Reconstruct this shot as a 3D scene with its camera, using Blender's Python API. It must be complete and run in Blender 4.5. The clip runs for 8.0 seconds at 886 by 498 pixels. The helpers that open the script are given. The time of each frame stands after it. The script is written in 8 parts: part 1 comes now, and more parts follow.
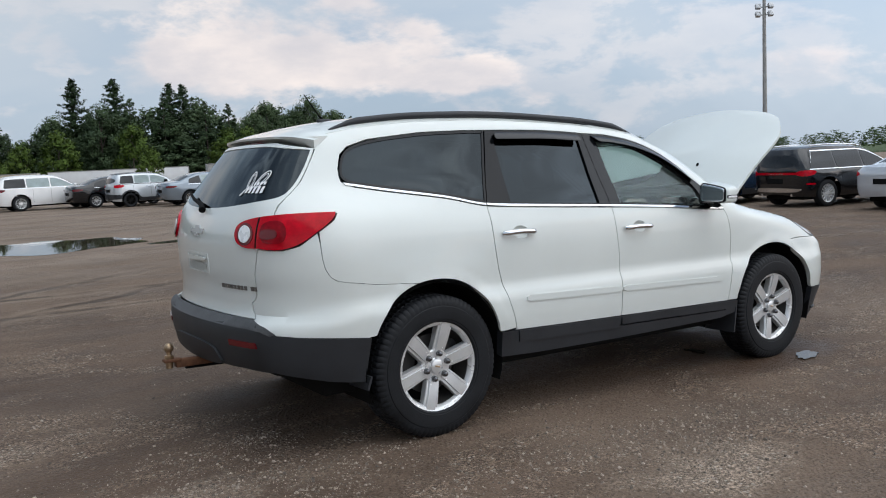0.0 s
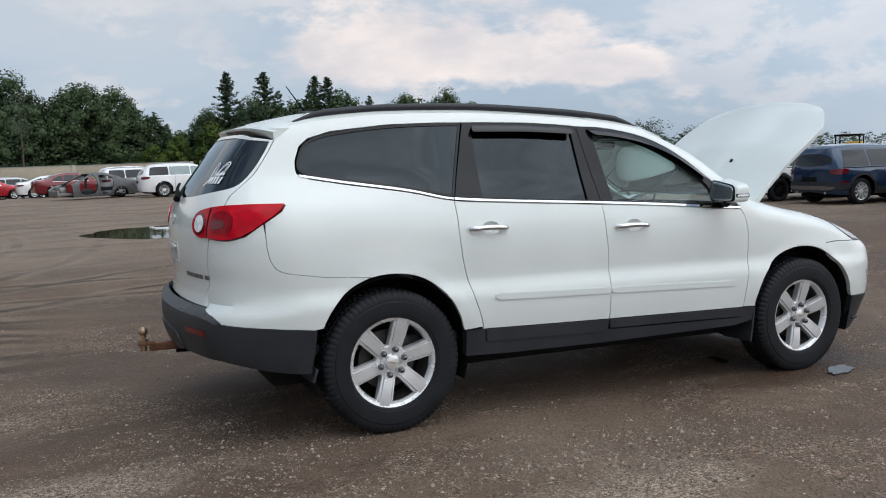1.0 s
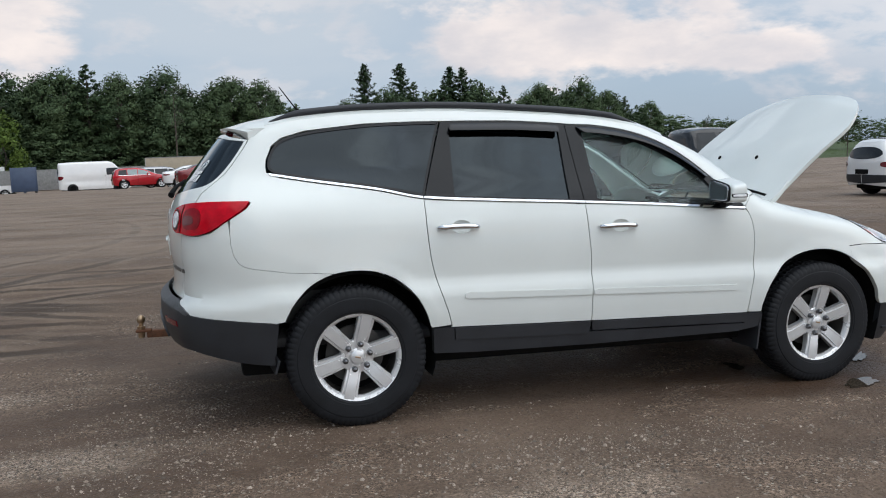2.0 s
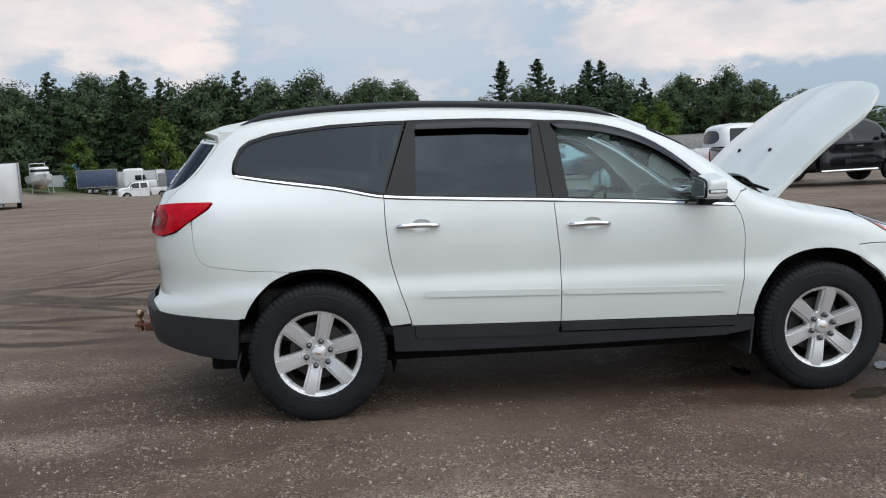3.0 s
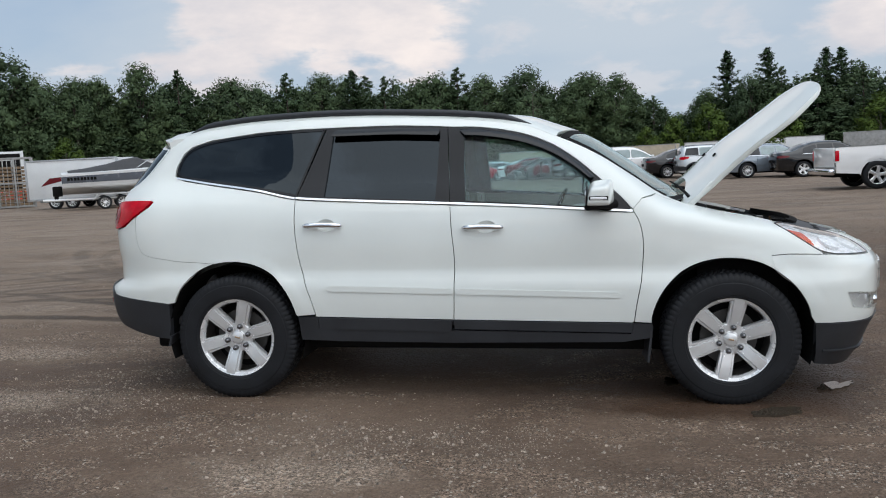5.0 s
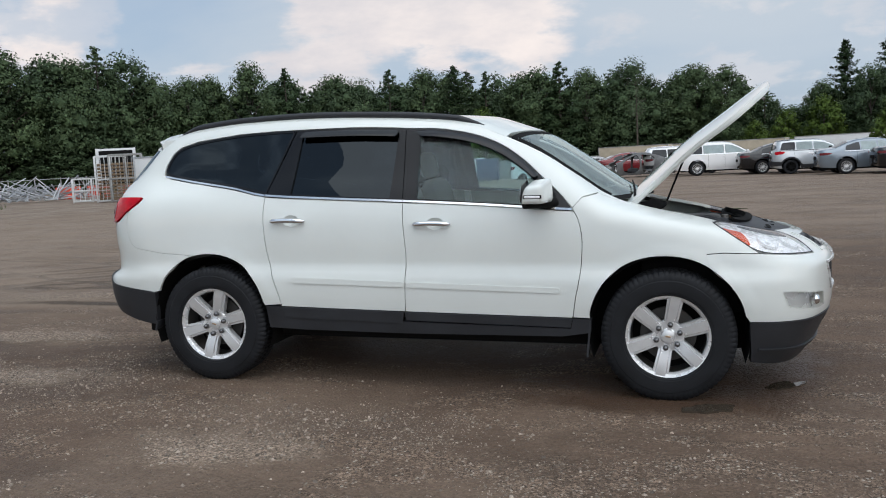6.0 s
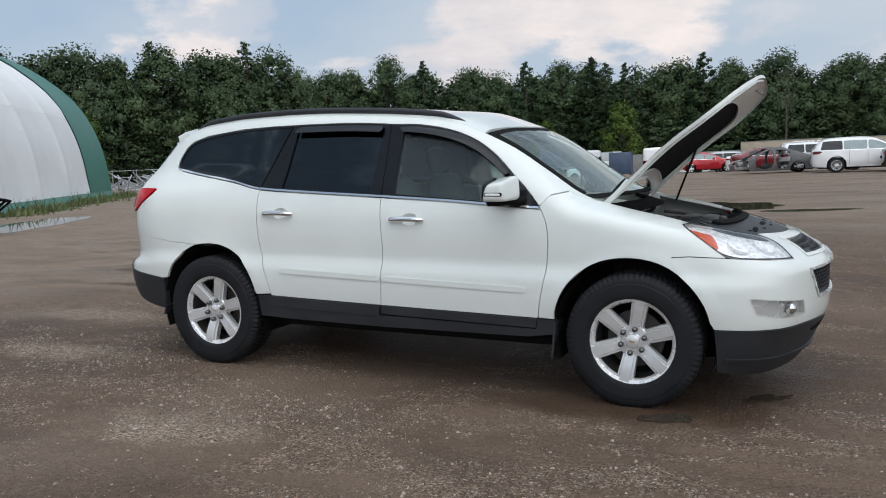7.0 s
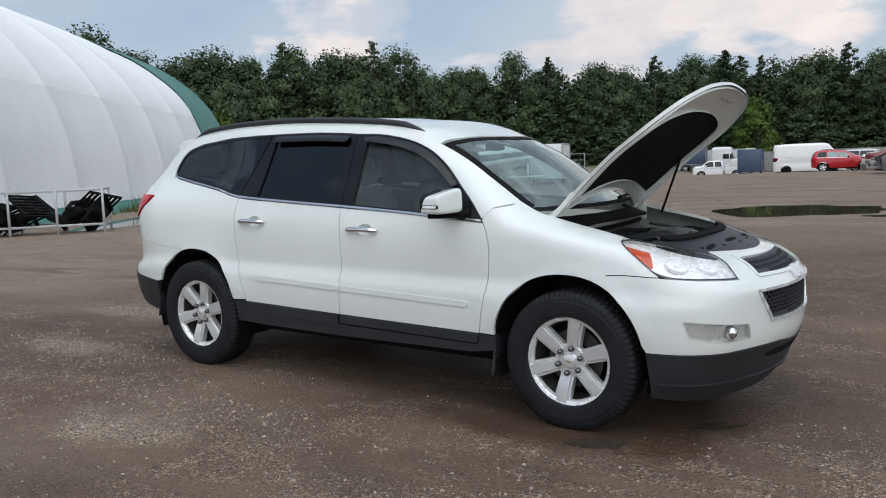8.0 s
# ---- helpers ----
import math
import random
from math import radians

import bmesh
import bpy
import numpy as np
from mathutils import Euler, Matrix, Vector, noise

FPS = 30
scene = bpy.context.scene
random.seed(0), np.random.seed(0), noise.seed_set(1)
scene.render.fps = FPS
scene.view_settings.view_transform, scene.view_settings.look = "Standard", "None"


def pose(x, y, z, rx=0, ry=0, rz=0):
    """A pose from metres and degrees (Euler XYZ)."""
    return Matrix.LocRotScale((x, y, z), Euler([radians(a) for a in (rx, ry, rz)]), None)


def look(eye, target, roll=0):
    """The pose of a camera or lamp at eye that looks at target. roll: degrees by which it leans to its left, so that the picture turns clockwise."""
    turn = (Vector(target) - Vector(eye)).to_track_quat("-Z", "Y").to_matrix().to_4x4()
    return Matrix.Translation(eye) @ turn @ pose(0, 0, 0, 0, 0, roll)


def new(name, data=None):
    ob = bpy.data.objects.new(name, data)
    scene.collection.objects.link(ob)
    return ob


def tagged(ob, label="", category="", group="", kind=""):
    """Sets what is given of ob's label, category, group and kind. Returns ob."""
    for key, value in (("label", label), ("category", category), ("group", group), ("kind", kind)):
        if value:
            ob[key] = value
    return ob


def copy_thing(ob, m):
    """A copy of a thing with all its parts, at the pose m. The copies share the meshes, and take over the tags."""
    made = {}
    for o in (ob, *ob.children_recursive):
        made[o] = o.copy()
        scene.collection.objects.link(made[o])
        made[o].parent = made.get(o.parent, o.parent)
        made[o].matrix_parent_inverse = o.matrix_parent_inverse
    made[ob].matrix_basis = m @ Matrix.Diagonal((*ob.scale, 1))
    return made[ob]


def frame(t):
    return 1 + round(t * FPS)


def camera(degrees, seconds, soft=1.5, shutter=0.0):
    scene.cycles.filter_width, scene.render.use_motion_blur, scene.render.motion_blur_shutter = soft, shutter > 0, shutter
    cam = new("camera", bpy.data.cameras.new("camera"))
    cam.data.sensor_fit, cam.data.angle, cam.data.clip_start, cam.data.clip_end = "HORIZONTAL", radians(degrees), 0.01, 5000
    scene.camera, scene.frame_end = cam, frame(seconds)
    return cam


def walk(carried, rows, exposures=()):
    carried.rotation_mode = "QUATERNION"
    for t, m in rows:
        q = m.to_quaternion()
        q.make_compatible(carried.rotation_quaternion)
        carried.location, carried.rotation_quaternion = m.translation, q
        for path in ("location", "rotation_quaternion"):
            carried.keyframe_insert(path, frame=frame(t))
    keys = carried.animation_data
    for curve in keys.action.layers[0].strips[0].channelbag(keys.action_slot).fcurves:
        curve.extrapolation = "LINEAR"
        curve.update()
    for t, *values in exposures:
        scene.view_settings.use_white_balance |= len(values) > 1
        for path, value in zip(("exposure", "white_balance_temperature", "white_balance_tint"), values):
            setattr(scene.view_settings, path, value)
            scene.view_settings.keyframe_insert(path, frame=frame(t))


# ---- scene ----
cam = camera(55.1, 8.0, soft=1.05)
PATH = [
    (0, (-2.521, -4.736, 1.497), (-1.404, -3.09, 1.289), -2.7),
    (0.5, (-2.049, -4.887, 1.473), (-1.069, -3.156, 1.263), -2.3),
    (1, (-1.623, -5.136, 1.463), (-0.791, -3.33, 1.25), -2.1),
    (1.5, (-1.216, -5.334, 1.486), (-0.528, -3.469, 1.267), -1.9),
    (3, (0.252, -5.693, 1.447), (0.455, -3.715, 1.229), -3.2),
    (3.5, (0.747, -5.753, 1.435), (0.802, -3.764, 1.231), -3.4),
    (4, (1.227, -5.876, 1.457), (1.146, -3.888, 1.259), -3.3),
    (4.5, (1.678, -5.904, 1.427), (1.47, -3.926, 1.224), -3.1),
    (5.8, (2.944, -6.052, 1.397), (2.451, -4.124, 1.197), -3.1),
    (6, (3.139, -6.02, 1.39), (2.587, -4.108, 1.188), -3.1),
    (6.5, (3.657, -5.944, 1.394), (2.954, -4.083, 1.19), -2.9),
    (7, (4.113, -5.679, 1.364), (3.259, -3.883, 1.16), -2.5),
    (7.5, (4.584, -5.391, 1.37), (3.6, -3.661, 1.168), -2.3),
    (8, (5.043, -5.092, 1.408), (3.927, -3.444, 1.208), -2.4),
]
walk(cam, [(t, look(eye, target, roll)) for t, eye, target, roll in PATH])

# ---- sky and sun ----
SUN_UP, SUN_TURN = 58.0, 136.0      # degrees above the horizon, and clockwise from +y
world = bpy.data.worlds.new("sky")
scene.world = world
world.use_nodes = True


def build_sky():
    nt = world.node_tree
    nd, lk = nt.nodes, nt.links
    bg = nd["Background"]
    sky = nd.new("ShaderNodeTexSky")
    sky.sky_type, sky.sun_disc = "NISHITA", False
    sky.sun_elevation, sky.sun_rotation = radians(SUN_UP), radians(SUN_TURN)
    sky.air_density, sky.dust_density, sky.ozone_density = 1.0, 2.0, 1.5
    tc = nd.new("ShaderNodeTexCoord")
    sep = nd.new("ShaderNodeSeparateXYZ")
    lk.new(tc.outputs["Generated"], sep.inputs[0])

    def m(op, a, b=None, c=None):
        n = nd.new("ShaderNodeMath")
        n.operation = op
        for i, v in enumerate((a, b, c)):
            if v is None:
                continue
            if isinstance(v, (int, float)):
                n.inputs[i].default_value = v
            else:
                lk.new(v, n.inputs[i])
        return n.outputs[0]

    def noise_at(scale, detail, vec, rough=.55, dist=0.0):
        n = nd.new("ShaderNodeTexNoise")
        n.inputs["Scale"].default_value, n.inputs["Detail"].default_value, n.inputs["Roughness"].default_value, n.inputs["Distortion"].default_value = scale, detail, rough, dist
        lk.new(vec, n.inputs["Vector"])
        return n.outputs["Fac"]

    def stretch(a, lo, hi):
        n = nd.new("ShaderNodeMapRange")
        n.interpolation_type = "SMOOTHSTEP"
        n.inputs["From Min"].default_value, n.inputs["From Max"].default_value = lo, hi
        lk.new(a, n.inputs["Value"])
        return n.outputs[0]

    flat = nd.new("ShaderNodeVectorMath")
    flat.operation = "MULTIPLY"
    lk.new(tc.outputs["Generated"], flat.inputs[0])
    flat.inputs[1].default_value = (1.0, 1.0, 2.3)
    veil = stretch(noise_at(1.5, 7, flat.outputs[0], .52, .35), .38, .68)
    heap = stretch(noise_at(2.1, 10, flat.outputs[0], .56, .10), .50, .555)
    lump = stretch(noise_at(5.2, 8, flat.outputs[0], .58), .30, .72)
    aside = nd.new("ShaderNodeVectorMath")
    lk.new(flat.outputs[0], aside.inputs[0])
    aside.inputs[1].default_value = (3.7, 1.3, .4)
    murk = stretch(noise_at(3.6, 9, aside.outputs[0], .60, .7), .40, .55)

    def mix(fac, a, b):
        n = nd.new("ShaderNodeMix")
        n.data_type = "RGBA"
        lk.new(fac, n.inputs["Factor"])
        for sock, v in ((n.inputs["A"], a), (n.inputs["B"], b)):
            if isinstance(v, tuple):
                sock.default_value = (*v, 1)
            else:
                lk.new(v, sock)
        return n.outputs["Result"]

    dim = nd.new("ShaderNodeVectorMath")
    dim.operation = "MULTIPLY"
    lk.new(sky.outputs[0], dim.inputs[0])
    dim.inputs[1].default_value = SKY_BLUE
    base = nd.new("ShaderNodeMix")
    base.data_type = "RGBA"
    base.inputs["Factor"].default_value = .72
    lk.new(dim.outputs[0], base.inputs["A"])
    base.inputs["B"].default_value = (*HAZE, 1)
    grey = mix(veil, base.outputs["Result"], VEIL)
    white = mix(stretch(sep.outputs["Z"], .22, .42), mix(lump, CLOUD_SHADE, CLOUD_LIGHT), mix(lump, CLOUD_COOL, CLOUD_HIGH))
    puff = stretch(noise_at(4.6, 9, flat.outputs[0], .58, .15), .53, .60)
    grey = mix(m("MULTIPLY", puff, .35), grey, white)
    full = mix(heap, grey, white)
    high = m("MULTIPLY", murk, stretch(sep.outputs["Z"], .28, .50))
    over = m("SUBTRACT", 1.0, stretch(sep.outputs["Z"], .72, .92))
    full = mix(m("MULTIPLY", m("MULTIPLY", high, over), .85), full, MURK)
    # the sky is brighter round the veiled sun
    dot = nd.new("ShaderNodeVectorMath")
    dot.operation = "DOT_PRODUCT"
    lk.new(tc.outputs["Generated"], dot.inputs[0])
    dot.inputs[1].default_value = (math.sin(radians(SUN_TURN)) * math.cos(radians(SUN_UP)), math.cos(radians(SUN_TURN)) * math.cos(radians(SUN_UP)), math.sin(radians(SUN_UP)))
    glow = m("MULTIPLY_ADD", stretch(dot.outputs["Value"], -.1, 1.0), GLOW, 1.0)
    fin = nd.new("ShaderNodeVectorMath")
    fin.operation = "SCALE"
    lk.new(full, fin.inputs[0])
    lk.new(glow, fin.inputs["Scale"])
    lk.new(fin.outputs[0], bg.inputs["Color"])
    bg.inputs["Strength"].default_value = SKY_STRENGTH


SKY_STRENGTH = .107
SKY_BLUE, HAZE, VEIL = (.85, .9, .95), (4.3, 5.4, 6.8), (5.1, 5.8, 6.6)
CLOUD_SHADE, CLOUD_LIGHT, MURK, GLOW = (6.3, 6.2, 6.6), (9.4, 8.5, 8.1), (1.5, 2.0, 2.8), .9
CLOUD_COOL, CLOUD_HIGH = (4.6, 5.6, 6.8), (7.4, 8.2, 8.9)
build_sky()
sun = new("sun", bpy.data.lights.new("sun", "SUN"))
sun.data.energy, sun.data.angle, sun.data.color = 1.6, radians(90), (1, .96, .90)
sun.matrix_world = look((0, 0, 50), Vector((0, 0, 50)) - Vector((math.sin(radians(SUN_TURN)) * math.cos(radians(SUN_UP)), math.cos(radians(SUN_TURN)) * math.cos(radians(SUN_UP)), math.sin(radians(SUN_UP)))))
scene.view_settings.exposure = 0.0

# ---- materials ----
def nodes_of(name):
    m = bpy.data.materials.new(name)
    m.use_nodes = True
    return m, m.node_tree.nodes, m.node_tree.links, m.node_tree.nodes["Principled BSDF"]


def surface(name, colour, rough=.5, metal=0.0, vary=.12, scale=6.0, grain=60.0, bump=.0, coat=0.0, island=0.0, second=None, patch=.5, spec=.5):
    """A material whose colour and gloss vary at two scales, with a fine relief."""
    m, nd, lk, b = nodes_of(name)
    tc = nd.new("ShaderNodeTexCoord")
    big, fine = nd.new("ShaderNodeTexNoise"), nd.new("ShaderNodeTexNoise")
    for n, s, d in ((big, scale, 5), (fine, grain, 4)):
        n.inputs["Scale"].default_value, n.inputs["Detail"].default_value = s, d
        lk.new(tc.outputs["Object"], n.inputs["Vector"])
    ramp_ = nd.new("ShaderNodeValToRGB")
    dark = tuple(c * (1 - vary) for c in colour)
    light = second or tuple(min(c * (1 + vary), 1) for c in colour)
    ramp_.color_ramp.elements[0].color, ramp_.color_ramp.elements[1].color = (*dark, 1), (*light, 1)
    ramp_.color_ramp.elements[0].position, ramp_.color_ramp.elements[1].position = patch - .18, patch + .18
    add = nd.new("ShaderNodeMath")
    add.operation = "MULTIPLY_ADD"
    lk.new(fine.outputs["Fac"], add.inputs[0])
    add.inputs[1].default_value = .35
    sub = nd.new("ShaderNodeMath")
    sub.operation = "MULTIPLY_ADD"
    lk.new(big.outputs["Fac"], sub.inputs[0])
    sub.inputs[1].default_value, sub.inputs[2].default_value = .65, 0.0
    lk.new(sub.outputs[0], add.inputs[2])
    lk.new(add.outputs[0], ramp_.inputs["Fac"])
    col = ramp_.outputs["Color"]
    if island:
        oi, gm = nd.new("ShaderNodeObjectInfo"), nd.new("ShaderNodeNewGeometry")
        s2 = nd.new("ShaderNodeMath")
        lk.new(oi.outputs["Random"], s2.inputs[0])
        lk.new(gm.outputs["Random Per Island"], s2.inputs[1])
        fr = nd.new("ShaderNodeMath")
        fr.operation = "FRACT"
        lk.new(s2.outputs[0], fr.inputs[0])
        mr = nd.new("ShaderNodeMapRange")
        mr.inputs["To Min"].default_value, mr.inputs["To Max"].default_value = 1 - island, 1 + island
        lk.new(fr.outputs[0], mr.inputs["Value"])
        mul = nd.new("ShaderNodeVectorMath")
        mul.operation = "SCALE"
        lk.new(col, mul.inputs[0])
        lk.new(mr.outputs[0], mul.inputs["Scale"])
        col = mul.outputs[0]
    lk.new(col, b.inputs["Base Color"])
    rr = nd.new("ShaderNodeMapRange")
    rr.inputs["To Min"].default_value, rr.inputs["To Max"].default_value = max(rough - .12, .02), min(rough + .12, 1)
    lk.new(big.outputs["Fac"], rr.inputs["Value"])
    lk.new(rr.outputs[0], b.inputs["Roughness"])
    b.inputs["Metallic"].default_value = metal
    b.inputs["Specular IOR Level"].default_value = spec
    if coat:
        b.inputs["Coat Weight"].default_value, b.inputs["Coat Roughness"].default_value = coat, .04
    if bump:
        bp = nd.new("ShaderNodeBump")
        bp.inputs["Strength"].default_value, bp.inputs["Distance"].default_value = .6, bump
        lk.new(fine.outputs["Fac"], bp.inputs["Height"])
        lk.new(bp.outputs[0], b.inputs["Normal"])
    return m


def paint(name, colour, flake=.0, rough=.3):
    m = surface(name, colour, rough, flake, .03, 3, 400, 0, 1.0, spec=.22)
    return m


def glass(name, tint, ior=1.5, rough=.0, sheen=(1, 1, 1), sky_veil=0.0):
    """A thin pane: clear or tinted see-through, with the gloss of its face."""
    m, nd, lk, b = nodes_of(name)
    nd.remove(b)
    see, shine, fres, mx = nd.new("ShaderNodeBsdfTransparent"), nd.new("ShaderNodeBsdfGlossy"), nd.new("ShaderNodeFresnel"), nd.new("ShaderNodeMixShader")
    see.inputs["Color"].default_value = (*tint, 1)
    shine.inputs["Roughness"].default_value = rough
    shine.inputs["Color"].default_value = (*sheen, 1)
    fres.inputs["IOR"].default_value = ior
    lk.new(fres.outputs[0], mx.inputs[0])
    lk.new(see.outputs[0], mx.inputs[1])
    lk.new(shine.outputs[0], mx.inputs[2])
    last = mx.outputs[0]
    # pale diffuse film painted over the pane, standing in for reflected sky
    if sky_veil:
        film, lay_ = nd.new("ShaderNodeBsdfDiffuse"), nd.new("ShaderNodeMixShader")
        film.inputs["Color"].default_value = (.74, .80, .77, 1)
        lay_.inputs[0].default_value = sky_veil
        lk.new(last, lay_.inputs[1])
        lk.new(film.outputs[0], lay_.inputs[2])
        last = lay_.outputs[0]
    lk.new(last, nd["Material Output"].inputs["Surface"])
    return m


PEARL = paint("pearl_white_paint", (.680, .710, .680), .0, .34)
PLASTIC = surface("dark_grey_plastic", (.024, .026, .030), .5, 0, .25, 5, 300, .0004, spec=.4)
GLOSS_BLACK = surface("gloss_black_trim", (.006, .0065, .008), .16, 0, .1, 6, 80, spec=.3)
RUBBER = surface("tyre_rubber", (.0105, .0115, .0135), .62, 0, .45, 7, 180, .0012, spec=.25)
FLAT_BLACK = surface("flat_black", (.006, .006, .006), .85, 0, .2, spec=.15)
CHROME = surface("chrome", (.72, .73, .75), .08, 1, .04)
ALLOY = surface("silver_alloy", (.74, .75, .75), .27, .5, .10, 8, 200)
BARREL = surface("dusty_dark_barrel", (.070, .066, .062), .55, .4, .35, 9, 120)
STEEL = surface("dull_steel", (.22, .21, .20), .5, .8, .3, 20, 150, .0008)
RUST = surface("rusty_steel", (.16, .07, .035), .75, .3, .4, 30, 150, .002)
TINTED = glass("tinted_glass", (.010, .014, .019), 1.52, 0, (.80, .92, 1.0))
CLEAR = glass("window_glass", (.68, .88, .90), 1.5, 0, (.86, .98, 1.0), .03)
SCREEN = glass("windscreen_glass", (.74, .88, .85), 1.7, 0, (.9, 1.0, 1.0), .09)
LENS_CLEAR = glass("clear_lens", (.92, .93, .94), 1.5, .03)
RED_LENS = surface("red_lens", (.46, .0005, .010), .06, 0, .30, 16, 60, 0, 0, spec=.2)
DARK_RED = surface("dark_red_lens", (.12, .002, .006), .15, 0, .2, 12, 90, 0, .3, spec=.3)
AMBER = surface("amber_lens", (.56, .085, .03), .2, 0, .1, 12, 90, 0, .2, spec=.3)
REFLECTOR = surface("lamp_reflector", (.86, .87, .88), .28, .12, .06, 30, 100)
MID_RED = surface("mid_red_lens", (.22, .0005, .006), .06, 0, .40, 22, 60, 0, 0, spec=.2)
NUT_STEEL = surface("dark_nut_steel", (.14, .14, .145), .2, .85, .2, 30, 150)
# bumper plastic in a lighter grey, with the sky's sheen put into the colour
SKYLIT_PLASTIC = surface("skylit_grey_plastic", (.085, .088, .092), .6, 0, .3, 12, 120, .0006, spec=.35)
BRASS = surface("worn_brass_ball", (.42, .30, .19), .35, .8, .3, 30, 120)
BAY_GREY = surface("dusty_bay_plastic", (.085, .085, .081), .6, 0, .45, 9, 120, .001, spec=.3)
TRIM_GREY = surface("grey_cabin_trim", (.42, .43, .40), .75, 0, .15, 8, 200)
CLOTH = surface("dark_cloth", (.05, .05, .052), .9, 0, .2, 8, 300, .001)
SEAT_CLOTH = surface("grey_seat_cloth", (.17, .175, .17), .9, 0, .2, 8, 300, .001)
GREY_METAL = surface("primer_grey_underside", (.42, .42, .41), .5, 0, .12, 5, 90)
WHITE_MARK = surface("white_decal", (.8, .8, .8), .5)

# ---- building helpers ----
from mathutils import geometry


def mesh_of(name, verts, faces, material, smooth=40):
    me = bpy.data.meshes.new(name)
    me.from_pydata([tuple(map(float, v)) for v in verts], [], [tuple(int(i) for i in f) for f in faces])
    me.materials.append(material)
    me.validate()
    if smooth:
        me.polygons.foreach_set("use_smooth", [True] * len(me.polygons))
        me.set_sharp_from_angle(angle=radians(smooth))
    me.update()
    return me


def part(name, vf, material, parent, label="", smooth=40):
    """Links (verts, faces) as ONE mesh object under a thing or a part."""
    data = vf if isinstance(vf, bpy.types.Mesh) else mesh_of(name, vf[0], vf[1], material, smooth)
    ob = new(name, data)
    ob.parent = parent
    if label:
        tagged(ob, label)
    return ob


def thing(name, label, category, m=None, group="", kind=""):
    ob = new(name)
    ob.empty_display_size = .2
    if m is not None:
        ob.matrix_world = m
    return tagged(ob, label, category, group, kind)


def join(*vfs):
    verts, faces = [], []
    for v, f in vfs:
        k = len(verts)
        verts += [tuple(p) for p in v]
        faces += [tuple(i + k for i in q) for q in f]
    return verts, faces


def moved(vf, m):
    return [tuple(m @ Vector(p)) for p in vf[0]], vf[1]


def mirrored(vf):
    return [(x, -y, z) for x, y, z in vf[0]], [tuple(reversed(f)) for f in vf[1]]


def block(x0, x1, y0, y1, z0, z1, r=.0):
    """A box, its edges rounded by r."""
    bm = bmesh.new()
    bmesh.ops.create_cube(bm, size=1)
    for v in bm.verts:
        v.co = Vector(((x0, x1)[v.co.x > 0], (y0, y1)[v.co.y > 0], (z0, z1)[v.co.z > 0]))
    if r:
        bmesh.ops.bevel(bm, geom=bm.edges[:], offset=r, segments=2, profile=.5, affect="EDGES")
    return from_bm(bm)


def from_bm(bm):
    bm.verts.index_update()
    out = [tuple(v.co) for v in bm.verts], [tuple(v.index for v in f.verts) for f in bm.faces]
    bm.free()
    return out


def lathe(profile, n=48, axis="y"):
    """Turns (radius, along) points round the axis."""
    verts, faces = [], []
    for i in range(n):
        a = 2 * math.pi * i / n
        for r, h in profile:
            c, s = r * math.cos(a), r * math.sin(a)
            verts.append((c, h, s) if axis == "y" else (c, s, h))
    k = len(profile)
    for i in range(n):
        for j in range(k - 1):
            q = (i * k + j, i * k + j + 1, ((i + 1) % n) * k + j + 1, ((i + 1) % n) * k + j)
            faces.append(q if axis == "y" else q[::-1])
    return verts, faces


def tube(pts, r, n=8, cap=True):
    """A round bar along points; r is one radius or one for each point."""
    pts = [Vector(p) for p in pts]
    rs = [r] * len(pts) if isinstance(r, (int, float)) else r
    verts, faces = [], []
    ref = Vector((0, 0, 1))
    for i, p in enumerate(pts):
        d = (pts[min(i + 1, len(pts) - 1)] - pts[max(i - 1, 0)]).normalized()
        if abs(d.dot(ref)) > .95:
            ref = Vector((1, 0, 0))
        a = d.cross(ref).normalized()
        b = d.cross(a)
        for j in range(n):
            t = 2 * math.pi * j / n
            verts.append(tuple(p + (a * math.cos(t) + b * math.sin(t)) * rs[i]))
    for i in range(len(pts) - 1):
        for j in range(n):
            faces.append((i * n + j, i * n + (j + 1) % n, (i + 1) * n + (j + 1) % n, (i + 1) * n + j))
    if cap:
        faces += [tuple(range(n))[::-1], tuple((len(pts) - 1) * n + j for j in range(n))]
    return verts, faces


def rounded(pts, times=3):
    """A closed outline with its corners cut round; a point given twice keeps a tighter corner."""
    p = np.array(pts, float)
    for _ in range(times):
        q = np.roll(p, -1, 0)
        p = np.stack([.75 * p + .25 * q, .25 * p + .75 * q], 1).reshape(-1, 2)
    keep = np.linalg.norm(p - np.roll(p, 1, 0), axis=1) > 1e-5
    return p[keep]


def divided(pts, step):
    out = []
    p = np.array(pts, float)
    for a, b in zip(p, np.roll(p, -1, 0)):
        n = max(1, int(math.ceil(np.linalg.norm(b - a) / step)))
        out += [a + (b - a) * i / n for i in range(n)]
    return np.array(out)


def inside(pts, poly):
    x, y = pts[:, 0], pts[:, 1]
    hit = np.zeros(len(pts), bool)
    for (ax, ay), (bx, by) in zip(poly, np.roll(poly, -1, 0)):
        c = (ay > y) != (by > y)
        if c.any():
            hit[c] ^= x[c] < (bx - ax) * (y[c] - ay) / (by - ay) + ax
    return hit


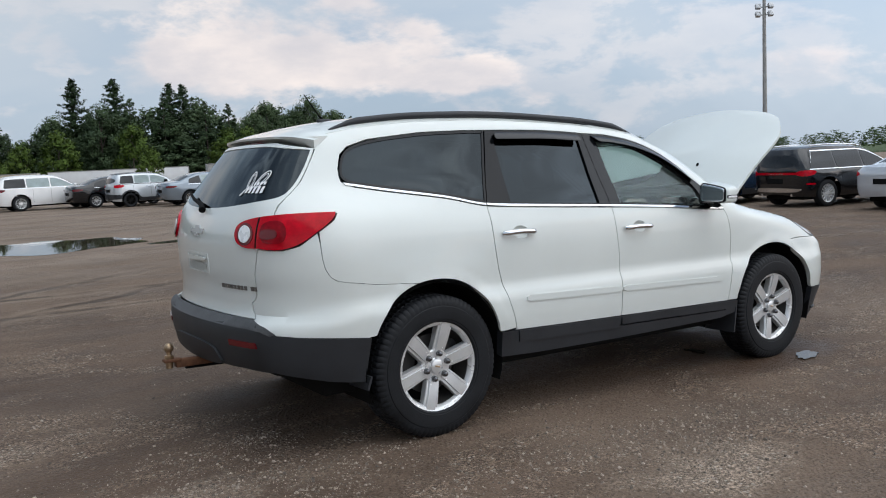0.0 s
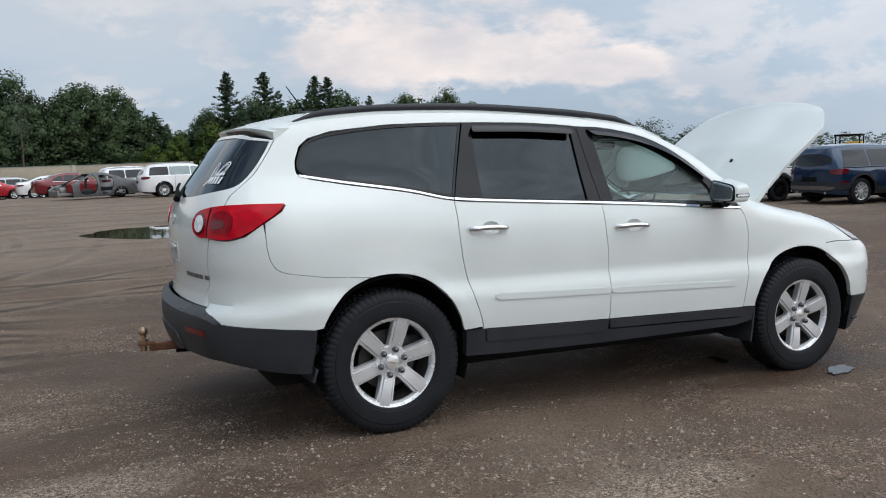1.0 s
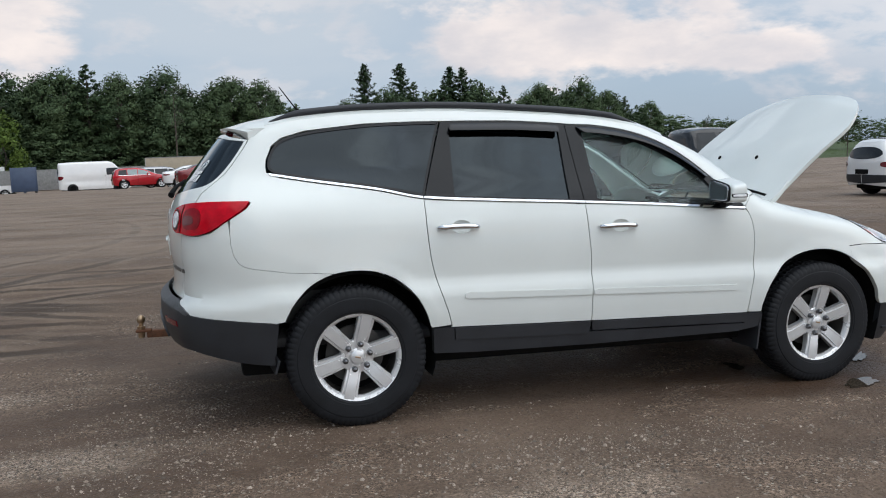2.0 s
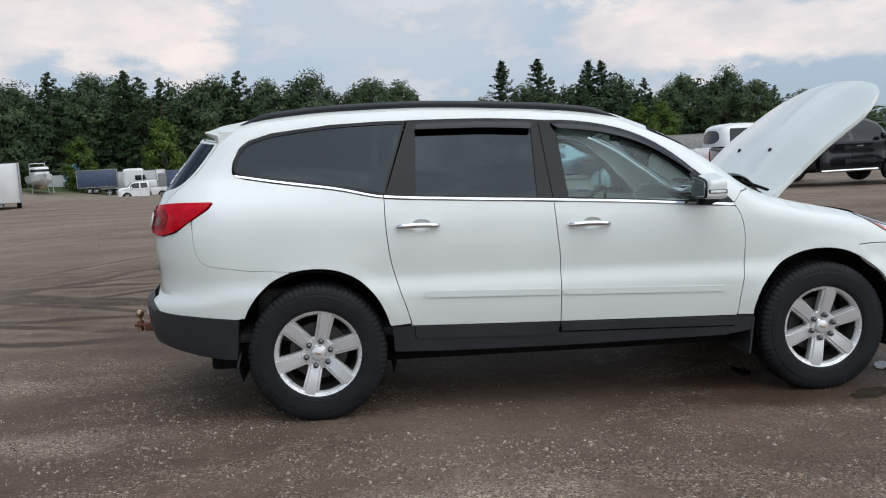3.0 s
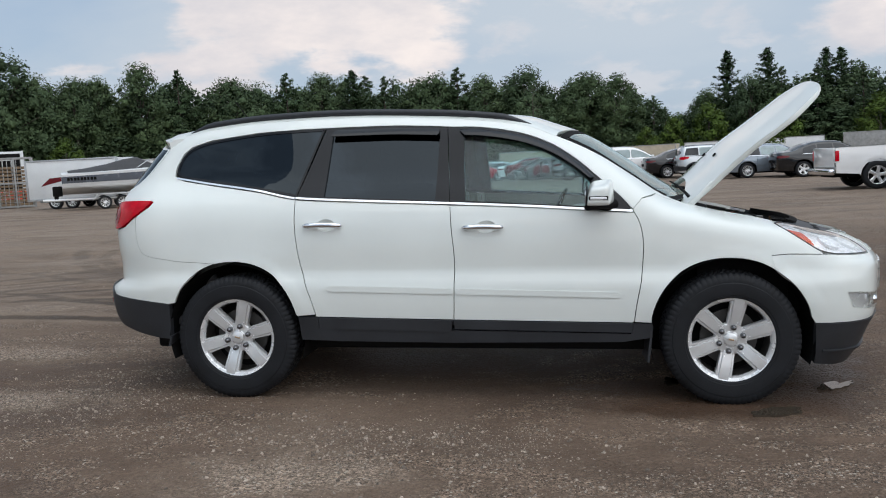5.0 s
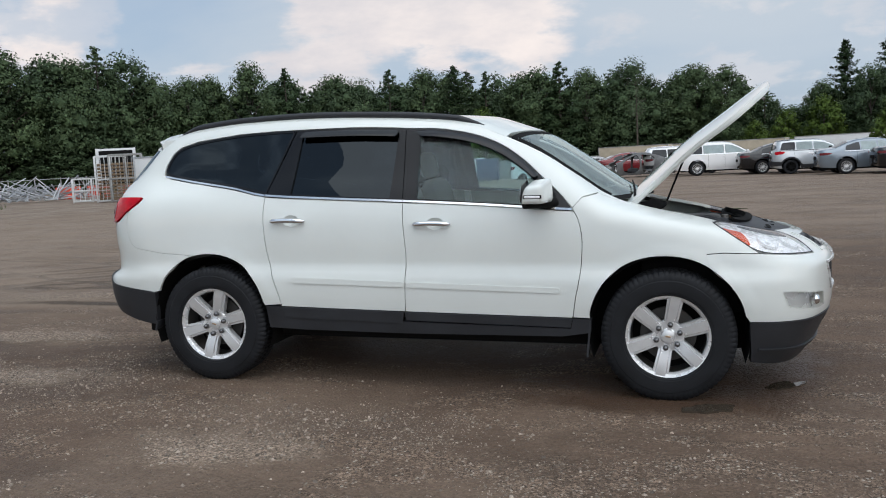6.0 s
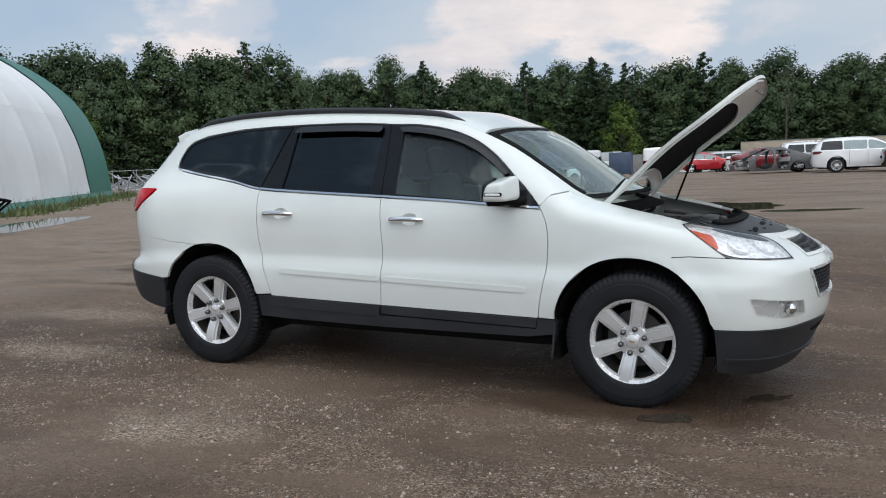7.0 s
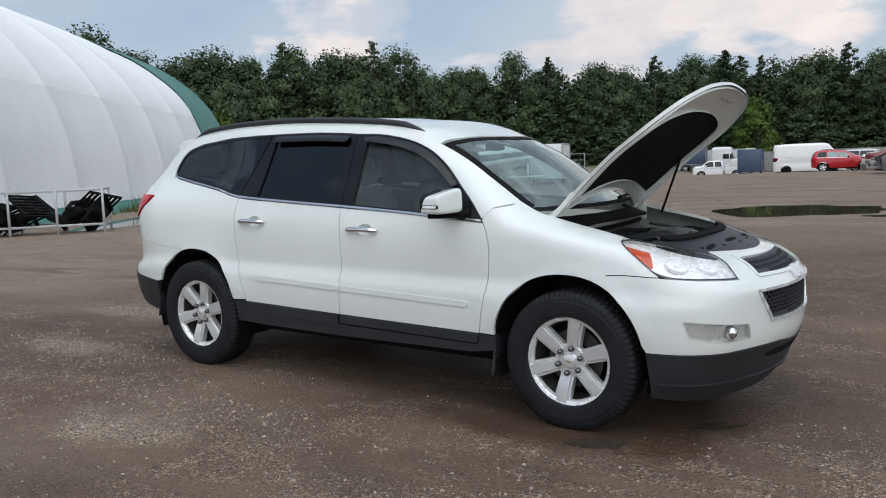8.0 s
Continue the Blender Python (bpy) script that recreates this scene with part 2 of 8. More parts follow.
def sheet(lay, outline, holes=(), step=.03, out=0.0, lip=.012, grid=None):
    """A pressed sheet: the flat outline (less its holes) laid on a curved face by lay(a, b, out), with its rims turned in by lip."""
    rings = [divided(r, step) for r in (outline, *holes)]
    edge = np.concatenate(rings)
    lo, hi = edge.min(0), edge.max(0)
    gs = grid or step
    gx, gy = np.meshgrid(np.arange(lo[0] + gs * .37, hi[0], gs), np.arange(lo[1] + gs * .41, hi[1], gs), indexing="ij")
    gx[:, 1::2] += gs / 2
    fill = np.stack([gx.ravel(), gy.ravel()], 1)
    ok = inside(fill, rings[0])
    for r in rings[1:]:
        ok &= ~inside(fill, r)
    fill = fill[ok]
    if len(fill):
        near = np.ones(len(fill), bool)
        for r in rings:
            d = np.full(len(fill), 9.0)
            for a, b in zip(r, np.roll(r, -1, 0)):
                ab = b - a
                t = np.clip(((fill - a) @ ab) / max(ab @ ab, 1e-12), 0, 1)
                d = np.minimum(d, np.linalg.norm(fill - a - t[:, None] * ab, axis=1))
            near &= d > gs * .4
        fill = fill[near]
    flat = np.concatenate([edge, fill])
    edges, k = [], 0
    for r in rings:
        edges += [(k + i, k + (i + 1) % len(r)) for i in range(len(r))]
        k += len(r)
    v2, _, tri, _, _, _ = geometry.delaunay_2d_cdt([Vector(p) for p in flat], edges, [], 0, 1e-7)
    v2 = np.array([tuple(v) for v in v2])
    tri = [t for t in tri if len(t) == 3]
    mid = np.array([v2[list(t)].mean(0) for t in tri])
    ok = inside(mid, rings[0])
    for r in rings[1:]:
        ok &= ~inside(mid, r)
    tri = [t for t, o in zip(tri, ok) if o]
    p3 = lay(v2[:, 0], v2[:, 1], out)
    # face outwards
    a, b, c = (p3[[t[i] for t in tri]] for i in range(3))
    n3 = np.cross(b - a, c - a).sum(0)
    probe = lay(v2[:, 0], v2[:, 1], out + .01) - p3
    facing = (np.cross(b - a, c - a) * probe[[t[0] for t in tri]]).sum()
    if facing < 0:
        tri = [t[::-1] for t in tri]
    verts, faces = [tuple(p) for p in p3], [tuple(t) for t in tri]
    if lip:
        inner = lay(v2[:, 0], v2[:, 1], out - lip)
        count = {}
        for t in tri:
            for i in range(3):
                e = (t[i], t[(i + 1) % 3])
                count[e] = 1
        made = {}
        for e in list(count):
            if (e[1], e[0]) in count:
                continue
            for i in e:
                if i not in made:
                    made[i] = len(verts)
                    verts.append(tuple(inner[i]))
            faces.append((e[1], e[0], made[e[0]], made[e[1]]))
    return verts, faces


# ---- shapes of car bodies: x ahead from the rear axle, y to the left, z up from the wheels' plane ----
def curve(*pts):
    """A smooth line through (x, y) points, level beyond its ends."""
    px, py = np.array(pts, float).T
    d = np.diff(py) / np.diff(px)
    m = np.concatenate([[d[0]], np.where(d[:-1] * d[1:] > 0, 2 * d[:-1] * d[1:] / (d[:-1] + d[1:] + 1e-12), 0), [d[-1]]])

    def at(x):
        x = np.clip(np.asarray(x, float), px[0], px[-1])
        i = np.clip(np.searchsorted(px, x) - 1, 0, len(px) - 2)
        h = px[i + 1] - px[i]
        t = (x - px[i]) / h
        return ((2 * t**3 - 3 * t**2 + 1) * py[i] + (t**3 - 2 * t**2 + t) * h * m[i] + (3 * t**2 - 2 * t**3) * py[i + 1] + (t**3 - t**2) * h * m[i + 1])
    return at


def smax(a, b, k):
    h = np.maximum(k - np.abs(a - b), 0) / k
    return np.maximum(a, b) + h * h * k / 4


def ramp(x, a, b):
    t = np.clip((np.asarray(x, float) - a) / (b - a), 0, 1)
    return t * t * (3 - 2 * t)



class Shell:
    """A closed car body, met by level rays round it and by upright rays from above."""

    def __init__(self, side, edge, crown, rear, front, wheels=(), taper=.06, flare=.014, bow=(.19, .15), bull=.34, hub=.385, pivots=((-.45, .30), (3.2, .40)), sill=True, round_rear=.26, round_front=.24, tuck=.66, round_top=.09):
        self.side, self.edge, self.crown, self.rear, self.front = (curve(*p) for p in (side, edge, crown, rear, front))
        self.wheels, self.taper, self.flare, self.bow, self.bull, self.hub = wheels, taper, flare, bow, bull, hub
        (self.rx, self.ry), (self.fx, self.fy) = pivots
        self.arc = .55
        self.rr, self.rf, self.tuck, self.rt = round_rear, round_front, tuck, round_top
        self.rear_u, self.front_u = self.rx - self.arc * math.pi / 2 - self.ry, self.fx + self.arc * math.pi / 2 + self.fy

    def half_width(self, x, z):
        w = self.side(z) - self.taper * ramp(-x, -.5, .5) * ramp(z, 1.2, 1.42) - .03 * ramp(-x, -.2, .7) * ramp(z, .9, .5)
        for wx in self.wheels:
            r = np.hypot(x - wx, z - self.hub)
            w = w + self.flare * (.55 * ramp(r, .70, .50) + .45 * ramp(r, .530, .505)) * ramp(z, .40, .62)
        return w - .03 * ramp(x, self.fx - .3, self.fx + .3) * ramp(z, .8, 1.0)

    def at(self, x, y, z):
        """Below nought inside, above it outside."""
        s = np.abs(y)
        side = s - self.half_width(x, z)
        top = z - self.edge(x) - self.crown(x) * (1 - (s / self.tuck) ** 2)
        rear = self.rear(z) + self.bow[0] * s * s + self.bow[1] * s**6 - x
        front = x - self.front(z) + self.bull * s * s
        g = smax(side, rear * .9, self.rr)
        g = smax(g, front * .9, self.rf)
        return smax(g, top, self.rt)

    def normal(self, x, y, z):
        e = 2e-3
        n = np.stack([self.at(x + e, y, z) - self.at(x - e, y, z), self.at(x, y + e, z) - self.at(x, y - e, z), self.at(x, y, z + e) - self.at(x, y, z - e)], -1)
        return n / np.maximum(np.linalg.norm(n, axis=-1, keepdims=True), 1e-9)

    def ray(self, u):
        """Where a level ray of the unrolled outline starts and where it points, on the right-hand side (y < 0)."""
        pr, pf, q = (self.rx - u) / self.arc, (u - self.fx) / self.arc, np.pi / 2
        fr, ff = np.clip(pr, 0, q), np.clip(pf, 0, q)
        ox = np.clip(u, self.rx, self.fx)
        oy = np.where(u < self.rx, -self.ry + np.maximum(pr - q, 0) * self.arc, np.where(u > self.fx, -self.fy + np.maximum(pf - q, 0) * self.arc, -.3))
        return ox, oy, np.sin(ff - fr), -np.cos(ff - fr)

    def band(self, u, z, out=0.0):
        """Points on the unrolled outline of the right-hand side."""
        u, z = np.asarray(u, float), np.asarray(z, float)
        ox, oy, dx, dy = self.ray(u)
        lo, hi = np.zeros_like(u), np.full_like(u, 2.6)
        for _ in range(32):
            mid = (lo + hi) / 2
            inn = self.at(ox + dx * mid, oy + dy * mid, z) < 0
            lo, hi = np.where(inn, mid, lo), np.where(inn, hi, mid)
        x, y = ox + dx * lo, oy + dy * lo
        return np.stack([x, y, z], -1) + self.normal(x, y, z) * out

    def left(self, u, z, out=0.0):
        return self.band(u, z, out) * (1, -1, 1)

    def back(self, v, z, out=0.0):
        """The same, counted from the middle of the tail, to the right-hand side above nought."""
        p = self.band(self.rear_u + np.abs(v), z, out)
        return p * np.stack([np.ones_like(v), np.where(v < 0, -1.0, 1.0), np.ones_like(v)], -1)

    def nose(self, v, z, out=0.0):
        p = self.band(self.front_u - np.abs(v), z, out)
        return p * np.stack([np.ones_like(v), np.where(v < 0, -1.0, 1.0), np.ones_like(v)], -1)

    def top(self, x, y, out=0.0):
        x, y = np.asarray(x, float), np.asarray(y, float)
        lo, hi = np.full_like(x, .3), np.full_like(x, 3.2)
        for _ in range(34):
            mid = (lo + hi) / 2
            inn = self.at(x, y, mid) < 0
            lo, hi = np.where(inn, mid, lo), np.where(inn, hi, mid)
        return np.stack([x, y, lo], -1) + self.normal(x, y, lo) * out

    def rim(self, us):
        """The height at which the flank turns into roof or bonnet, along the unrolled outline."""
        us = np.asarray(us, float)
        z = np.full_like(us, .9)
        for _ in range(12):
            x = self.band(us, z)[:, 0]
            z = .5 * z + .5 * (self.edge(x) - .012)
        return z

# ---- ground ----
def ground_z(x, y):
    """A shallow dip under the car's nose, and a fall of the land behind the far row of cars."""
    x, y = np.asarray(x, float), np.asarray(y, float)
    dip = -.11 * np.exp(-((x - 4.6) / 3.2) ** 2 - ((y + 1.5) / 7.0) ** 2)
    side = -.17 * ramp(x, 11, 17) * (1 - ramp(x, 60, 90)) * (1 - ramp(y, 15, 22)) * ramp(y, -30, -10)
    return dip + side - 1.75 * ramp(y, 44, 108) * (1 - ramp(-x, 33, 50))


def value_noise(x, y, seed):
    """Smooth noise from -1 to 1 on a unit lattice."""
    i, j = np.floor(x), np.floor(y)
    u, v = x - i, y - j
    u, v = u * u * (3 - 2 * u), v * v * (3 - 2 * v)

    def corner(a, b):
        h = np.sin(a * 127.1 + b * 311.7 + seed * 74.7) * 43758.5453
        return (h - np.floor(h)) * 2 - 1
    return (corner(i, j) * (1 - u) + corner(i + 1, j) * u) * (1 - v) + (corner(i, j + 1) * (1 - u) + corner(i + 1, j + 1) * u) * v


def relief(x, y):
    """Small lumps and hollows of the trodden yard, dying out with distance and under the car."""
    x, y = np.asarray(x, float), np.asarray(y, float)
    z = .012 * value_noise(x * .6, y * .6, 1) + .007 * value_noise(x * 1.7, y * 1.7, 2) + .0045 * value_noise(x * 4.1, y * 4.1, 3) + .0022 * value_noise(x * 8.3, y * 8.3, 4)
    calm = 1 - ramp(-np.hypot((x - 1.5) / 1.7, y / 1.0), -1.9, -1.3) * .8
    return z * calm * ramp(-y, -14, -8) * ramp(-np.abs(x), -16, -10)


def ground_at(x, y):
    return float(ground_z(x, y))


def ground_material():
    m, nd, lk, b = nodes_of("wet_dirt_and_gravel")
    tc = nd.new("ShaderNodeTexCoord")
    P = tc.outputs["Object"]

    def nz(scale, detail=6, rough=.55, dist=0.0, vec=None):
        n = nd.new("ShaderNodeTexNoise")
        n.inputs["Scale"].default_value, n.inputs["Detail"].default_value, n.inputs["Roughness"].default_value, n.inputs["Distortion"].default_value = scale, detail, rough, dist
        lk.new(vec or P, n.inputs["Vector"])
        return n.outputs["Fac"]

    def mr(v, a, c, lo=0.0, hi=1.0, smooth=True):
        n = nd.new("ShaderNodeMapRange")
        n.interpolation_type = "SMOOTHSTEP" if smooth else "LINEAR"
        n.inputs["From Min"].default_value, n.inputs["From Max"].default_value, n.inputs["To Min"].default_value, n.inputs["To Max"].default_value = a, c, lo, hi
        lk.new(v, n.inputs["Value"])
        return n.outputs[0]

    def ma(op, a, c=None):
        n = nd.new("ShaderNodeMath")
        n.operation = op
        for i, v in enumerate((a, c)):
            if v is None:
                continue
            if isinstance(v, (int, float)):
                n.inputs[i].default_value = v
            else:
                lk.new(v, n.inputs[i])
        return n.outputs[0]

    def mix(f, a, c):
        n = nd.new("ShaderNodeMix")
        n.data_type = "RGBA"
        lk.new(f, n.inputs["Factor"])
        for sock, v in ((n.inputs["A"], a), (n.inputs["B"], c)):
            if isinstance(v, tuple):
                sock.default_value = (*v, 1)
            else:
                lk.new(v, sock)
        return n.outputs["Result"]

    sep = nd.new("ShaderNodeSeparateXYZ")
    lk.new(P, sep.inputs[0])
    # long smears, drawn out sideways
    mp = nd.new("ShaderNodeMapping")
    mp.inputs["Scale"].default_value, mp.inputs["Rotation"].default_value = (.55, 1.25, 1), (0, 0, radians(14))
    lk.new(P, mp.inputs["Vector"])
    smear = nz(.9, 7, .6, .6, mp.outputs[0])
    patch = nz(.28, 6, .6, .4)
    crumb = nz(26, 4, .7)
    vor = nd.new("ShaderNodeTexVoronoi")
    vor.inputs["Scale"].default_value = 46
    lk.new(P, vor.inputs["Vector"])
    soil = mix(mr(smear, .34, .68), (.078, .054, .040), (.142, .102, .077))
    soil = mix(mr(patch, .45, .75), soil, (.170, .128, .099))
    soil = mix(mr(crumb, .52, .74, 0, .4), soil, (.20, .160, .125))
    # grit: pale and dark crumbs, thickest where the gravel lies
    clump = ma("ADD", nz(1.1, 8, .68, .9, mp.outputs[0]), ma("MULTIPLY", ma("SUBTRACT", nz(6.5, 5, .6), .5), .28))
    gravelly = mr(clump, .47, .62)
    # two stretches of paler scraped gravel
    scraped = None
    for cx, cy, rx, ry in ((-1.55, -.95, .75, .28), (.75, -2.2, .6, .3), (-2.6, .4, 1.1, .35), (-4.2, 2.6, 1.6, .5)):
        dx, dy = ma("MULTIPLY", ma("SUBTRACT", sep.outputs[0], cx), 1 / rx), ma("MULTIPLY", ma("SUBTRACT", sep.outputs[1], cy), 1 / ry)
        d = ma("ADD", ma("SQRT", ma("ADD", ma("MULTIPLY", dx, dx), ma("MULTIPLY", dy, dy))), ma("MULTIPLY", ma("SUBTRACT", nz(2.6, 7, .68), .5), 2.4))
        t = mr(d, 1.15, .35)
        scraped = t if scraped is None else ma("MAXIMUM", scraped, t)
    gravelly = ma("MAXIMUM", gravelly, ma("MULTIPLY", scraped, .9))
    soil = mix(ma("MULTIPLY", gravelly, .30), soil, (.215, .168, .132))
    soil = mix(ma("MULTIPLY", scraped, .42), soil, (.32, .262, .212))

    def cells(scale):
        n = nd.new("ShaderNodeTexVoronoi")
        n.inputs["Scale"].default_value = scale
        lk.new(P, n.inputs["Vector"])
        c = nd.new("ShaderNodeSeparateColor")
        lk.new(n.outputs["Color"], c.inputs[0])
        return c.outputs[0], n.outputs["Distance"]
    fine_c, fine_d = cells(190)
    mid_c, mid_d = cells(85)
    amount = ma("ADD", ma("MULTIPLY", gravelly, .95), .16)
    grit = ma("ADD", ma("MULTIPLY", ma("SUBTRACT", fine_c, .46), 1.1), ma("MULTIPLY", ma("SUBTRACT", ma("POWER", mid_c, 2.2), .30), 1.3))
    scaled = nd.new("ShaderNodeVectorMath")
    scaled.operation = "SCALE"
    lk.new(soil, scaled.inputs[0])
    lk.new(ma("MAXIMUM", ma("ADD", ma("MULTIPLY", grit, amount), 1.0), .35), scaled.inputs["Scale"])
    soil = scaled.outputs[0]
    specks = nd.new("ShaderNodeSeparateColor")
    lk.new(vor.outputs["Color"], specks.inputs[0])
    stone = ma("MULTIPLY", mr(specks.outputs[0], .80, .84), mr(vor.outputs["Distance"], .45, .25))
    stone = ma("MULTIPLY", stone, gravelly)
    soil = mix(stone, soil, (.46, .42, .37))
    # wheel tracks: pairs of rings
    track = ridge = None
    wob = ma("MULTIPLY", ma("SUBTRACT", nz(.9, 3), .5), .5)
    for cx, cy, r, wd in RUTS:
        dx, dy = ma("SUBTRACT", sep.outputs[0], cx), ma("SUBTRACT", sep.outputs[1], cy)
        d = ma("SQRT", ma("ADD", ma("MULTIPLY", dx, dx), ma("MULTIPLY", dy, dy)))
        off = ma("ABSOLUTE", ma("ADD", ma("SUBTRACT", d, r), wob))
        t = mr(off, wd, wd * .35)
        e = mr(off, wd * 2.6, wd * 1.3)
        track = t if track is None else ma("MAXIMUM", track, t)
        ridge = e if ridge is None else ma("MAXIMUM", ridge, e)
    near = ma("MULTIPLY", mr(sep.outputs[1], 3.0, 6.0), mr(sep.outputs[0], 2.5, .0))
    near = ma("MAXIMUM", near, ma("MULTIPLY", mr(sep.outputs[1], .9, 1.8), mr(sep.outputs[0], -1.2, -2.4)))
    near = ma("MULTIPLY", near, mr(sep.outputs[1], 30, 18))
    track = ma("MULTIPLY", ma("MULTIPLY", track, near), mr(nz(.8, 6), .34, .50, .25, 1.0))
    ridge = ma("MULTIPLY", ma("MULTIPLY", ridge, near), mr(nz(.7, 5), .36, .56, 0, .75))
    soil = mix(ma("MULTIPLY", ridge, .8), soil, (.225, .175, .135))
    soil = mix(ma("MULTIPLY", track, .85), soil, (.048, .036, .028))
    # gravel verge by the hall, grass farther off
    verge = ma("MULTIPLY", mr(sep.outputs[0], -22.5, -24), mr(nz(.6, 6), .42, .6))
    soil = mix(verge, soil, (.26, .235, .21))
    pale = ma("MULTIPLY", ma("MULTIPLY", mr(sep.outputs[0], -5, -14), mr(sep.outputs[1], 27, 18)), mr(nz(1.1, 7, .62, .6, mp.outputs[0]), .36, .56, .15, .85))
    soil = mix(pale, soil, (.25, .200, .158))
    # paler patches farther back and towards the left
    far_pale = ma("MULTIPLY", ma("MAXIMUM", mr(sep.outputs[1], 4.5, 13), mr(sep.outputs[0], -2.5, -7)), mr(nz(.55, 7, .6, .5, mp.outputs[0]), .30, .62, .25, .85))
    soil = mix(far_pale, soil, (.245, .196, .158))
    grass = ma("MULTIPLY", mr(ma("ADD", ma("ABSOLUTE", sep.outputs[0]), sep.outputs[1]), 150, 175), 1.0)
    soil = mix(grass, soil, (.05, .075, .025))
    # rusty wet mud beside the front tyre
    mud = None
    for cx, cy, rx, ry in ((2.80, -1.02, .75, .26), (3.45, -.80, .45, .40), (2.5, -.62, .55, .25), (3.6, .0, .5, .8)):
        dx, dy = ma("MULTIPLY", ma("SUBTRACT", sep.outputs[0], cx), 1 / rx), ma("MULTIPLY", ma("SUBTRACT", sep.outputs[1], cy), 1 / ry)
        d = ma("ADD", ma("SQRT", ma("ADD", ma("MULTIPLY", dx, dx), ma("MULTIPLY", dy, dy))), ma("MULTIPLY", ma("SUBTRACT", nz(5, 6, .65), .5), 1.6))
        t = mr(d, 1.1, .5)
        mud = t if mud is None else ma("MAXIMUM", mud, t)
    soil = mix(ma("MULTIPLY", mud, .88), soil, (.062, .035, .020))
    cool = nd.new("ShaderNodeVectorMath")
    cool.operation = "MULTIPLY"
    lk.new(soil, cool.inputs[0])
    cool.inputs[1].default_value = (1.04, 1.0, .95)
    lk.new(cool.outputs[0], b.inputs["Base Color"])
    rough = ma("ADD", ma("MULTIPLY", mud, -.26), mr(smear, .3, .7, .58, .88))
    lk.new(rough, b.inputs["Roughness"])
    lk.new(ma("ADD", ma("MULTIPLY", mud, .14), .15), b.inputs["Specular IOR Level"])
    h = ma("ADD", ma("MULTIPLY", crumb, .6), ma("MULTIPLY", mr(vor.outputs["Distance"], .6, .1), .7))
    h = ma("ADD", h, ma("MULTIPLY", ma("ADD", fine_c, ma("MULTIPLY", mid_c, 1.3)), ma("MULTIPLY", amount, .55)))
    h = ma("ADD", h, ma("MULTIPLY", track, -1.2))
    h = ma("ADD", h, ma("MULTIPLY", nz(4.5, 5, .6), 1.6))
    bp = nd.new("ShaderNodeBump")
    bp.inputs["Strength"].default_value, bp.inputs["Distance"].default_value = .9, .013
    lk.new(h, bp.inputs["Height"])
    lk.new(bp.outputs[0], b.inputs["Normal"])
    return m


RUTS = [(3.99, 15.18, 12.86, .20), (2.36, 12.97, 9.88, .18), (-7.3, -40.0, 42.3, .15), (-7.0, -36.5, 39.9, .15), (-14.0, 14.2, 11.7, .16), (-14.0, 14.2, 13.2, .16), (22.0, 58.0, 60.5, .12), (4.0, 62.0, 55.2, .13), (4.0, 62.0, 56.7, .13), (-30.0, -38.0, 50.0, .13), (-18.0, 34.0, 31.5, .14), (-18.0, 34.0, 33.0, .14)]
GROUND = ground_material()


def build_ground():
    axis_x = np.concatenate([np.linspace(-700, -60, 17), np.linspace(-55, -17, 20), np.arange(-15.6, -7, .4), np.arange(-6.8, 8.01, .085), np.arange(8.4, 14, .4), np.linspace(15, 60, 14), np.linspace(80, 700, 14)])
    axis_y = np.concatenate([np.linspace(-300, -20, 10), np.linspace(-14, -5, 6), np.arange(-4.2, 3.01, .085), np.arange(3.2, 16.01, .25), np.linspace(18, 130, 40), np.linspace(150, 700, 14)])
    gx, gy = np.meshgrid(axis_x, axis_y, indexing="ij")
    gz = ground_z(gx, gy) + relief(gx, gy)
    n = len(axis_y)
    faces = [(i * n + j, (i + 1) * n + j, (i + 1) * n + j + 1, i * n + j + 1) for i in range(len(axis_x) - 1) for j in range(n - 1)]
    tagged(new("ground", mesh_of("ground", np.stack([gx, gy, gz], -1).reshape(-1, 3), faces, GROUND, 80)), "damp brown dirt and gravel yard with tyre tracks", "ground", kind="structure")


build_ground()


def water(name, colour):
    """Still shallow water over mud: a dark clear mirror with silt streaks and the faintest ripple."""
    m, nd, lk, b = nodes_of(name)
    tc, n, r, bp = nd.new("ShaderNodeTexCoord"), nd.new("ShaderNodeTexNoise"), nd.new("ShaderNodeValToRGB"), nd.new("ShaderNodeBump")
    n.inputs["Scale"].default_value, n.inputs["Detail"].default_value = 1.4, 6
    lk.new(tc.outputs["Object"], n.inputs["Vector"])
    lk.new(n.outputs["Fac"], r.inputs["Fac"])
    r.color_ramp.elements[0].color, r.color_ramp.elements[1].color = (*(c * .6 for c in colour), 1), (*colour, 1)
    lk.new(r.outputs["Color"], b.inputs["Base Color"])
    b.inputs["Roughness"].default_value, b.inputs["IOR"].default_value = .015, 1.33
    bp.inputs["Strength"].default_value, bp.inputs["Distance"].default_value = .25, .004
    lk.new(n.outputs["Fac"], bp.inputs["Height"])
    lk.new(bp.outputs[0], b.inputs["Normal"])
    return m


WATER = water("muddy_water", (.060, .048, .036))


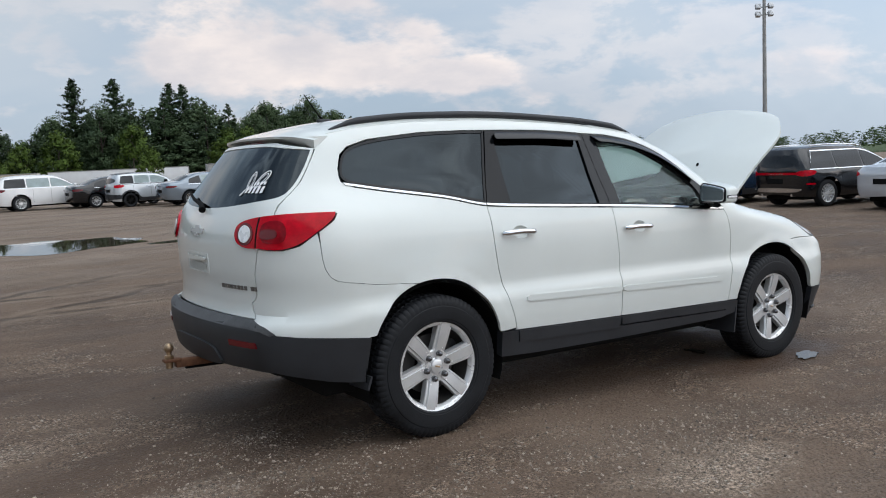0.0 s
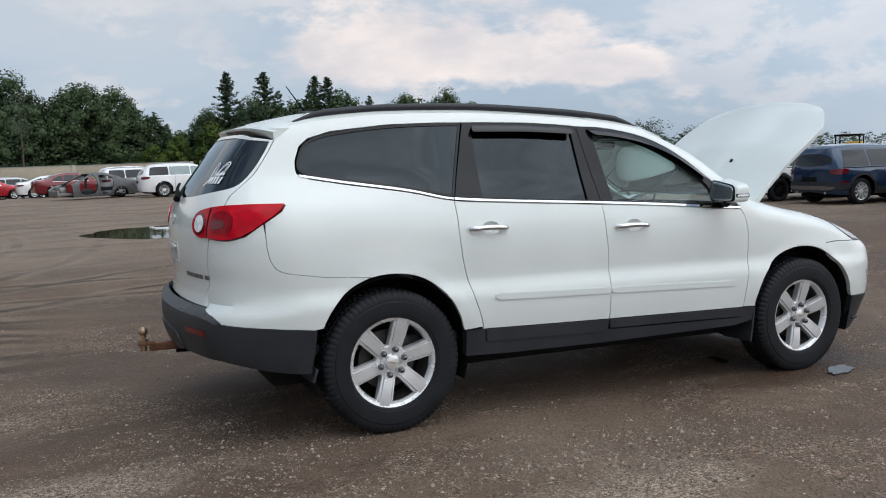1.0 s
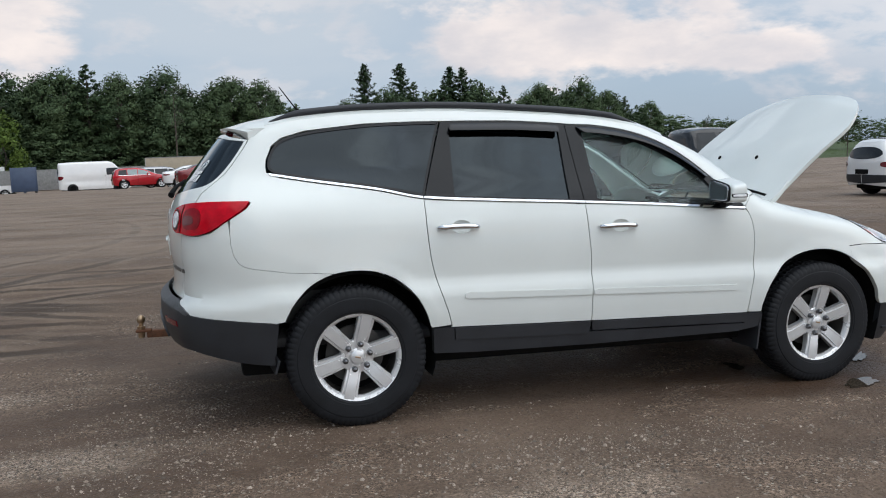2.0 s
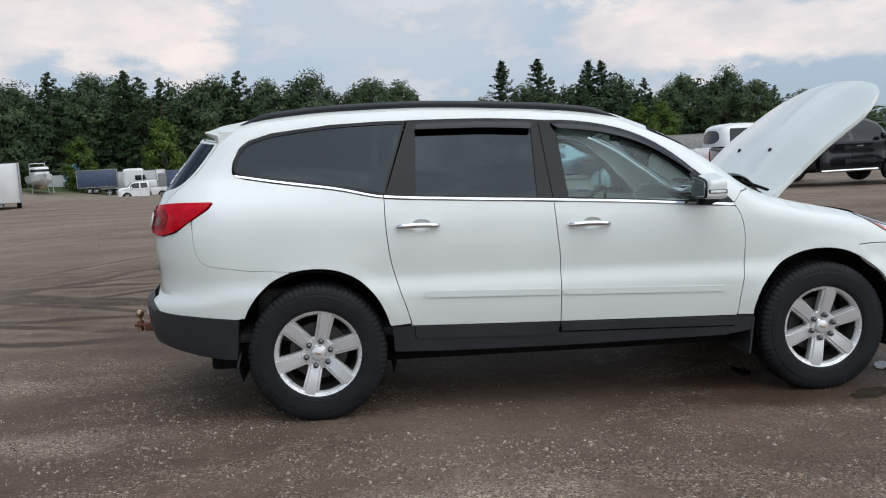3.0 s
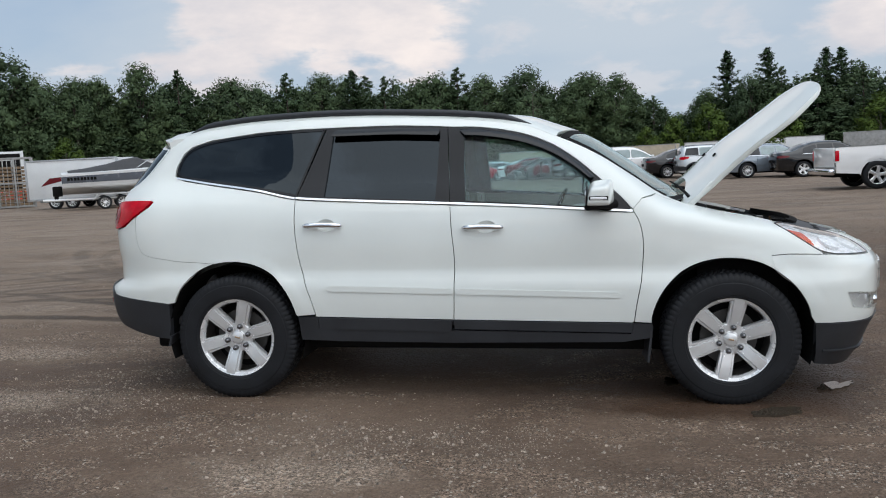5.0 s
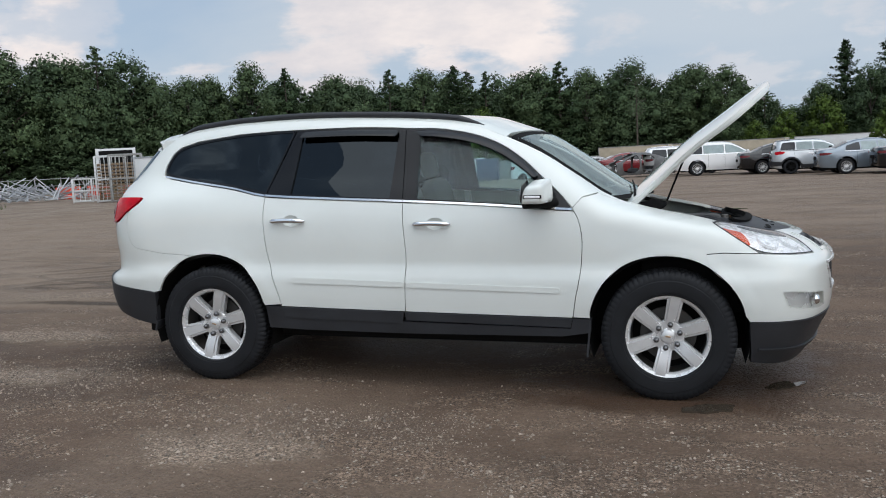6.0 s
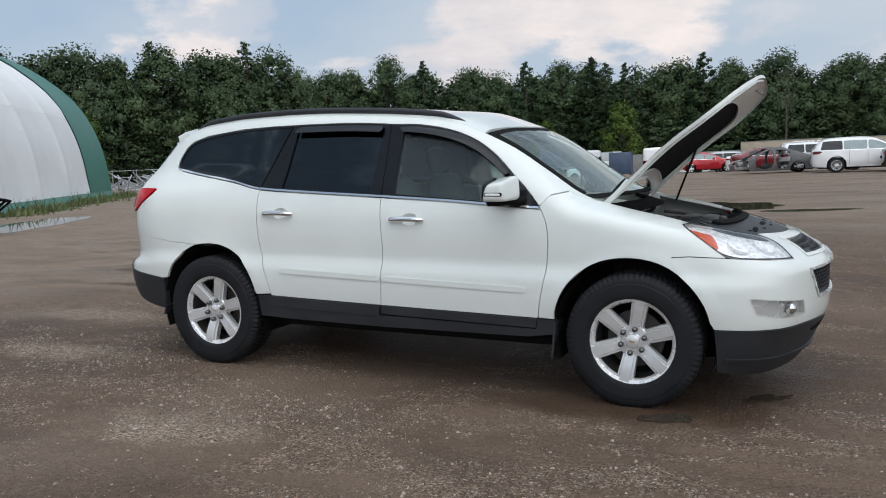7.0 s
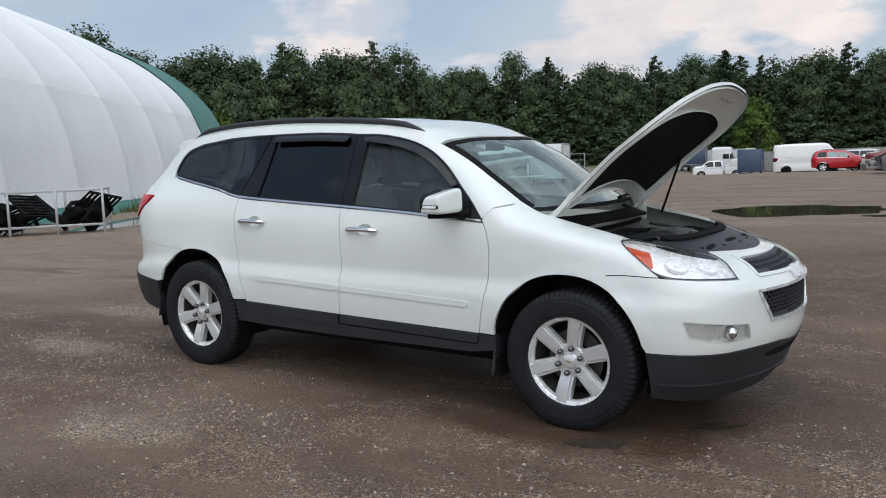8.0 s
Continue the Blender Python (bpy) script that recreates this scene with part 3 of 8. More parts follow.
def puddle(cx, cy, rx, ry, turn, seed, material, label, ragged=.35, lift=.004):
    rnd = random.Random(seed)
    ph = [(rnd.uniform(0, 6.28), rnd.uniform(.4, 1) * ragged / (k ** .8), k) for k in range(2, 14)]
    pts = []
    for t in np.linspace(0, 2 * math.pi, 150, endpoint=False):
        r = 1 + sum(a * math.sin(k * t + p) for p, a, k in ph) * .5
        x, y = rx * r * math.cos(t), ry * r * math.sin(t)
        c, s = math.cos(radians(turn)), math.sin(radians(turn))
        pts.append((cx + c * x - s * y, cy + s * x + c * y))
    lay = lambda x, y, o: np.stack([x, y, ground_z(x, y) + lift + o], -1)
    v, f = sheet(lay, np.array(pts), step=max(rx, ry) / 8, out=.001, lip=.02)
    tagged(new("puddle", mesh_of("puddle", v, f, material)), label, "puddle", kind="structure")


puddle(.85, 15.6, 1.75, 2.0, 20, 3, WATER, "wide shallow puddle mirroring the sky")
puddle(3.4, 14.0, .9, .35, 10, 8, WATER, "small shallow puddle")
puddle(-18.2, 12.2, 4.6, 1.0, 123, 5, WATER, "long puddle beside the fabric hall", .25)
puddle(2.72, -.45, .10, .04, 70, 23, WATER, "dark wet spot beside the front tyre", .9)
puddle(3.24, -1.06, .15, .07, 20, 15, WATER, "small bright pool by the front tyre", .5)
puddle(3.70, -.50, .15, .05, 40, 19, WATER, "wet spot under the engine", .9)

STONE = surface("gravel_stone", (.17, .132, .100), .6, 0, .35, 30, 120, 0, 0, .65, (.36, .30, .245), spec=.25)


def build_gravel():
    """Loose stones in drifts, with smooth trodden dirt between them."""
    rnd = np.random.RandomState(7)
    n = 900000
    x = rnd.uniform(-7.5, 8.0, n)
    y = np.where(rnd.rand(n) < .70, rnd.uniform(-3.9, -.2, n), rnd.uniform(-1.0, 9.0, n))
    drift = value_noise(x * .75, y * 1.25, 11) + .7 * value_noise(x * 2.3, y * 3.1, 12) + .5 * value_noise(x * 6.5, y * 7.5, 13)
    for cx, cy, rx, ry in ((-1.55, -.95, .75, .28), (.75, -2.2, .6, .3), (-2.6, .4, 1.1, .35)):
        drift += .9 * np.exp(-((x - cx) / rx) ** 2 - ((y - cy) / ry) ** 2)
    keep = rnd.rand(n) < .025 + .34 * np.clip(drift - .05, 0, 1.2)
    keep &= ~((y > -.80) & (y < 1.0) & (x > -.6) & (x < 3.9))
    keep &= ~((np.hypot((x - 2.85) / .75, (y + 1.0) / .22) < 1))
    x, y = x[keep][:85000], y[keep][:85000]
    n = len(x)
    size = np.minimum(.0019 * (1 + rnd.pareto(2.7, n)), .009)
    base = np.array([(math.cos(q), math.sin(q), -.35) for q in np.radians((0, 72, 144, 216, 288))] + [(.5 * math.cos(q), .5 * math.sin(q), .5) for q in np.radians((30, 150, 270))])
    tri = np.array([(0, 1, 5), (1, 6, 5), (1, 2, 6), (2, 3, 6), (3, 7, 6), (3, 4, 7), (4, 0, 7), (0, 5, 7), (5, 6, 7)])
    v = base[None] * rnd.uniform(.6, 1.3, (n, 8, 1)) * rnd.uniform(.6, 1.25, (n, 1, 3)) * size[:, None, None] * 1.35
    a = rnd.uniform(0, 6.28, n)
    c, s = np.cos(a)[:, None], np.sin(a)[:, None]
    v = np.stack([v[..., 0] * c - v[..., 1] * s, v[..., 0] * s + v[..., 1] * c, v[..., 2]], -1)
    v[..., 0] += x[:, None]
    v[..., 1] += y[:, None]
    v[..., 2] += (ground_z(x, y) + relief(x, y) + size * .35)[:, None]
    me = bpy.data.meshes.new("gravel")
    me.from_pydata(v.reshape(-1, 3).tolist(), [], (tri[None] + 8 * np.arange(n)[:, None, None]).reshape(-1, 3).tolist())
    me.materials.append(STONE)
    me.update()
    tagged(new("gravel", me), "loose grey and pale gravel on the damp dirt", "gravel", kind="stuff")


build_gravel()

# ---- the white car in the middle ----
T = Shell(
    side=((.18, .885), (.35, .925), (.50, .945), (.62, .953), (.70, .952), (.728, .949), (.742, .945), (.792, .925), (.806, .9235), (.90, .924), (1.05, .917), (1.14, .902), (1.22, .872), (1.40, .778), (1.62, .672), (1.75, .61), (1.9, .54)),
    edge=((-.75, 1.63), (-.6, 1.655), (-.415, 1.692), (-.215, 1.725), (.15, 1.757), (.62, 1.769), (1.29, 1.747), (1.63, 1.716), (1.83, 1.684), (1.97, 1.632), (2.24, 1.509), (2.48, 1.355), (2.65, 1.24), (2.78, 1.185), (2.94, 1.14), (3.21, 1.087), (3.32, 1.06), (3.5, 1.0), (3.7, .935), (3.9, .87), (4.1, .80)),
    crown=((-.8, .03), (-.3, .045), (1.5, .05), (2.0, .08), (2.3, .10), (2.6, .10), (2.85, .06), (3.1, .05), (3.6, .05), (4.0, .05)),
    rear=((.22, -.86), (.34, -.95), (.42, -1.0), (.52, -1.045), (.62, -1.06), (.68, -1.055), (.70, -1.045), (.735, -.985), (.85, -.985), (.95, -1.0), (1.08, -1.005), (1.18, -.99), (1.28, -.95), (1.36, -.895), (1.50, -.79), (1.63, -.69), (1.75, -.6)),
    front=((.2, 3.86), (.30, 3.93), (.42, 3.985), (.52, 4.03), (.60, 4.035), (.70, 4.035), (.80, 4.03), (.88, 3.97), (.95, 3.91), (1.02, 3.84), (1.15, 3.7)),
    wheels=(0, 3.02))
CAR_POSE = pose(-.0097, 0, -.013, 0, 1.44, 0)
belt = curve((-.45, 1.405), (-.217, 1.366), (.149, 1.313), (.41, 1.262), (.8, 1.239), (1.372, 1.213), (1.907, 1.185), (2.2, 1.165), (2.46, 1.150))
frame_top = curve((.50, 1.687), (.684, 1.690), (.954, 1.691), (1.19, 1.683), (1.308, 1.676), (1.365, 1.671), (1.495, 1.668), (1.663, 1.649), (1.828, 1.613), (1.99, 1.55), (2.145, 1.45), (2.262, 1.347), (2.377, 1.246), (2.457, 1.159))
seam_rear = curve((.38, .58), (.469, .552), (.606, .517), (.736, .473), (.93, .425), (1.123, .407), (1.262, .405))
pillar_rear = curve((1.25, .408), (1.70, .568))
seam_mid = curve((.38, 1.36), (.434, 1.374), (.50, 1.398), (.70, 1.405), (.86, 1.408), (1.055, 1.392), (1.216, 1.382), (1.68, 1.349))
seam_front = curve((.38, 2.435), (.424, 2.449), (.474, 2.463), (.593, 2.480), (.785, 2.514), (.949, 2.523), (1.064, 2.507), (1.153, 2.463))
clad_top = curve((.40, .53), (.545, .524), (1.39, .506), (2.47, .489), (2.6, .487))


def along(f, a, b, n, shift=0.0, drop=0.0):
    """Points (f(z), z) for z from a to b."""
    z = np.linspace(a, b, n)
    return list(zip(f(z) + shift, z + drop))


def level(f, a, b, n, drop=0.0):
    """Points (u, f(u)) for u from a to b."""
    u = np.linspace(a, b, n)
    return list(zip(u, f(u) + drop))


def arch(cx, rx, top, a, b, n=24):
    """The edge of a wheel arch from the angle a to b, in degrees from straight ahead."""
    t = np.radians(np.linspace(a, b, n))
    c, s = np.cos(t), np.sin(t)
    return list(zip(cx + rx * np.sign(c) * np.abs(c) ** .92, .40 + (top - .40) * np.sign(s) * np.abs(s) ** .92))


def pillow(x0, x1, y0, y1, z0, z1, p=.5, n=20):
    """A rounded cushion that fills the box; the lower p, the squarer it is."""
    f = lambda v, e: math.copysign(abs(v) ** e, v)
    verts, faces = [], []
    for i in range(n + 1):
        a = -math.pi / 2 + math.pi * i / n
        for j in range(n * 2):
            b = math.pi * j / n
            v = (f(math.cos(a), p) * f(math.cos(b), p), f(math.cos(a), p) * f(math.sin(b), p), f(math.sin(a), p))
            verts.append(((x0 + x1) / 2 + v[0] * (x1 - x0) / 2, (y0 + y1) / 2 + v[1] * (y1 - y0) / 2, (z0 + z1) / 2 + v[2] * (z1 - z0) / 2))
    m = n * 2
    for i in range(n):
        for j in range(m):
            faces.append((i * m + j, i * m + (j + 1) % m, (i + 1) * m + (j + 1) % m, (i + 1) * m + j))
    return verts, faces


def shrunk(pts, d):
    """An outline drawn in by d on all sides (about its own middle line)."""
    p = np.array(pts, float)
    t = np.roll(p, -1, 0) - np.roll(p, 1, 0)
    n = np.stack([-t[:, 1], t[:, 0]], 1) / np.maximum(np.linalg.norm(t, axis=1), 1e-9)[:, None]
    area = (p[:, 0] * np.roll(p[:, 1], -1) - p[:, 1] * np.roll(p[:, 0], -1)).sum()
    return p + n * d * (1 if area > 0 else -1)


def tyre(r, rim, w, lugs=0):
    """A tyre that turns about y; lugs: how many shoulder blocks it has."""
    h = w / 2
    prof = [(rim, h * .80), (rim + .012, h * .93)]
    if lugs:
        prof += [(rim + .020, h * .935), (rim + .023, h * .965), (rim + (r - rim) * .45, h), (r - .060, h * .985), (r - .056, h * .955)]
    else:
        prof += [(rim + (r - rim) * .45, h)]
    first = len(prof)
    prof += [(r - .038, h * .95), (r - .016, h * .88), (r - .003, h * .76)]
    if lugs:
        prof += [(r, h * .48), (r - .010, h * .46), (r - .010, h * .40), (r, h * .38), (r, h * .06), (r - .010, h * .05)]
    else:
        prof += [(r, h * .4)]
    prof += [(p, -q) for p, q in reversed(prof)]
    k, n = len(prof), lugs * 4 if lugs else 40
    v, f = lathe(prof, n)
    if lugs:
        block_rows = {first + i for i in range(4)} | {k - 1 - first - i for i in range(4)}
        out = []
        for i in range(n):
            for j, (x, y, z) in enumerate(v[i * k:(i + 1) * k]):
                c = (i + (2 if j > k // 2 else 0)) % 4
                long_block = (i // 4) % 2
                g, squeeze = 1.0, 1.0
                if j in block_rows:
                    if c == 0:
                        g, squeeze = 1 - .005 / r, .993
                    elif long_block and j in (first, k - 1 - first):
                        squeeze = 1.006
                elif k // 2 - 7 < j < k // 2 + 6 and c == 1:
                    g = 1 - .009 / r
                out.append((x * g, y * squeeze, z * g))
        v = out
    return v, f


def rim_barrel(r, w, dish=.015):
    h = w / 2
    return join(lathe([(r - .035, h), (r - .03, -h + .05), (r - .018, -h + .035), (r - .016, -h + .006), (r - .004, -h), (r, -h + .008), (r, h)], 60), lathe([(.001, -h + dish + .012), (.045, -h + dish + .012), (.088, -h + dish + .014), (.094, -h + dish + .03), (.094, -h + .09)], 36))


def rim_lip(r, w):
    """The bright outer flange of a cast wheel."""
    h = w / 2
    return lathe([(r - .036, -h + .034), (r - .031, -h + .014), (r - .024, -h + .006), (r - .006, -h), (r - .001, -h + .004), (r, -h + .02)], 72)


def rim_hub(w, dish=.015):
    """A six-lobed hub plate with a raised ring and hollows for the nuts."""
    h, n = w / 2, 72
    rings = [(.001, .008), (.042, .008), (.047, .012), (.075, .013), (.096, .013), (.104, .020), (.106, .055)]
    verts, faces = [], []
    for i in range(n):
        t = 2 * math.pi * i / n
        lobe = 1 + .10 * math.cos(6 * t)
        for j, (q, y) in enumerate(rings):
            k = q * (lobe if j > 3 else 1)
            verts.append((k * math.sin(t), -h + dish + y, k * math.cos(t)))
    k = len(rings)
    for i in range(n):
        for j in range(k - 1):
            faces.append((i * k + j, ((i + 1) % n) * k + j, ((i + 1) % n) * k + j + 1, i * k + j + 1))
    return verts, faces


def rim_spoke(r, w, wide=(.062, .088), dish=.015, ridge=True):
    """One spoke that points up, its face towards -y; ridge: a raised centre between two stepped flanks."""
    h = w / 2
    verts, faces = [], []
    rows = 9
    prof = [(-1, .050), (-1, .012), (-.94, .007), (-.74, .007), (-.70, .0105), (-.66, .0105), (-.60, 0), (.60, 0), (.66, .0105), (.70, .0105), (.74, .007), (.94, .007), (1, .012), (1, .050)] if ridge else [(-1, .035), (-1, .008), (-.8, 0), (-.3, -.002), (.3, -.002), (.8, 0), (1, .008), (1, .035)]
    k = len(prof)
    for a in range(rows):
        q = a / (rows - 1)
        rad = .07 + (r - (.005 if ridge else .022) - .07) * q
        half = (wide[0] + (wide[1] - wide[0]) * q) / 2
        y = -h + dish + .010 - (.022 if ridge else .014) * math.sin(q * math.pi * .5)
        verts += [(half * s, y + d, rad) for s, d in prof]
    for a in range(rows - 1):
        for b in range(k - 1):
            faces.append((a * k + b, a * k + b + 1, (a + 1) * k + b + 1, (a + 1) * k + b))
    if ridge:
        faces.append(tuple((rows - 1) * k + b for b in range(k)))
    return verts, faces


def alloy_rim(r, w, spokes, turn=0.0, wide=(.062, .088), dish=.015, ridge=True):
    """A whole cast wheel about y, its face towards -y."""
    return join(rim_barrel(r, w, dish), *[moved(rim_spoke(r, w, wide, dish, ridge), pose(0, 0, 0, 0, turn + 360 * i / spokes, 0)) for i in range(spokes)])


def cup_of(hx, hz, k):
    return np.array([(hx + .02 + .060 * k * math.cos(t), hz + .004 + .038 * k * math.sin(t)) for t in np.linspace(0, 2 * math.pi, 28, endpoint=False)])


def build_car():
    car = thing("car", "pearl white SUV with its bonnet propped open on damp gravel", "car", CAR_POSE)
    gap = .0024
    rim_y = lambda x: -T.band(np.atleast_1d(x), T.rim(np.atleast_1d(x)))[:, 1]

    # flank, roof side and windscreen pillar in one pressing
    rim_u = np.linspace(2.60, -.47, 70)
    tail_top = [(-.863, 1.249), (-.72, 1.258), (-.554, 1.258)]
    flank = [(-.476, 1.676), (-.60, 1.594), (-.676, 1.5), (-.74, 1.41), (-.812, 1.34), (-.846, 1.30)] + tail_top + [(-.545, 1.252), (-.566, 1.220), (-.645, 1.163), (-.642, 1.10), (-.637, 1.031), (-.625, .975), (-.603, .934), (-.575, .914), (-.537, .903), (-.372, .876), (-.15, .862)]
    flank += [p for p in arch(-.003, .428, .872, 108, 16) if p[0] > -.14]
    flank += [(.418, .532)] + along(seam_rear, .54, 1.255, 16, -gap)
    flank += level(belt, .40, -.38, 14, -.016) + [(-.43, 1.395), (-.452, 1.41), (-.456, 1.44), (-.449, 1.48), (-.415, 1.558), (-.36, 1.601), (-.228, 1.641), (.111, 1.680), (.40, 1.692)]
    flank += level(frame_top, .50, 2.45, 40, .006) + [(2.464, 1.158), (2.478, 1.172), (2.523, 1.221), (2.60, 1.238)]
    flank += list(zip(rim_u, T.rim(rim_u)))
    flank = np.array(flank)
    window_q = rounded([(-.44, 1.418), (-.444, 1.47), (-.405, 1.556), (-.345, 1.598), (-.22, 1.634), (.111, 1.674), (.40, 1.686), (.555, 1.688), (.555, 1.688), (.41, 1.266), (.41, 1.266), (.149, 1.318), (-.217, 1.371), (-.38, 1.396)], 2)
    fender = along(seam_front, .495, 1.150, 14, gap) + [(2.474, 1.164), (2.519, 1.213), (2.60, 1.230)]
    fu = np.linspace(2.62, 3.30, 22)
    fender += list(zip(fu, T.rim(fu))) + [(3.306, 1.048), (3.422, .964), (3.513, .882), (3.334, .886), (3.238, .879)]
    fender += [p for p in arch(3.0, .446, .868, 56, 166)] + [(2.565, .492)]
    for lay, s in ((T.band, -1), (T.left, 1)):
        part("side_panel", sheet(lay, flank, step=.03, lip=.02), PEARL, car)
        q = part("quarter_window", sheet(lay, shrunk(window_q, .010), step=.05, out=-.004, lip=.004), TINTED, car, "dark tinted rear side window")
        q.visible_shadow = False
        part("window_seal", sheet(lay, window_q, [shrunk(window_q, .013)], step=.03, out=.001, lip=.01), GLOSS_BLACK, q)
        part("belt_trim", sheet(lay, level(belt, -.44, .402, 20) + level(belt, .402, -.43, 20, -.011), step=.02, out=.006, lip=.008), CHROME, q, "bright chrome strip")
        strip_x = np.linspace(2.60, 3.32, 18)
        ys = rim_y(strip_x)
        top_in = np.interp(strip_x, [2.60, 2.70, 2.82, 2.97, 3.12, 3.32], [.755, .735, .70, .702, .715, .735])
        topping = [(x, s * (y + .004)) for x, y in zip(strip_x, ys)] + [(x, s * y) for x, y in zip(strip_x[::-1], top_in[::-1])]
        part("fender", join(sheet(lay, fender, step=.03, lip=.02), sheet(T.top, topping, step=.03, out=.0015, lip=.02)), PEARL, car)

    # doors
    def door(lay, s, rear):
        lo, hi = (seam_rear, seam_mid) if rear else (seam_mid, seam_front)
        zt = 1.25 if rear else 1.20
        body = level(belt, float(lo(zt)) + gap, float(hi(1.15)) - gap, 24, -.017)
        body += [p for p in along(hi, 1.18 if rear else 1.13, .505, 14, -gap)] + level(clad_top, 1.395 if rear else 2.46, .53 if rear else 1.402, 12, .003)
        body += along(lo, .53, 1.21 if rear else 1.18, 14, gap)
        hx, hz = (.590, 1.085) if rear else (1.583, 1.061)
        d = part("door", sheet(lay, np.array(body), [cup_of(hx, hz, 1.0)], step=.03, lip=.012), PEARL, car)
        # black frame round the glass
        left = along(pillar_rear, 1.262, 1.684, 8, gap) if rear else along(seam_mid, 1.222, 1.668, 8, gap)
        a, b = (left[-1][0], 1.346) if rear else (left[-1][0], 2.452)
        over = level(frame_top, a, b, 26, -.001)
        down = along(seam_mid, 1.668, 1.22, 8, -gap) if rear else []
        under = level(belt, down[-1][0] if rear else 2.45, left[0][0], 20, .001)
        pane = rounded([(.612, 1.655), (.612, 1.655), (1.303, 1.650), (1.303, 1.650), (1.292, 1.228), (1.292, 1.228), (.588, 1.262), (.588, 1.262)], 3) if rear else rounded([(1.452, 1.638), (1.452, 1.638), (1.63, 1.622), (1.82, 1.578), (2.01, 1.485), (2.163, 1.385), (2.262, 1.28), (2.272, 1.172), (2.272, 1.172), (1.474, 1.222), (1.474, 1.222)], 3)
        fr = part("door_frame", sheet(lay, np.array(left + over + down + under), [pane], step=.03, out=.0, lip=.03), GLOSS_BLACK, d, "gloss black window frame")
        g = part("window", sheet(lay, shrunk(pane, -.004), step=.05, out=-.012, lip=.004), TINTED if rear else CLEAR, d, "dark tinted window" if rear else "clear green-tinted window")
        g.visible_shadow = False
        part("belt_trim", sheet(lay, np.array(level(belt, float(lo(zt)) + gap, float(hi(1.15)) - gap, 24, .001) + level(belt, float(hi(1.15)) - gap, float(lo(zt)) + gap, 24, -.011)), step=.02, out=.007, lip=.008), CHROME, d, "bright chrome strip")
        # smoked rain visor above the glass
        vis = (level(frame_top, .625, 1.30, 16, -.016) + level(frame_top, 1.30, .60, 16, -.066)) if rear else (level(frame_top, 1.415, 2.25, 26, -.012) + level(frame_top, 2.22, 1.46, 24, -.062))
        hang = lambda u, z, o: lay(u, z, (o + .030 * np.clip((frame_top(u) - z - .012) / .05, 0, 1) ** .7)[:, None])
        part("rain_visor", sheet(hang, rounded(vis, 1), step=.015, out=.004, lip=.006), GLOSS_BLACK, d, "smoked plastic rain visor")
        # handle over its hollow
        deep = lambda u, z, o: lay(u, z, (o - .026 * np.clip(1 - ((u - hx - .02) / .0597) ** 2 - ((z - hz - .004) / .0378) ** 2, 0, 1) ** .6)[:, None])
        part("handle_cup", sheet(deep, cup_of(hx, hz, .995), step=.010, out=.0, lip=0), PEARL, d)
        us = np.linspace(hx - .118, hx + .118, 15)
        line = lay(us, hz + .004 - .006 * ((us - hx) / .118) ** 2, .030)
        line[[0, -1], 1] -= s * .022
        line[[1, -2], 1] -= s * .006
        v, f = tube([tuple(p) for p in line], [.012] + [.0165] * 13 + [.012], 12)
        part("handle", (v, f), CHROME, d, "chrome door handle")
        # moulding
        m0, m1 = (.614, 1.398) if rear else (1.412, 2.388)
        ml = lambda u: .720 - (u - .614) * .0265
        mould = [(m0, ml(m0) - .036), (m0, ml(m0))] + [(u, ml(u)) for u in np.linspace(m0 + .1, m1 - .05, 8)] + [(m1, ml(m1)), (m1, ml(m1) - .034)] + [(u, ml(u) - .036 + .001 * (u - .6)) for u in np.linspace(m1 - .05, m0 + .1, 8)]
        part("moulding", sheet(lay, rounded(mould, 1), step=.03, out=.007, lip=.010), PEARL, d)
        c0, c1 = (.552, 1.392) if rear else (1.398, 2.462)
        part("door_cladding", sheet(lay, np.array(level(clad_top, c0, c1, 14, -.002) + [(c1 - .012, .432), (c0 + .006, .452)]), step=.03, out=.010, lip=.02), PLASTIC, d, "dark grey plastic cladding")
        inner = np.array(level(belt, float(lo(1.2)) + .03, float(hi(1.15)) - .03, 16, .02) + [(float(hi(.6)) - .03, .52), (float(lo(.6)) + .05, .54)])
        part("door_trim", sheet(lambda u, z, o: lay(u, z, o - .07), inner, step=.08, lip=.0), TRIM_GREY, d)
    for lay, s in ((T.band, -1), (T.left, 1)):
        door(lay, s, True)
        door(lay, s, False)
        sill = np.array([(.425, .524), (.548, .522), (.553, .455), (1.38, .440), (2.45, .422), (2.466, .485), (2.57, .482), (2.572, .40), (2.40, .372), (1.39, .362), (.70, .368), (.435, .378)])
        part("sill", sheet(lay, sill, step=.03, out=.003, lip=.05), PLASTIC, car, "dark grey plastic sill")
        # flaps behind the wheels
        for fx, zt, zb in ((2.50, .47, .25), (-.50, .40, .33)):
            v = [(fx + .06, s * .70, zt), (fx + .075, s * .945, zt), (fx + .055, s * .94, zb), (fx + .04, s * .70, zb)]
            part("mud_flap", (v + [(x - .012, y, z) for x, y, z in v], [(0, 1, 2, 3), (7, 6, 5, 4), (0, 4, 5, 1), (1, 5, 6, 2), (2, 6, 7, 3), (3, 7, 4, 0)]), PLASTIC, car, smooth=0)
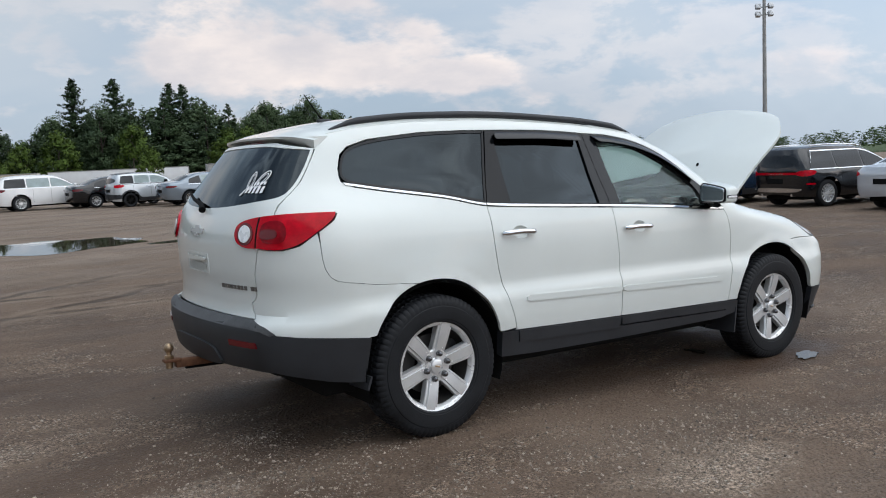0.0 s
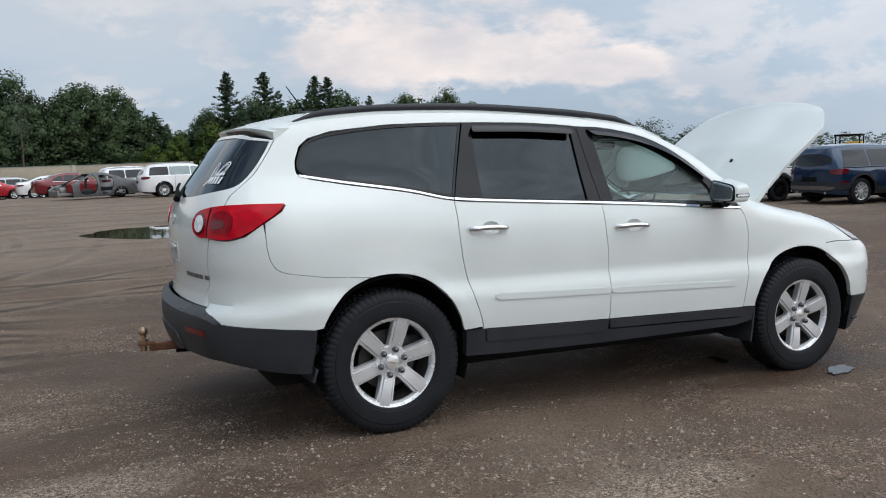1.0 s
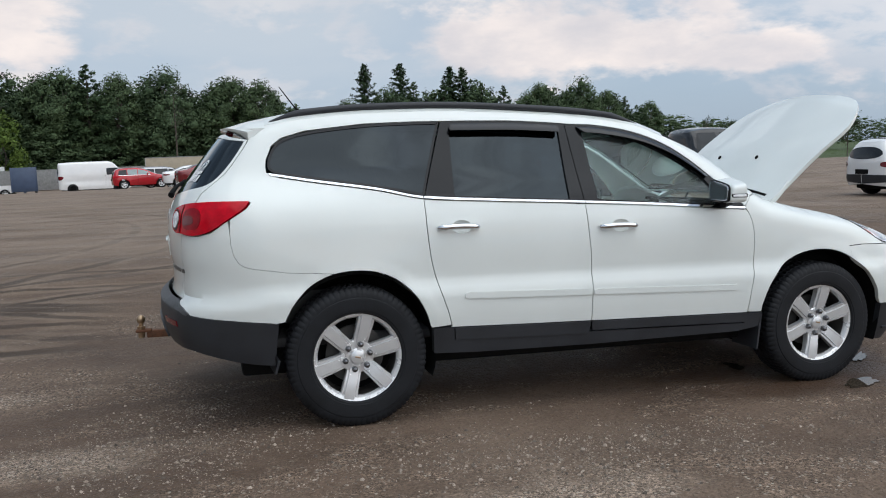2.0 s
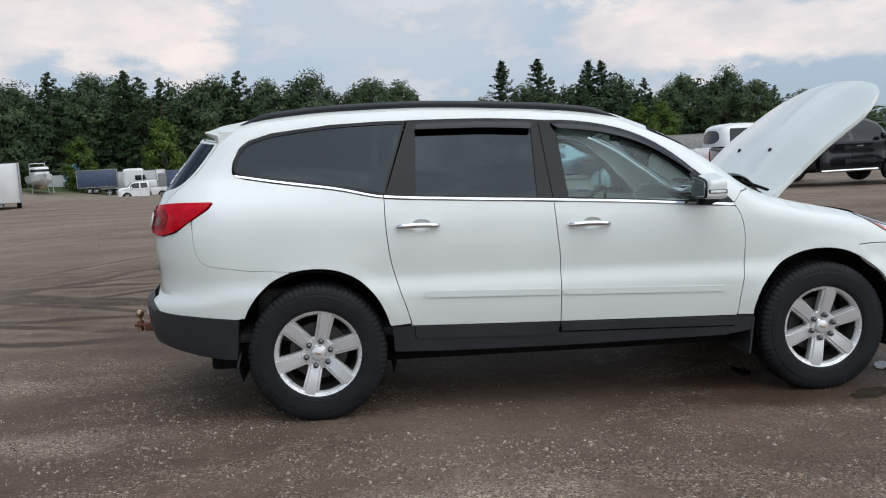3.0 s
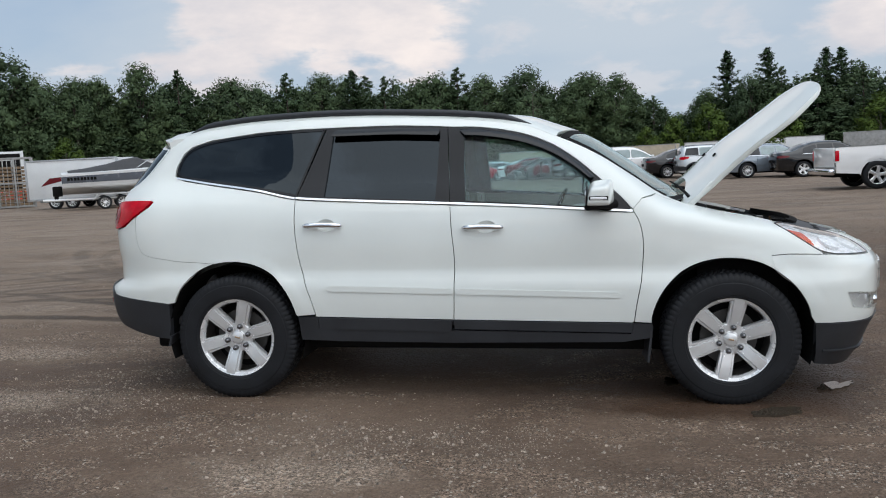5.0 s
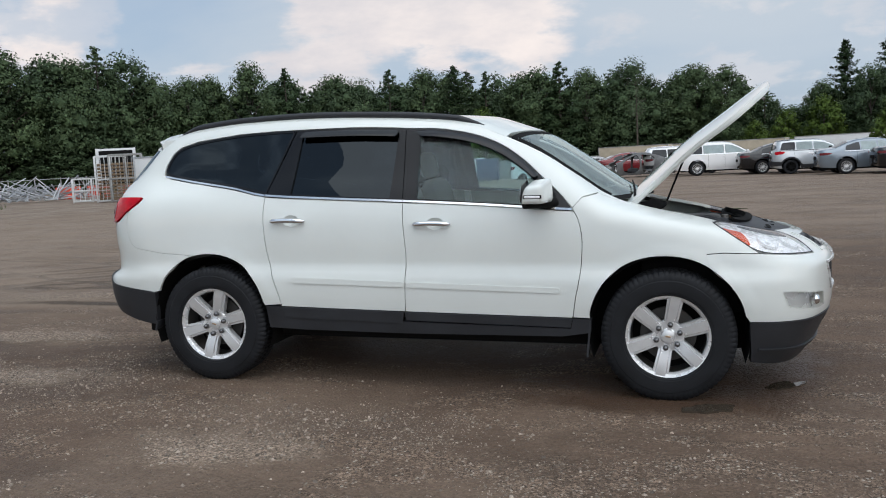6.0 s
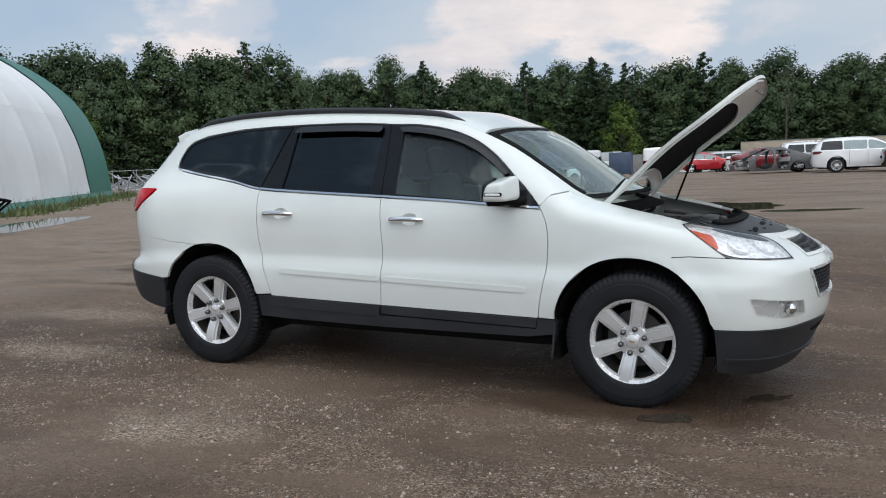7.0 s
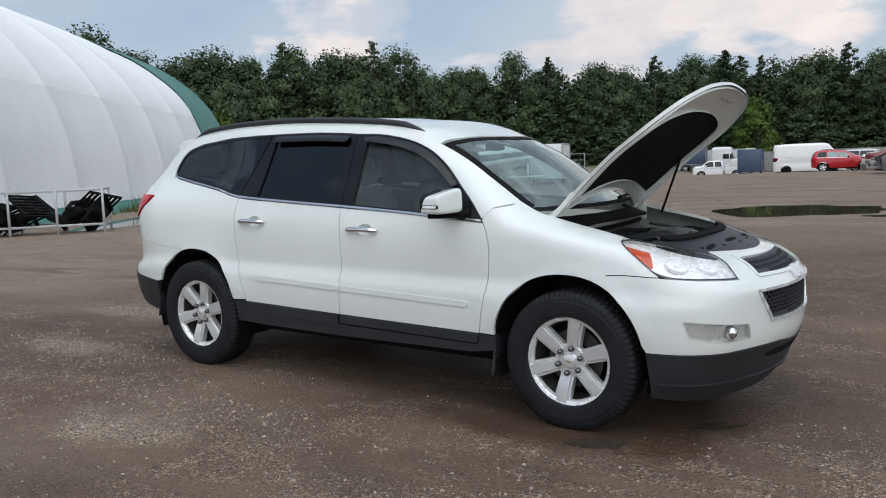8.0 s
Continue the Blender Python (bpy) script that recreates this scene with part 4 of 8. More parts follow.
        for wx, rr in ((0, .45), (3.02, .462)):
            t = np.radians(np.linspace(-20, 200, 30))
            arcp = [(wx + rr * math.cos(a), .40 + rr * math.sin(a)) for a in t]
            v = [(x, s * .925, z) for x, z in arcp] + [(x, s * .52, z) for x, z in arcp] + [(wx, s * .52, .2)]
            n = len(arcp)
            f = [(i, i + 1, n + i + 1, n + i) for i in range(n - 1)] + [(n + i, n + i + 1, 2 * n) for i in range(n - 1)]
            part("wheel_liner", (v, f), FLAT_BLACK, car)

    # roof and rails
    rx = np.linspace(-.56, 2.02, 40)
    ry = rim_y(rx)
    top_front = [(2.083, -.415), (2.14, -.2), (2.165, 0), (2.14, .2), (2.083, .415)]
    roof = [(x, -(y + .003)) for x, y in zip(rx, ry)] + top_front + [(x, y + .003) for x, y in zip(rx[::-1], ry[::-1])] + [(-.60, .3), (-.61, 0), (-.60, -.3)]
    part("roof", sheet(T.top, np.array(roof), step=.05, out=.001, lip=.02), PEARL, car)
    for s in (-1, 1):
        xs = np.linspace(-.41, 1.87, 40)
        yy = rim_y(xs) - .035
        q = (xs + .41) / 2.28
        lift = .026 * np.minimum(1, np.minimum(q / .06, (1 - q) / .08))
        pts = [(x, s * y, float(T.edge(x)) - .004 + l) for x, y, l in zip(xs, yy, lift)]
        v, f = tube(pts, [.010 + .011 * min(1, 14 * min(a, 1 - a)) for a in q], 10)
        part("roof_rail", (v, f), PLASTIC, car, "dark grey roof rail")

    fin = moved(pillow(-.050, .050, -.020, .020, -.012, .016, .6, 14), pose(-.175, 0, 1.775))
    an = part("antenna_base", ([(x, y * (1 - .5 * max(0, z - 1.78) / .035), z) for x, y, z in fin[0]], fin[1]), PLASTIC, car)
    part("antenna", tube([(-.185, 0, 1.782), (-.215, 0, 1.815), (-.305, 0, 1.935)], [.009, .0045, .003], 8), FLAT_BLACK, an, "short black roof antenna")

    # glass in front
    sx = np.linspace(2.05, 2.66, 18)
    sy = rim_y(sx) - .012
    low = [(2.70, -.735), (2.77, -.63), (2.84, -.45), (2.90, -.2), (2.915, 0), (2.90, .2), (2.84, .45), (2.77, .63), (2.70, .735)]
    wind = np.array([(x, -y) for x, y in zip(sx, sy)] + low + [(x, y) for x, y in zip(sx[::-1], sy[::-1])] + [(2.095, .415), (2.152, .2), (2.177, 0), (2.152, -.2), (2.095, -.415)])
    w = part("windscreen", sheet(T.top, wind, step=.06, out=-.004, lip=.004), SCREEN, car, "clear curved windscreen")
    w.visible_shadow = False
    part("windscreen_border", sheet(T.top, wind, [shrunk(wind, .042)], step=.05, out=-.002, lip=.006), FLAT_BLACK, w)
    cowl = np.array([(x - .005, y) for x, y in low] + [(2.84, .74), (2.95, .5), (3.0, .2), (3.01, 0), (3.0, -.2), (2.95, -.5), (2.84, -.74)])
    part("cowl", sheet(T.top, cowl, step=.05, out=-.055, lip=.02), FLAT_BLACK, car, "black plastic cowl below the windscreen")
    for y0, y1, x0 in ((-.62, -.02, 2.86), (.10, .66, 2.90)):
        pts = [(x0 - .07 * abs(y) ** 1.2 - .09 * q, y, float(T.top(np.array([x0 - .07 * abs(y) ** 1.2 - .09 * q]), np.array([y]))[0, 2]) + .022) for q, y in ((q, y0 + (y1 - y0) * q) for q in np.linspace(0, 1, 7))]
        part("wiper", tube(pts, [.012, .010, .008, .008, .007, .006, .005], 6), FLAT_BLACK, car)

    # tail
    gate = [(1.135, 1.679), (1.0, 1.592), (.93, 1.5), (.866, 1.41), (.796, 1.34), (.757, 1.30), (.745, 1.25), (.70, 1.16), (.661, 1.07), (.634, .95), (.630, .84), (.618, .818), (.592, .80), (.598, .76), (.622, .722)]
    gate = gate + [(.3, .724), (0, .725), (-.3, .724)] + [(-a, b) for a, b in gate[::-1]] + [(-.6, 1.70), (0, 1.712), (.6, 1.70)]
    glass_r = rounded([(.965, 1.585), (.965, 1.585), (.90, 1.49), (.83, 1.395), (.775, 1.345), (.68, 1.327), (.45, 1.302), (.2, 1.284), (0, 1.280), (-.2, 1.284), (-.45, 1.302), (-.68, 1.327), (-.775, 1.345), (-.83, 1.395), (-.90, 1.49), (-.965, 1.585), (-.965, 1.585), (-.4, 1.612), (0, 1.615), (.4, 1.612)], 2)
    order = [(v, z) for v, z in gate[:15]] + [(.3, .724), (0, .725), (-.3, .724)] + [(-a, b) for a, b in gate[:15][::-1]]
    order = [p for p in order if p[1] < 1.6] + [(-.5, 1.628), (0, 1.632), (.5, 1.628)]
    tg = part("tailgate", sheet(T.back, np.array(order), [glass_r], step=.03, lip=.02), PEARL, car)
    rw = part("rear_window", sheet(T.back, shrunk(glass_r, -.003), step=.05, out=-.004, lip=.004), TINTED, tg, "dark tinted rear window with a white sticker")
    rw.visible_shadow = False
    sp_v, sp_f = [], []
    ny = 25
    for i in range(ny):
        y = -.592 + 1.184 * i / (ny - 1)
        k = abs(y) / .592
        zt = float(T.top(np.array([-.44]), np.array([y * .955]))[0, 2])
        tip_x, tip_z = -.675 + .06 * k * k + .075 * k ** 8, 1.672 - .010 * k * k - .022 * k ** 8
        sp_v += [(-.44, y * .955, zt + .001), (-.53, y * .972, zt + (tip_z - zt) * .42 + .004), (tip_x + .03, y, tip_z + .004), (tip_x, y, tip_z - .004), (tip_x + .004, y, tip_z - .016), (-.555 + .02 * k * k, y * .985, tip_z - .052), (-.48, y * .97, 1.592)]
    for i in range(ny - 1):
        for j in range(7):
            sp_f.append((i * 7 + j, i * 7 + (j + 1) % 7, (i + 1) * 7 + (j + 1) % 7, (i + 1) * 7 + j))
    sp_f += [tuple(range(7))[::-1], tuple((ny - 1) * 7 + j for j in range(7))]
    sp = part("spoiler", (sp_v, [f[::-1] for f in sp_f]), PEARL, tg, smooth=50)
    part("brake_light", block(-.640, -.600, -.11, .11, 1.622, 1.645, .004), DARK_RED, sp, "dark red high brake light")
    # tail lamps
    lamp = rounded([(-1.122, 1.135), (-1.124, 1.175), (-1.085, 1.212), (-.985, 1.234), (-.879, 1.247), (-.72, 1.255), (-.556, 1.254), (-.556, 1.254), (-.572, 1.224), (-.655, 1.163), (-.737, 1.102), (-.814, 1.079), (-.884, 1.080), (-.939, 1.088), (-1.01, 1.083), (-1.085, 1.100)], 2)
    for lay in (T.band, T.left):
        la = part("tail_light", sheet(lay, lamp, step=.02, out=.012, lip=.025), RED_LENS, car, "red wrap-around tail light")
        ring = [(-1.030 + .062 * math.cos(t), 1.155 + .056 * math.sin(t)) for t in np.linspace(0, 2 * math.pi, 30, endpoint=False)]
        part("bezel", sheet(lay, ring, step=.015, out=.0145, lip=.004), DARK_RED, la)
        ring = [(-1.030 + .046 * math.cos(t), 1.155 + .043 * math.sin(t)) for t in np.linspace(0, 2 * math.pi, 30, endpoint=False)]
        part("reversing_lamp", sheet(lay, ring, step=.012, out=.018, lip=.004), REFLECTOR, la, "clear round reversing lamp")
        part("dark_lens", sheet(lay, rounded([(-.925, 1.215), (-.80, 1.225), (-.79, 1.12), (-.86, 1.105), (-.925, 1.12)], 2), step=.02, out=.0145, lip=.003), MID_RED, la)
        part("dark_lens", sheet(lay, rounded([(-.925, 1.178), (-.84, 1.182), (-.83, 1.135), (-.925, 1.128)], 2), step=.02, out=.0165, lip=.002), DARK_RED, la)
        part("lamp_joint", sheet(lay, [(-.942, 1.237), (-.934, 1.238), (-.944, 1.16), (-.946, 1.09), (-.954, 1.09), (-.952, 1.16)], step=.02, out=.0135, lip=.003), FLAT_BLACK, la)
    # white upper bumper corner, then the dark cladding
    for lay in (T.band, T.left):
        up = [(-.655, 1.158), (-.735, 1.095), (-.814, 1.073), (-.884, 1.074), (-.939, 1.080), (-.948, 1.06)] + [(-1.614 + v + .007, z) for v, z in ((.634, .95), (.630, .84), (.618, .818), (.592, .80), (.598, .76), (.622, .722))] + [(-.985, .712), (-.90, .690), (-.848, .652), (-.75, .641), (-.656, .632), (-.44, .607)]
        up += [p for p in arch(-.003, .428, .872, 155, 106)] + [(-.15, .860), (-.372, .8735), (-.537, .9005), (-.578, .9115), (-.6055, .9325), (-.6275, .974), (-.6395, 1.031), (-.645, 1.10)]
        part("bumper_side", sheet(lay, np.array(up), step=.03, lip=.02), PEARL, car)
    lowb = [(1.186, .603), (.96, .629), (.865, .638), (.77, .649), (.715, .687), (.63, .709), (.60, .712), (.3, .714)]
    bott = [(1.165, .372), (1.09, .380), (.99, .398), (.88, .425), (.75, .455), (.55, .462), (.3, .455)]
    low_out = lowb + [(-a, b) for a, b in lowb[::-1]] + [(-a, b) for a, b in bott] + bott[::-1]
    rb = part("rear_bumper", sheet(T.back, np.array(low_out), step=.03, out=.006, lip=.04), PLASTIC, car, "dark grey plastic rear bumper")
    # top step of the bumper, its glancing sky reflection painted as lighter grey
    cap_top = [(.76, .660), (.715, .690), (.63, .7135), (.3, .7165), (0, .717)]
    cap_low = [(.74, .648), (.69, .668), (.62, .676), (.3, .680), (0, .680)]
    part("bumper_cap", sheet(T.back, np.array(cap_top + [(-a, b) for a, b in cap_top[-2::-1]] + [(-a, b) for a, b in cap_low] + cap_low[-2::-1]), step=.03, out=.010, lip=.01), SKYLIT_PLASTIC, rb, "grey bumper step, painted lighter for sky sheen")
    for s in (1, -1):
        part("reflector", sheet(T.back, [(s * a, b) for a, b in ((.475, .612), (.665, .610), (.672, .582), (.48, .582))], step=.03, out=.012, lip=.01), DARK_RED, rb, "dark red reflector strip")
    part("tow_cover", sheet(T.back, rounded([(.36, .50), (.36, .45), (-.36, .45), (-.36, .50), (-.30, .57), (.30, .57)], 2), step=.04, out=.018, lip=.02), PLASTIC, rb)
    # badge, handle, lettering as plain shapes, sticker
    bow = [(-.100, .014), (-.034, .014), (-.030, .030), (.040, .030), (.040, .014), (.104, .014), (.088, -.014), (.034, -.014), (.030, -.030), (-.040, -.030), (-.040, -.014), (-.104, -.014)]
    part("badge", sheet(T.back, [(a, 1.155 + b) for a, b in bow], step=.02, out=.006, lip=.006), ALLOY, tg, "plain bow-shaped metal badge")
    well = rounded([(.165, .925), (.165, .925), (.165, 1.03), (.165, 1.03), (-.165, 1.03), (-.165, 1.03), (-.165, .925), (-.165, .925)], 1)
    part("plate_recess", sheet(T.back, shrunk(well, -.006), [shrunk(well, .006)], step=.03, out=.004, lip=.006), PEARL, tg)
    part("plate", sheet(T.back, rounded([(.14, .935), (.14, .985), (-.14, .985), (-.14, .935)], 1), step=.05, out=.004, lip=.004), TRIM_GREY, tg)
    part("gate_handle", sheet(T.back, rounded([(.15, .995), (.15, 1.02), (-.15, 1.02), (-.15, .995)], 2), step=.03, out=.016, lip=.012), PEARL, tg)
    for i, wd in enumerate((.028, .026, .028, .026, .026, .028, .026, .026)):
        a = .30 + i * .034
        part("letter_bar", sheet(T.back, [(a, .862), (a, .884), (a + wd * .8, .884), (a + wd * .8, .862)], step=.02, out=.006, lip=.006), STEEL, tg)
    for a in (.595, .62):
        part("letter_bar", sheet(T.back, [(a, .862), (a, .884), (a + .018, .884), (a + .018, .862)], step=.02, out=.006, lip=.006), STEEL, tg)
    decal = lambda v, z, o: T.back(.505 + (v - .46) * 1.5, 1.400 + (z - 1.395) * .82, o)
    for cx, cz, rx_, rz_, tilt in ((.418, 1.427, .028, .062, .12), (.505, 1.437, .030, .066, -.62)):
        t = np.linspace(0, 2 * math.pi, 30, endpoint=False)
        loop = lambda a, b: np.array([(cx + a * math.cos(q) * math.cos(tilt) - b * math.sin(q) * math.sin(tilt), cz + b * math.sin(q) * math.cos(tilt) + a * math.cos(q) * math.sin(tilt)) for q in t])
        part("sticker", sheet(decal, loop(rx_, rz_), [loop(rx_ - .007, rz_ - .008)], step=.012, out=.0008, lip=.0), WHITE_MARK, rw, "white line-drawn heart-shaped sticker")
        part("sticker", sheet(decal, loop(rx_ * .55, rz_ * .72), [loop(rx_ * .55 - .005, rz_ * .72 - .006)], step=.012, out=.0008, lip=.0), WHITE_MARK, rw)
    part("sticker_tail", sheet(decal, [(.372, 1.335), (.384, 1.333), (.408, 1.372), (.396, 1.374)], step=.02, out=.0008, lip=0), WHITE_MARK, rw)
    for a in (.408, .437, .466, .495, .522):
        part("sticker_bar", sheet(decal, [(a, 1.348), (a + .005, 1.392), (a + .022, 1.395), (a + .018, 1.352)], step=.02, out=.0009, lip=0), WHITE_MARK, rw)
    for a in (.455, .478, .502, .526):
        part("sticker_bar", sheet(decal, [(a, 1.402), (a + .003, 1.420), (a + .017, 1.422), (a + .015, 1.404)], step=.02, out=.0009, lip=0), WHITE_MARK, rw)
    rv = T.back(np.array([.05, .0, -.2, -.36]), np.array([1.262, 1.29, 1.315, 1.34]), .022)
    part("rear_wiper", tube([tuple(p) for p in rv], [.020, .014, .010, .008], 8), FLAT_BLACK, tg)

    # tow ball
    hitch = part("tow_bar", join(block(-1.16, -.85, -.025, .025, .395, .44, .006), block(-1.225, -1.13, -.032, .032, .43, .448, .006)), RUST, car, "rusty tow bar")
    part("tow_ball", moved(lathe([(.001, .098), (.014, .094), (.024, .082), (.027, .07), (.024, .056), (.014, .046), (.014, .03), (.024, .028), (.024, .012), (.020, .0), (.02, -.045), (.001, -.045)], 24, "z"), pose(-1.192, 0, .44)), BRASS, hitch, "worn brass-coloured tow ball")

    # nose
    fb = [(1.227, .874), (1.13, .881), (.952, .877), (.776, .863), (.577, .853), (.562, .90), (.52, .948), (.49, .976), (.40, .972), (.2, .962), (0, .958)]
    fb = fb + [(-a, b) for a, b in fb[-2::-1]]
    lipz = [(1.009, .492), (.88, .490), (.72, .490), (.5, .494), (.3, .490), (.12, .468), (0, .462)]
    fb += [(-(4.464 - x), z) for x, z in arch(3.0, .446, .868, 56, 14)] + [(-a, b) for a, b in lipz] + lipz[-2::-1] + [((4.464 - x), z) for x, z in arch(3.0, .446, .868, 14, 56)]
    up_g = rounded([(.405, .944), (.405, .944), (.445, .857), (.445, .857), (.2, .852), (0, .850), (-.2, .852), (-.445, .857), (-.445, .857), (-.405, .944), (-.405, .944), (0, .941)], 2)
    lo_g = rounded([(.505, .790), (.505, .790), (.415, .622), (.415, .622), (0, .612), (-.415, .622), (-.415, .622), (-.505, .790), (-.505, .790), (0, .792)], 2)
    fogs = [rounded([(s * a, b) for a, b in ((.866, .662), (.866, .662), (.567, .624), (.567, .624), (.552, .55), (.552, .55), (.70, .545), (.836, .576), (.836, .576))], 2) for s in (1, -1)]
    bump = part("front_bumper", sheet(T.nose, np.array(fb), [up_g, lo_g, *fogs], step=.03, lip=.03), PEARL, car)
    for g, zr in ((up_g, 1), (lo_g, 2)):
        part("grille_surround", sheet(T.nose, shrunk(g, -.007), [shrunk(g, .007)], step=.02, out=.008, lip=.03), PEARL if zr == 1 else ALLOY, bump, "thin pale grille surround")
        cells, lo_, hi_ = [], g.min(0), g.max(0)
        for r in range(int((hi_[1] - lo_[1]) / .021) + 1):
            for c in range(int((hi_[0] - lo_[0]) / .030) + 1):
                ce = np.array((lo_[0] + c * .030 + (r % 2) * .015, lo_[1] + r * .021 + .004))
                hexa = ce + np.array([(.0125 * math.cos(a), .0115 * math.sin(a)) for a in np.radians(np.arange(6) * 60)])
                if inside(hexa, shrunk(g, .012)).all():
                    cells.append(hexa)
        part("grille", sheet(T.nose, shrunk(g, .004), cells, step=.06, out=-.008, lip=.02), PLASTIC, bump, "black honeycomb grille")
        part("grille_backing", sheet(lambda v, z, o: T.nose(v, z, o) + np.array((-.05, 0, 0)), g, step=.08, lip=0), FLAT_BLACK, bump)
    part("badge", sheet(T.nose, [(a * 1.25, .826 + b * 1.2) for a, b in bow], step=.02, out=.014, lip=.015), ALLOY, bump, "plain bow-shaped metal badge")
    for f, s in zip(fogs, (1, -1)):
        fo = part("fog_lamp", sheet(T.nose, shrunk(f, -.006), step=.03, out=.002, lip=.01), LENS_CLEAR, bump, "clear fog lamp in a silver housing")
        fo.visible_shadow = False
        part("lamp_bowl", sheet(lambda v, z, o: T.nose(v, z, o) + np.array((-.03, 0, 0)), shrunk(f, -.006), step=.03, lip=0), ALLOY, fo)
        c = T.nose(np.array([s * .655]), np.array([.592]), -.004)[0]
        part("projector", moved(lathe([(.001, -.022), (.018, -.018), (.028, -.008), (.032, 0), (.036, .012), (.001, .014)], 28), Matrix.Translation(tuple(c)) @ pose(0, 0, 0, 0, 0, 90 - s * 28)), CHROME, fo)
    vb = [(.973, .245), (.84, .226), (.635, .215), (.327, .212), (.15, .215), (0, .216)]
    val = [(a, b - .004) for a, b in lipz] + [(-a, b - .004) for a, b in lipz[-2::-1]] + [(-a, b) for a, b in vb] + vb[-2::-1]
    part("valance", sheet(T.nose, np.array(val), step=.03, out=.006, lip=.04), PLASTIC, bump, "dark grey plastic front valance")
    part("valance_lip", sheet(T.nose, [(.95, .330), (.5, .315), (0, .31), (-.5, .315), (-.95, .330), (-.95, .318), (-.5, .300), (0, .295), (.5, .300), (.95, .318)], step=.03, out=.018, lip=.02), PLASTIC, bump)
    part("air_slot", sheet(T.nose, rounded([(.40, .45), (.40, .40), (-.40, .40), (-.40, .45)], 2), step=.04, out=.009, lip=.004), FLAT_BLACK, bump)
    # headlamps
    hl = rounded([(3.300, 1.050), (3.300, 1.050), (3.37, 1.056), (3.619, 1.024), (3.80, .996), (3.90, .980), (3.955, .966), (3.94, .94), (3.898, .898), (3.884, .858), (3.884, .858), (3.688, .868), (3.518, .880), (3.422, .964)], 2)
    for lay, s in ((T.band, -1), (T.left, 1)):
        h = part("headlight", sheet(lay, hl, step=.03, out=.002, lip=.004), LENS_CLEAR, car, "clear headlight with an amber turn lamp")
        h.visible_shadow = False
        part("lamp_bowl", sheet(lay, hl, step=.03, out=-.018, lip=-.017), REFLECTOR, h)
        part("lamp_edge", sheet(lay, hl, [shrunk(hl, .004)], step=.03, out=.003, lip=.004), PLASTIC, h)
        part("turn_lamp", sheet(lay, rounded([(3.345, 1.036), (3.345, 1.036), (3.50, 1.002), (3.50, 1.0), (3.495, .918), (3.455, .955)], 1), step=.03, out=-.012, lip=.02), AMBER, h, "amber turn lamp")
        for uu, zz, rr in ((3.625, .945, .058), (3.79, .928, .056)):
            c = lay(np.array([uu]), np.array([zz]), -.022)[0]
            n = (lay(np.array([uu]), np.array([zz]), .0)[0] - c)
            m_ = Matrix.Translation(tuple(c)) @ Vector(tuple(-n)).to_track_quat("Y", "Z").to_matrix().to_4x4()
            bowl = part("lamp_reflector", moved(lathe([(.001, .02), (rr * .5, .014), (rr * .8, .0), (rr, -.018), (rr + .006, -.018), (rr + .008, .0)], 32), m_), REFLECTOR, h)
            part("bulb_shield", moved(lathe([(.001, -.014), (.012, -.012), (.018, -.004), (.020, .01)], 20), m_), REFLECTOR, bowl)

    # mirrors
    for s in (-1, 1):
        v, f = pillow(-1, 1, -1, 1, -1, 1, .34, 24)
        shape = []
        for x, y, z in v:
            up, out_ = (z + 1) / 2, (y * s + 1) / 2
            half = .098 * (1 - .34 * up) * (1 - .20 * out_)
            shape.append((x * half + .020 * up - .020 * out_, y * .112, (-1 + 2 * up * (1 - .26 * out_ - .10 * (1 - x) / 2)) * .078))
        rear = [(-.071 + x * .10, y * .955, z * .93 - .002) for x, y, z in shape]
        pane = [(-.078 + x * .06, y * .86, z * .80 - .003) for x, y, z in shape]
        shape = [(max(x, -.068), y, z) for x, y, z in shape]
        mm = pose(2.268, s * 1.025, 1.268)
        mi = part("mirror", moved((shape, f), mm), PEARL, car, "white door mirror with a turn lamp")
        bz = part("mirror_bezel", moved((rear, f), mm), GLOSS_BLACK, mi)
        part("mirror_glass", moved((pane, f), mm), CHROME, bz, "dark door mirror glass")
        ml_ = part("mirror_lamp", moved(pillow(-.062, .048, s * .092, s * .1135, -.046, -.022, .3, 10), mm), FLAT_BLACK, mi)
        part("lamp_strip", moved(pillow(-.055, .041, s * .094, s * .1155, -.042, -.027, .3, 10), mm), REFLECTOR, ml_, "clear turn lamp strip")
        part("mirror_foot", join(tube([(2.27, s * .98, 1.186), (2.32, s * .92, 1.180), (2.36, s * .875, 1.185)], [.024, .024, .03], 10), tube([(2.20, s * 1.06, 1.180), (2.27, s * .98, 1.182)], [.02, .024], 10)), FLAT_BLACK, mi)

    # wheels
    tread = mesh_of("tyre", *tyre(.394, .243, .255, 74), RUBBER, 32)
    rim = mesh_of("wheel", *join(rim_hub(.215), rim_lip(.256, .215)), ALLOY, 30)
    barrel = mesh_of("rim_barrel", *lathe([(.20, .10), (.222, .02), (.228, -.055), (.236, -.080), (.245, -.092), (.250, .10)], 60), BARREL)
    spoke = mesh_of("spoke", *rim_spoke(.256, .215, (.080, .098)), ALLOY, 25)
    nut = mesh_of("lug_nut", *lathe([(.001, -.026), (.008, -.025), (.0135, -.020), (.0165, -.010), (.017, .006)], 14), NUT_STEEL)
    cap = mesh_of("centre_cap", *lathe([(.001, -.008), (.030, -.007), (.038, -.003), (.041, .004), (.042, .012)], 32), ALLOY)
    badge = mesh_of("cap_badge", *block(-.016, .016, -.011, -.007, -.005, .005, .0015), BRASS)
